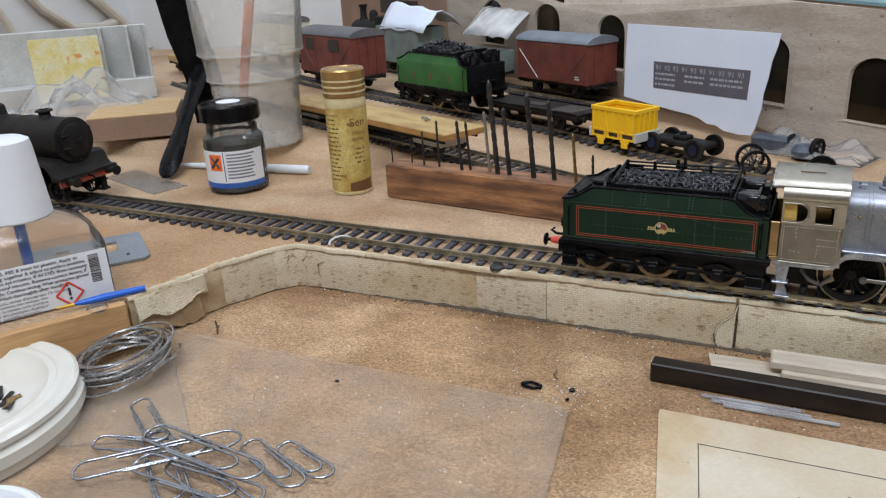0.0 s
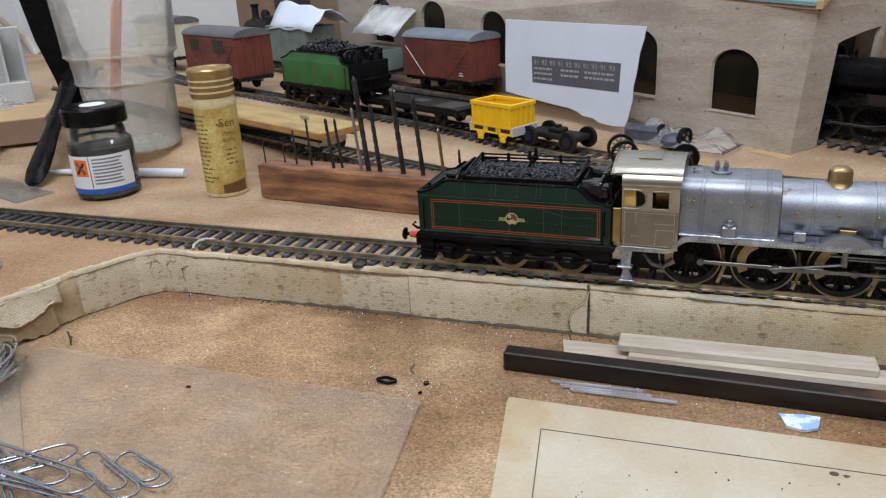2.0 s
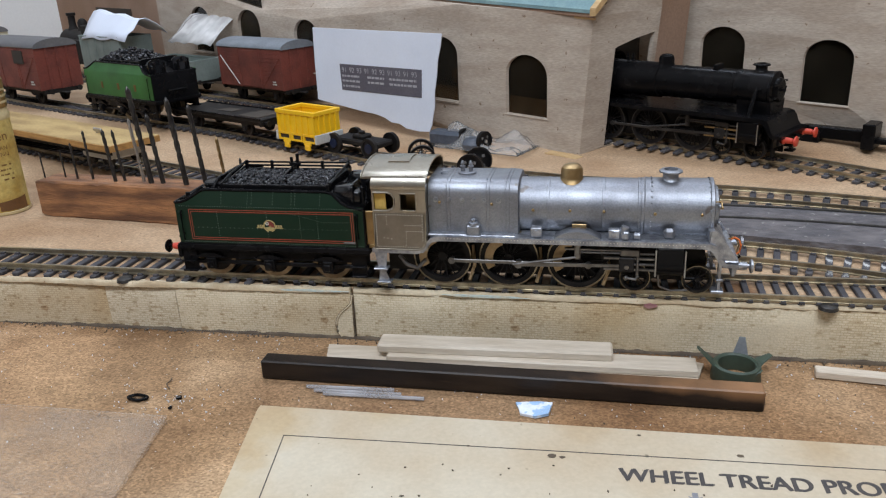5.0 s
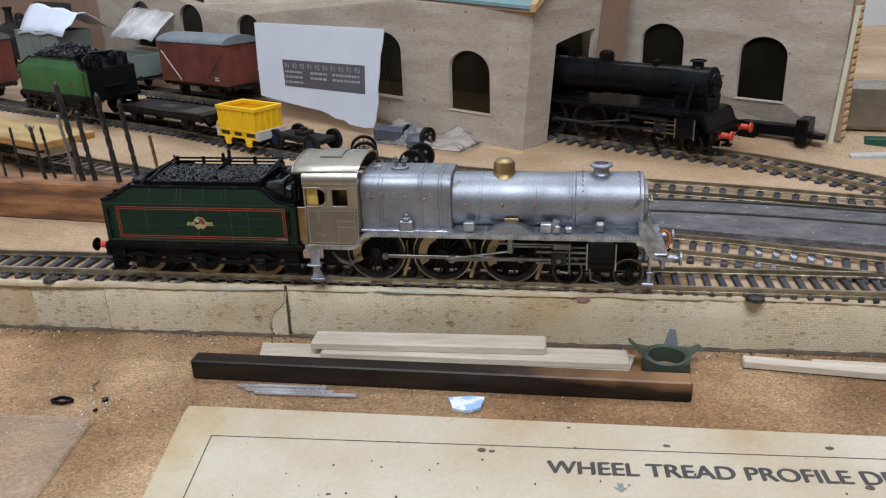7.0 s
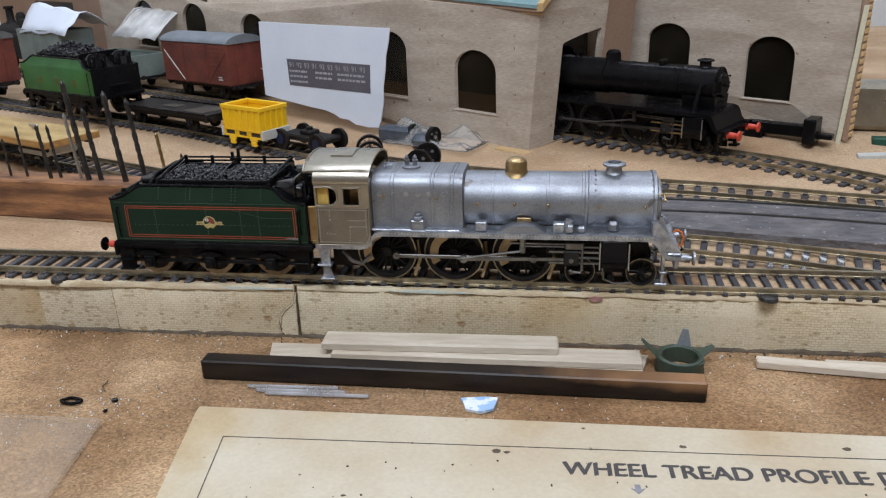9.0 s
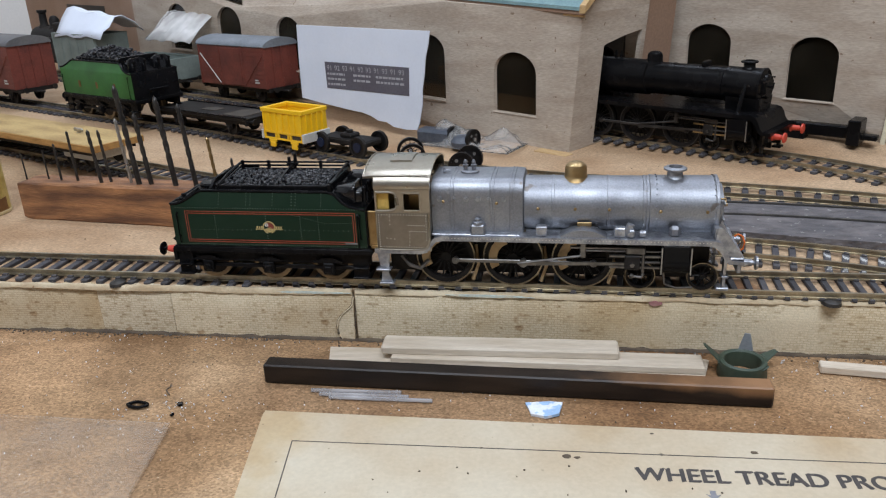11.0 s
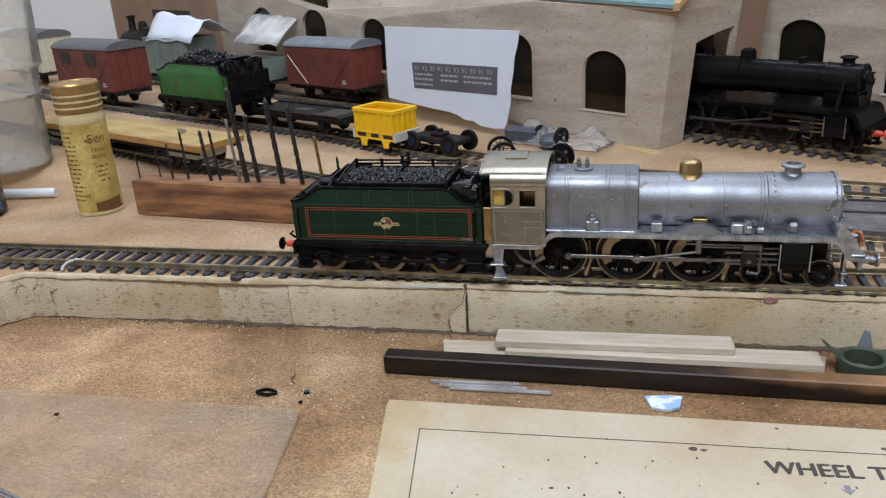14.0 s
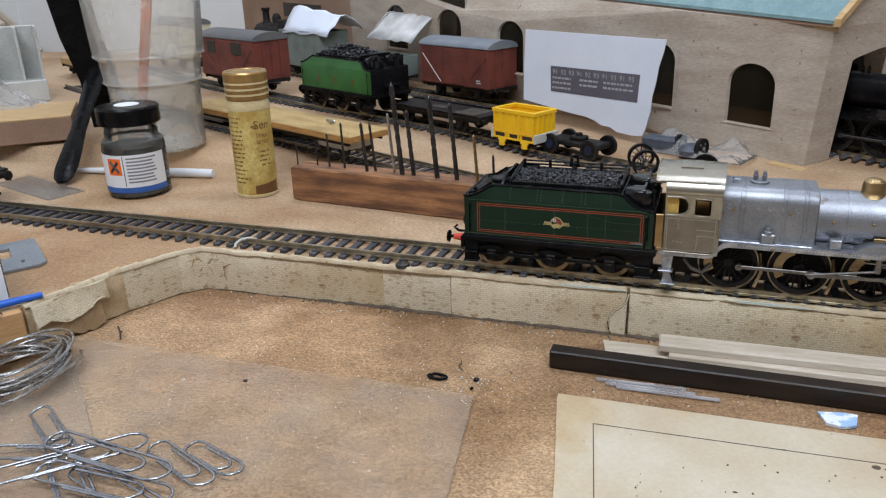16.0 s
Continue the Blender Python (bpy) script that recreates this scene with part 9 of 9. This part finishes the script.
crumbs(110, lambda r: (r.uniform(0.0, 0.24), -0.060 - r.uniform(0, 0.07) - 0.02, 0.0010), "gap", "dark foxing specks on the printed sheet", 0.0002, 0.0007, 12)
crumbs(120, lambda r: (r.uniform(-0.22, -0.07), r.uniform(-0.11, -0.06), 0.0022), "inkwhite", "pale specks on the acrylic", 0.0001, 0.0004, 6)

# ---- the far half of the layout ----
# Draws far things towards the camera's eye, nearer and higher, to fit its view.
VIEW_PIVOT = Vector((0.005, -0.284, 0.149))
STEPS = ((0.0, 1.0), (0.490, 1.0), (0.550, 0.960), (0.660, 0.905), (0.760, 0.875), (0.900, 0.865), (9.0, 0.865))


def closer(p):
    """The share of its way from the camera's eye point at which a far point is put."""
    d = (p.xy - VIEW_PIVOT.xy).length
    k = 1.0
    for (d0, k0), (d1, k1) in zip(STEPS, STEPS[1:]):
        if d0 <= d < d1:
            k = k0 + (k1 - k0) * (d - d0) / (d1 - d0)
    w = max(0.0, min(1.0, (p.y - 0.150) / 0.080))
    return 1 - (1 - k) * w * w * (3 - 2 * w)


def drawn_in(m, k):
    return Matrix.Translation(VIEW_PIVOT) @ Matrix.Scale(k, 4) @ Matrix.Translation(-VIEW_PIVOT) @ m


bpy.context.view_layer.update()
STAY_PUT = ("wall_back", "wall_left", "wall_right", "wall_front", "ceiling", "ground_work_board", "cream_cable", "camera")
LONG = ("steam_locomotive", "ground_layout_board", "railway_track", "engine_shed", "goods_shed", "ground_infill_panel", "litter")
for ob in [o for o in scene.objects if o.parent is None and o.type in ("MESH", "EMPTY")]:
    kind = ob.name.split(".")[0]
    if kind in STAY_PUT:
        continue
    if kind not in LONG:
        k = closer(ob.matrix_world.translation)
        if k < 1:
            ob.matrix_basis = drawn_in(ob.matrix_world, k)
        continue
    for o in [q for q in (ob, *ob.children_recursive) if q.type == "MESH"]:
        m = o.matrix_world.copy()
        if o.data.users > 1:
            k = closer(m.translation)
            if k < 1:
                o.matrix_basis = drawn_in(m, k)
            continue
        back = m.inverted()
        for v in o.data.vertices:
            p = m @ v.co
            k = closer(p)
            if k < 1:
                v.co = back @ (VIEW_PIVOT + (p - VIEW_PIVOT) * k)
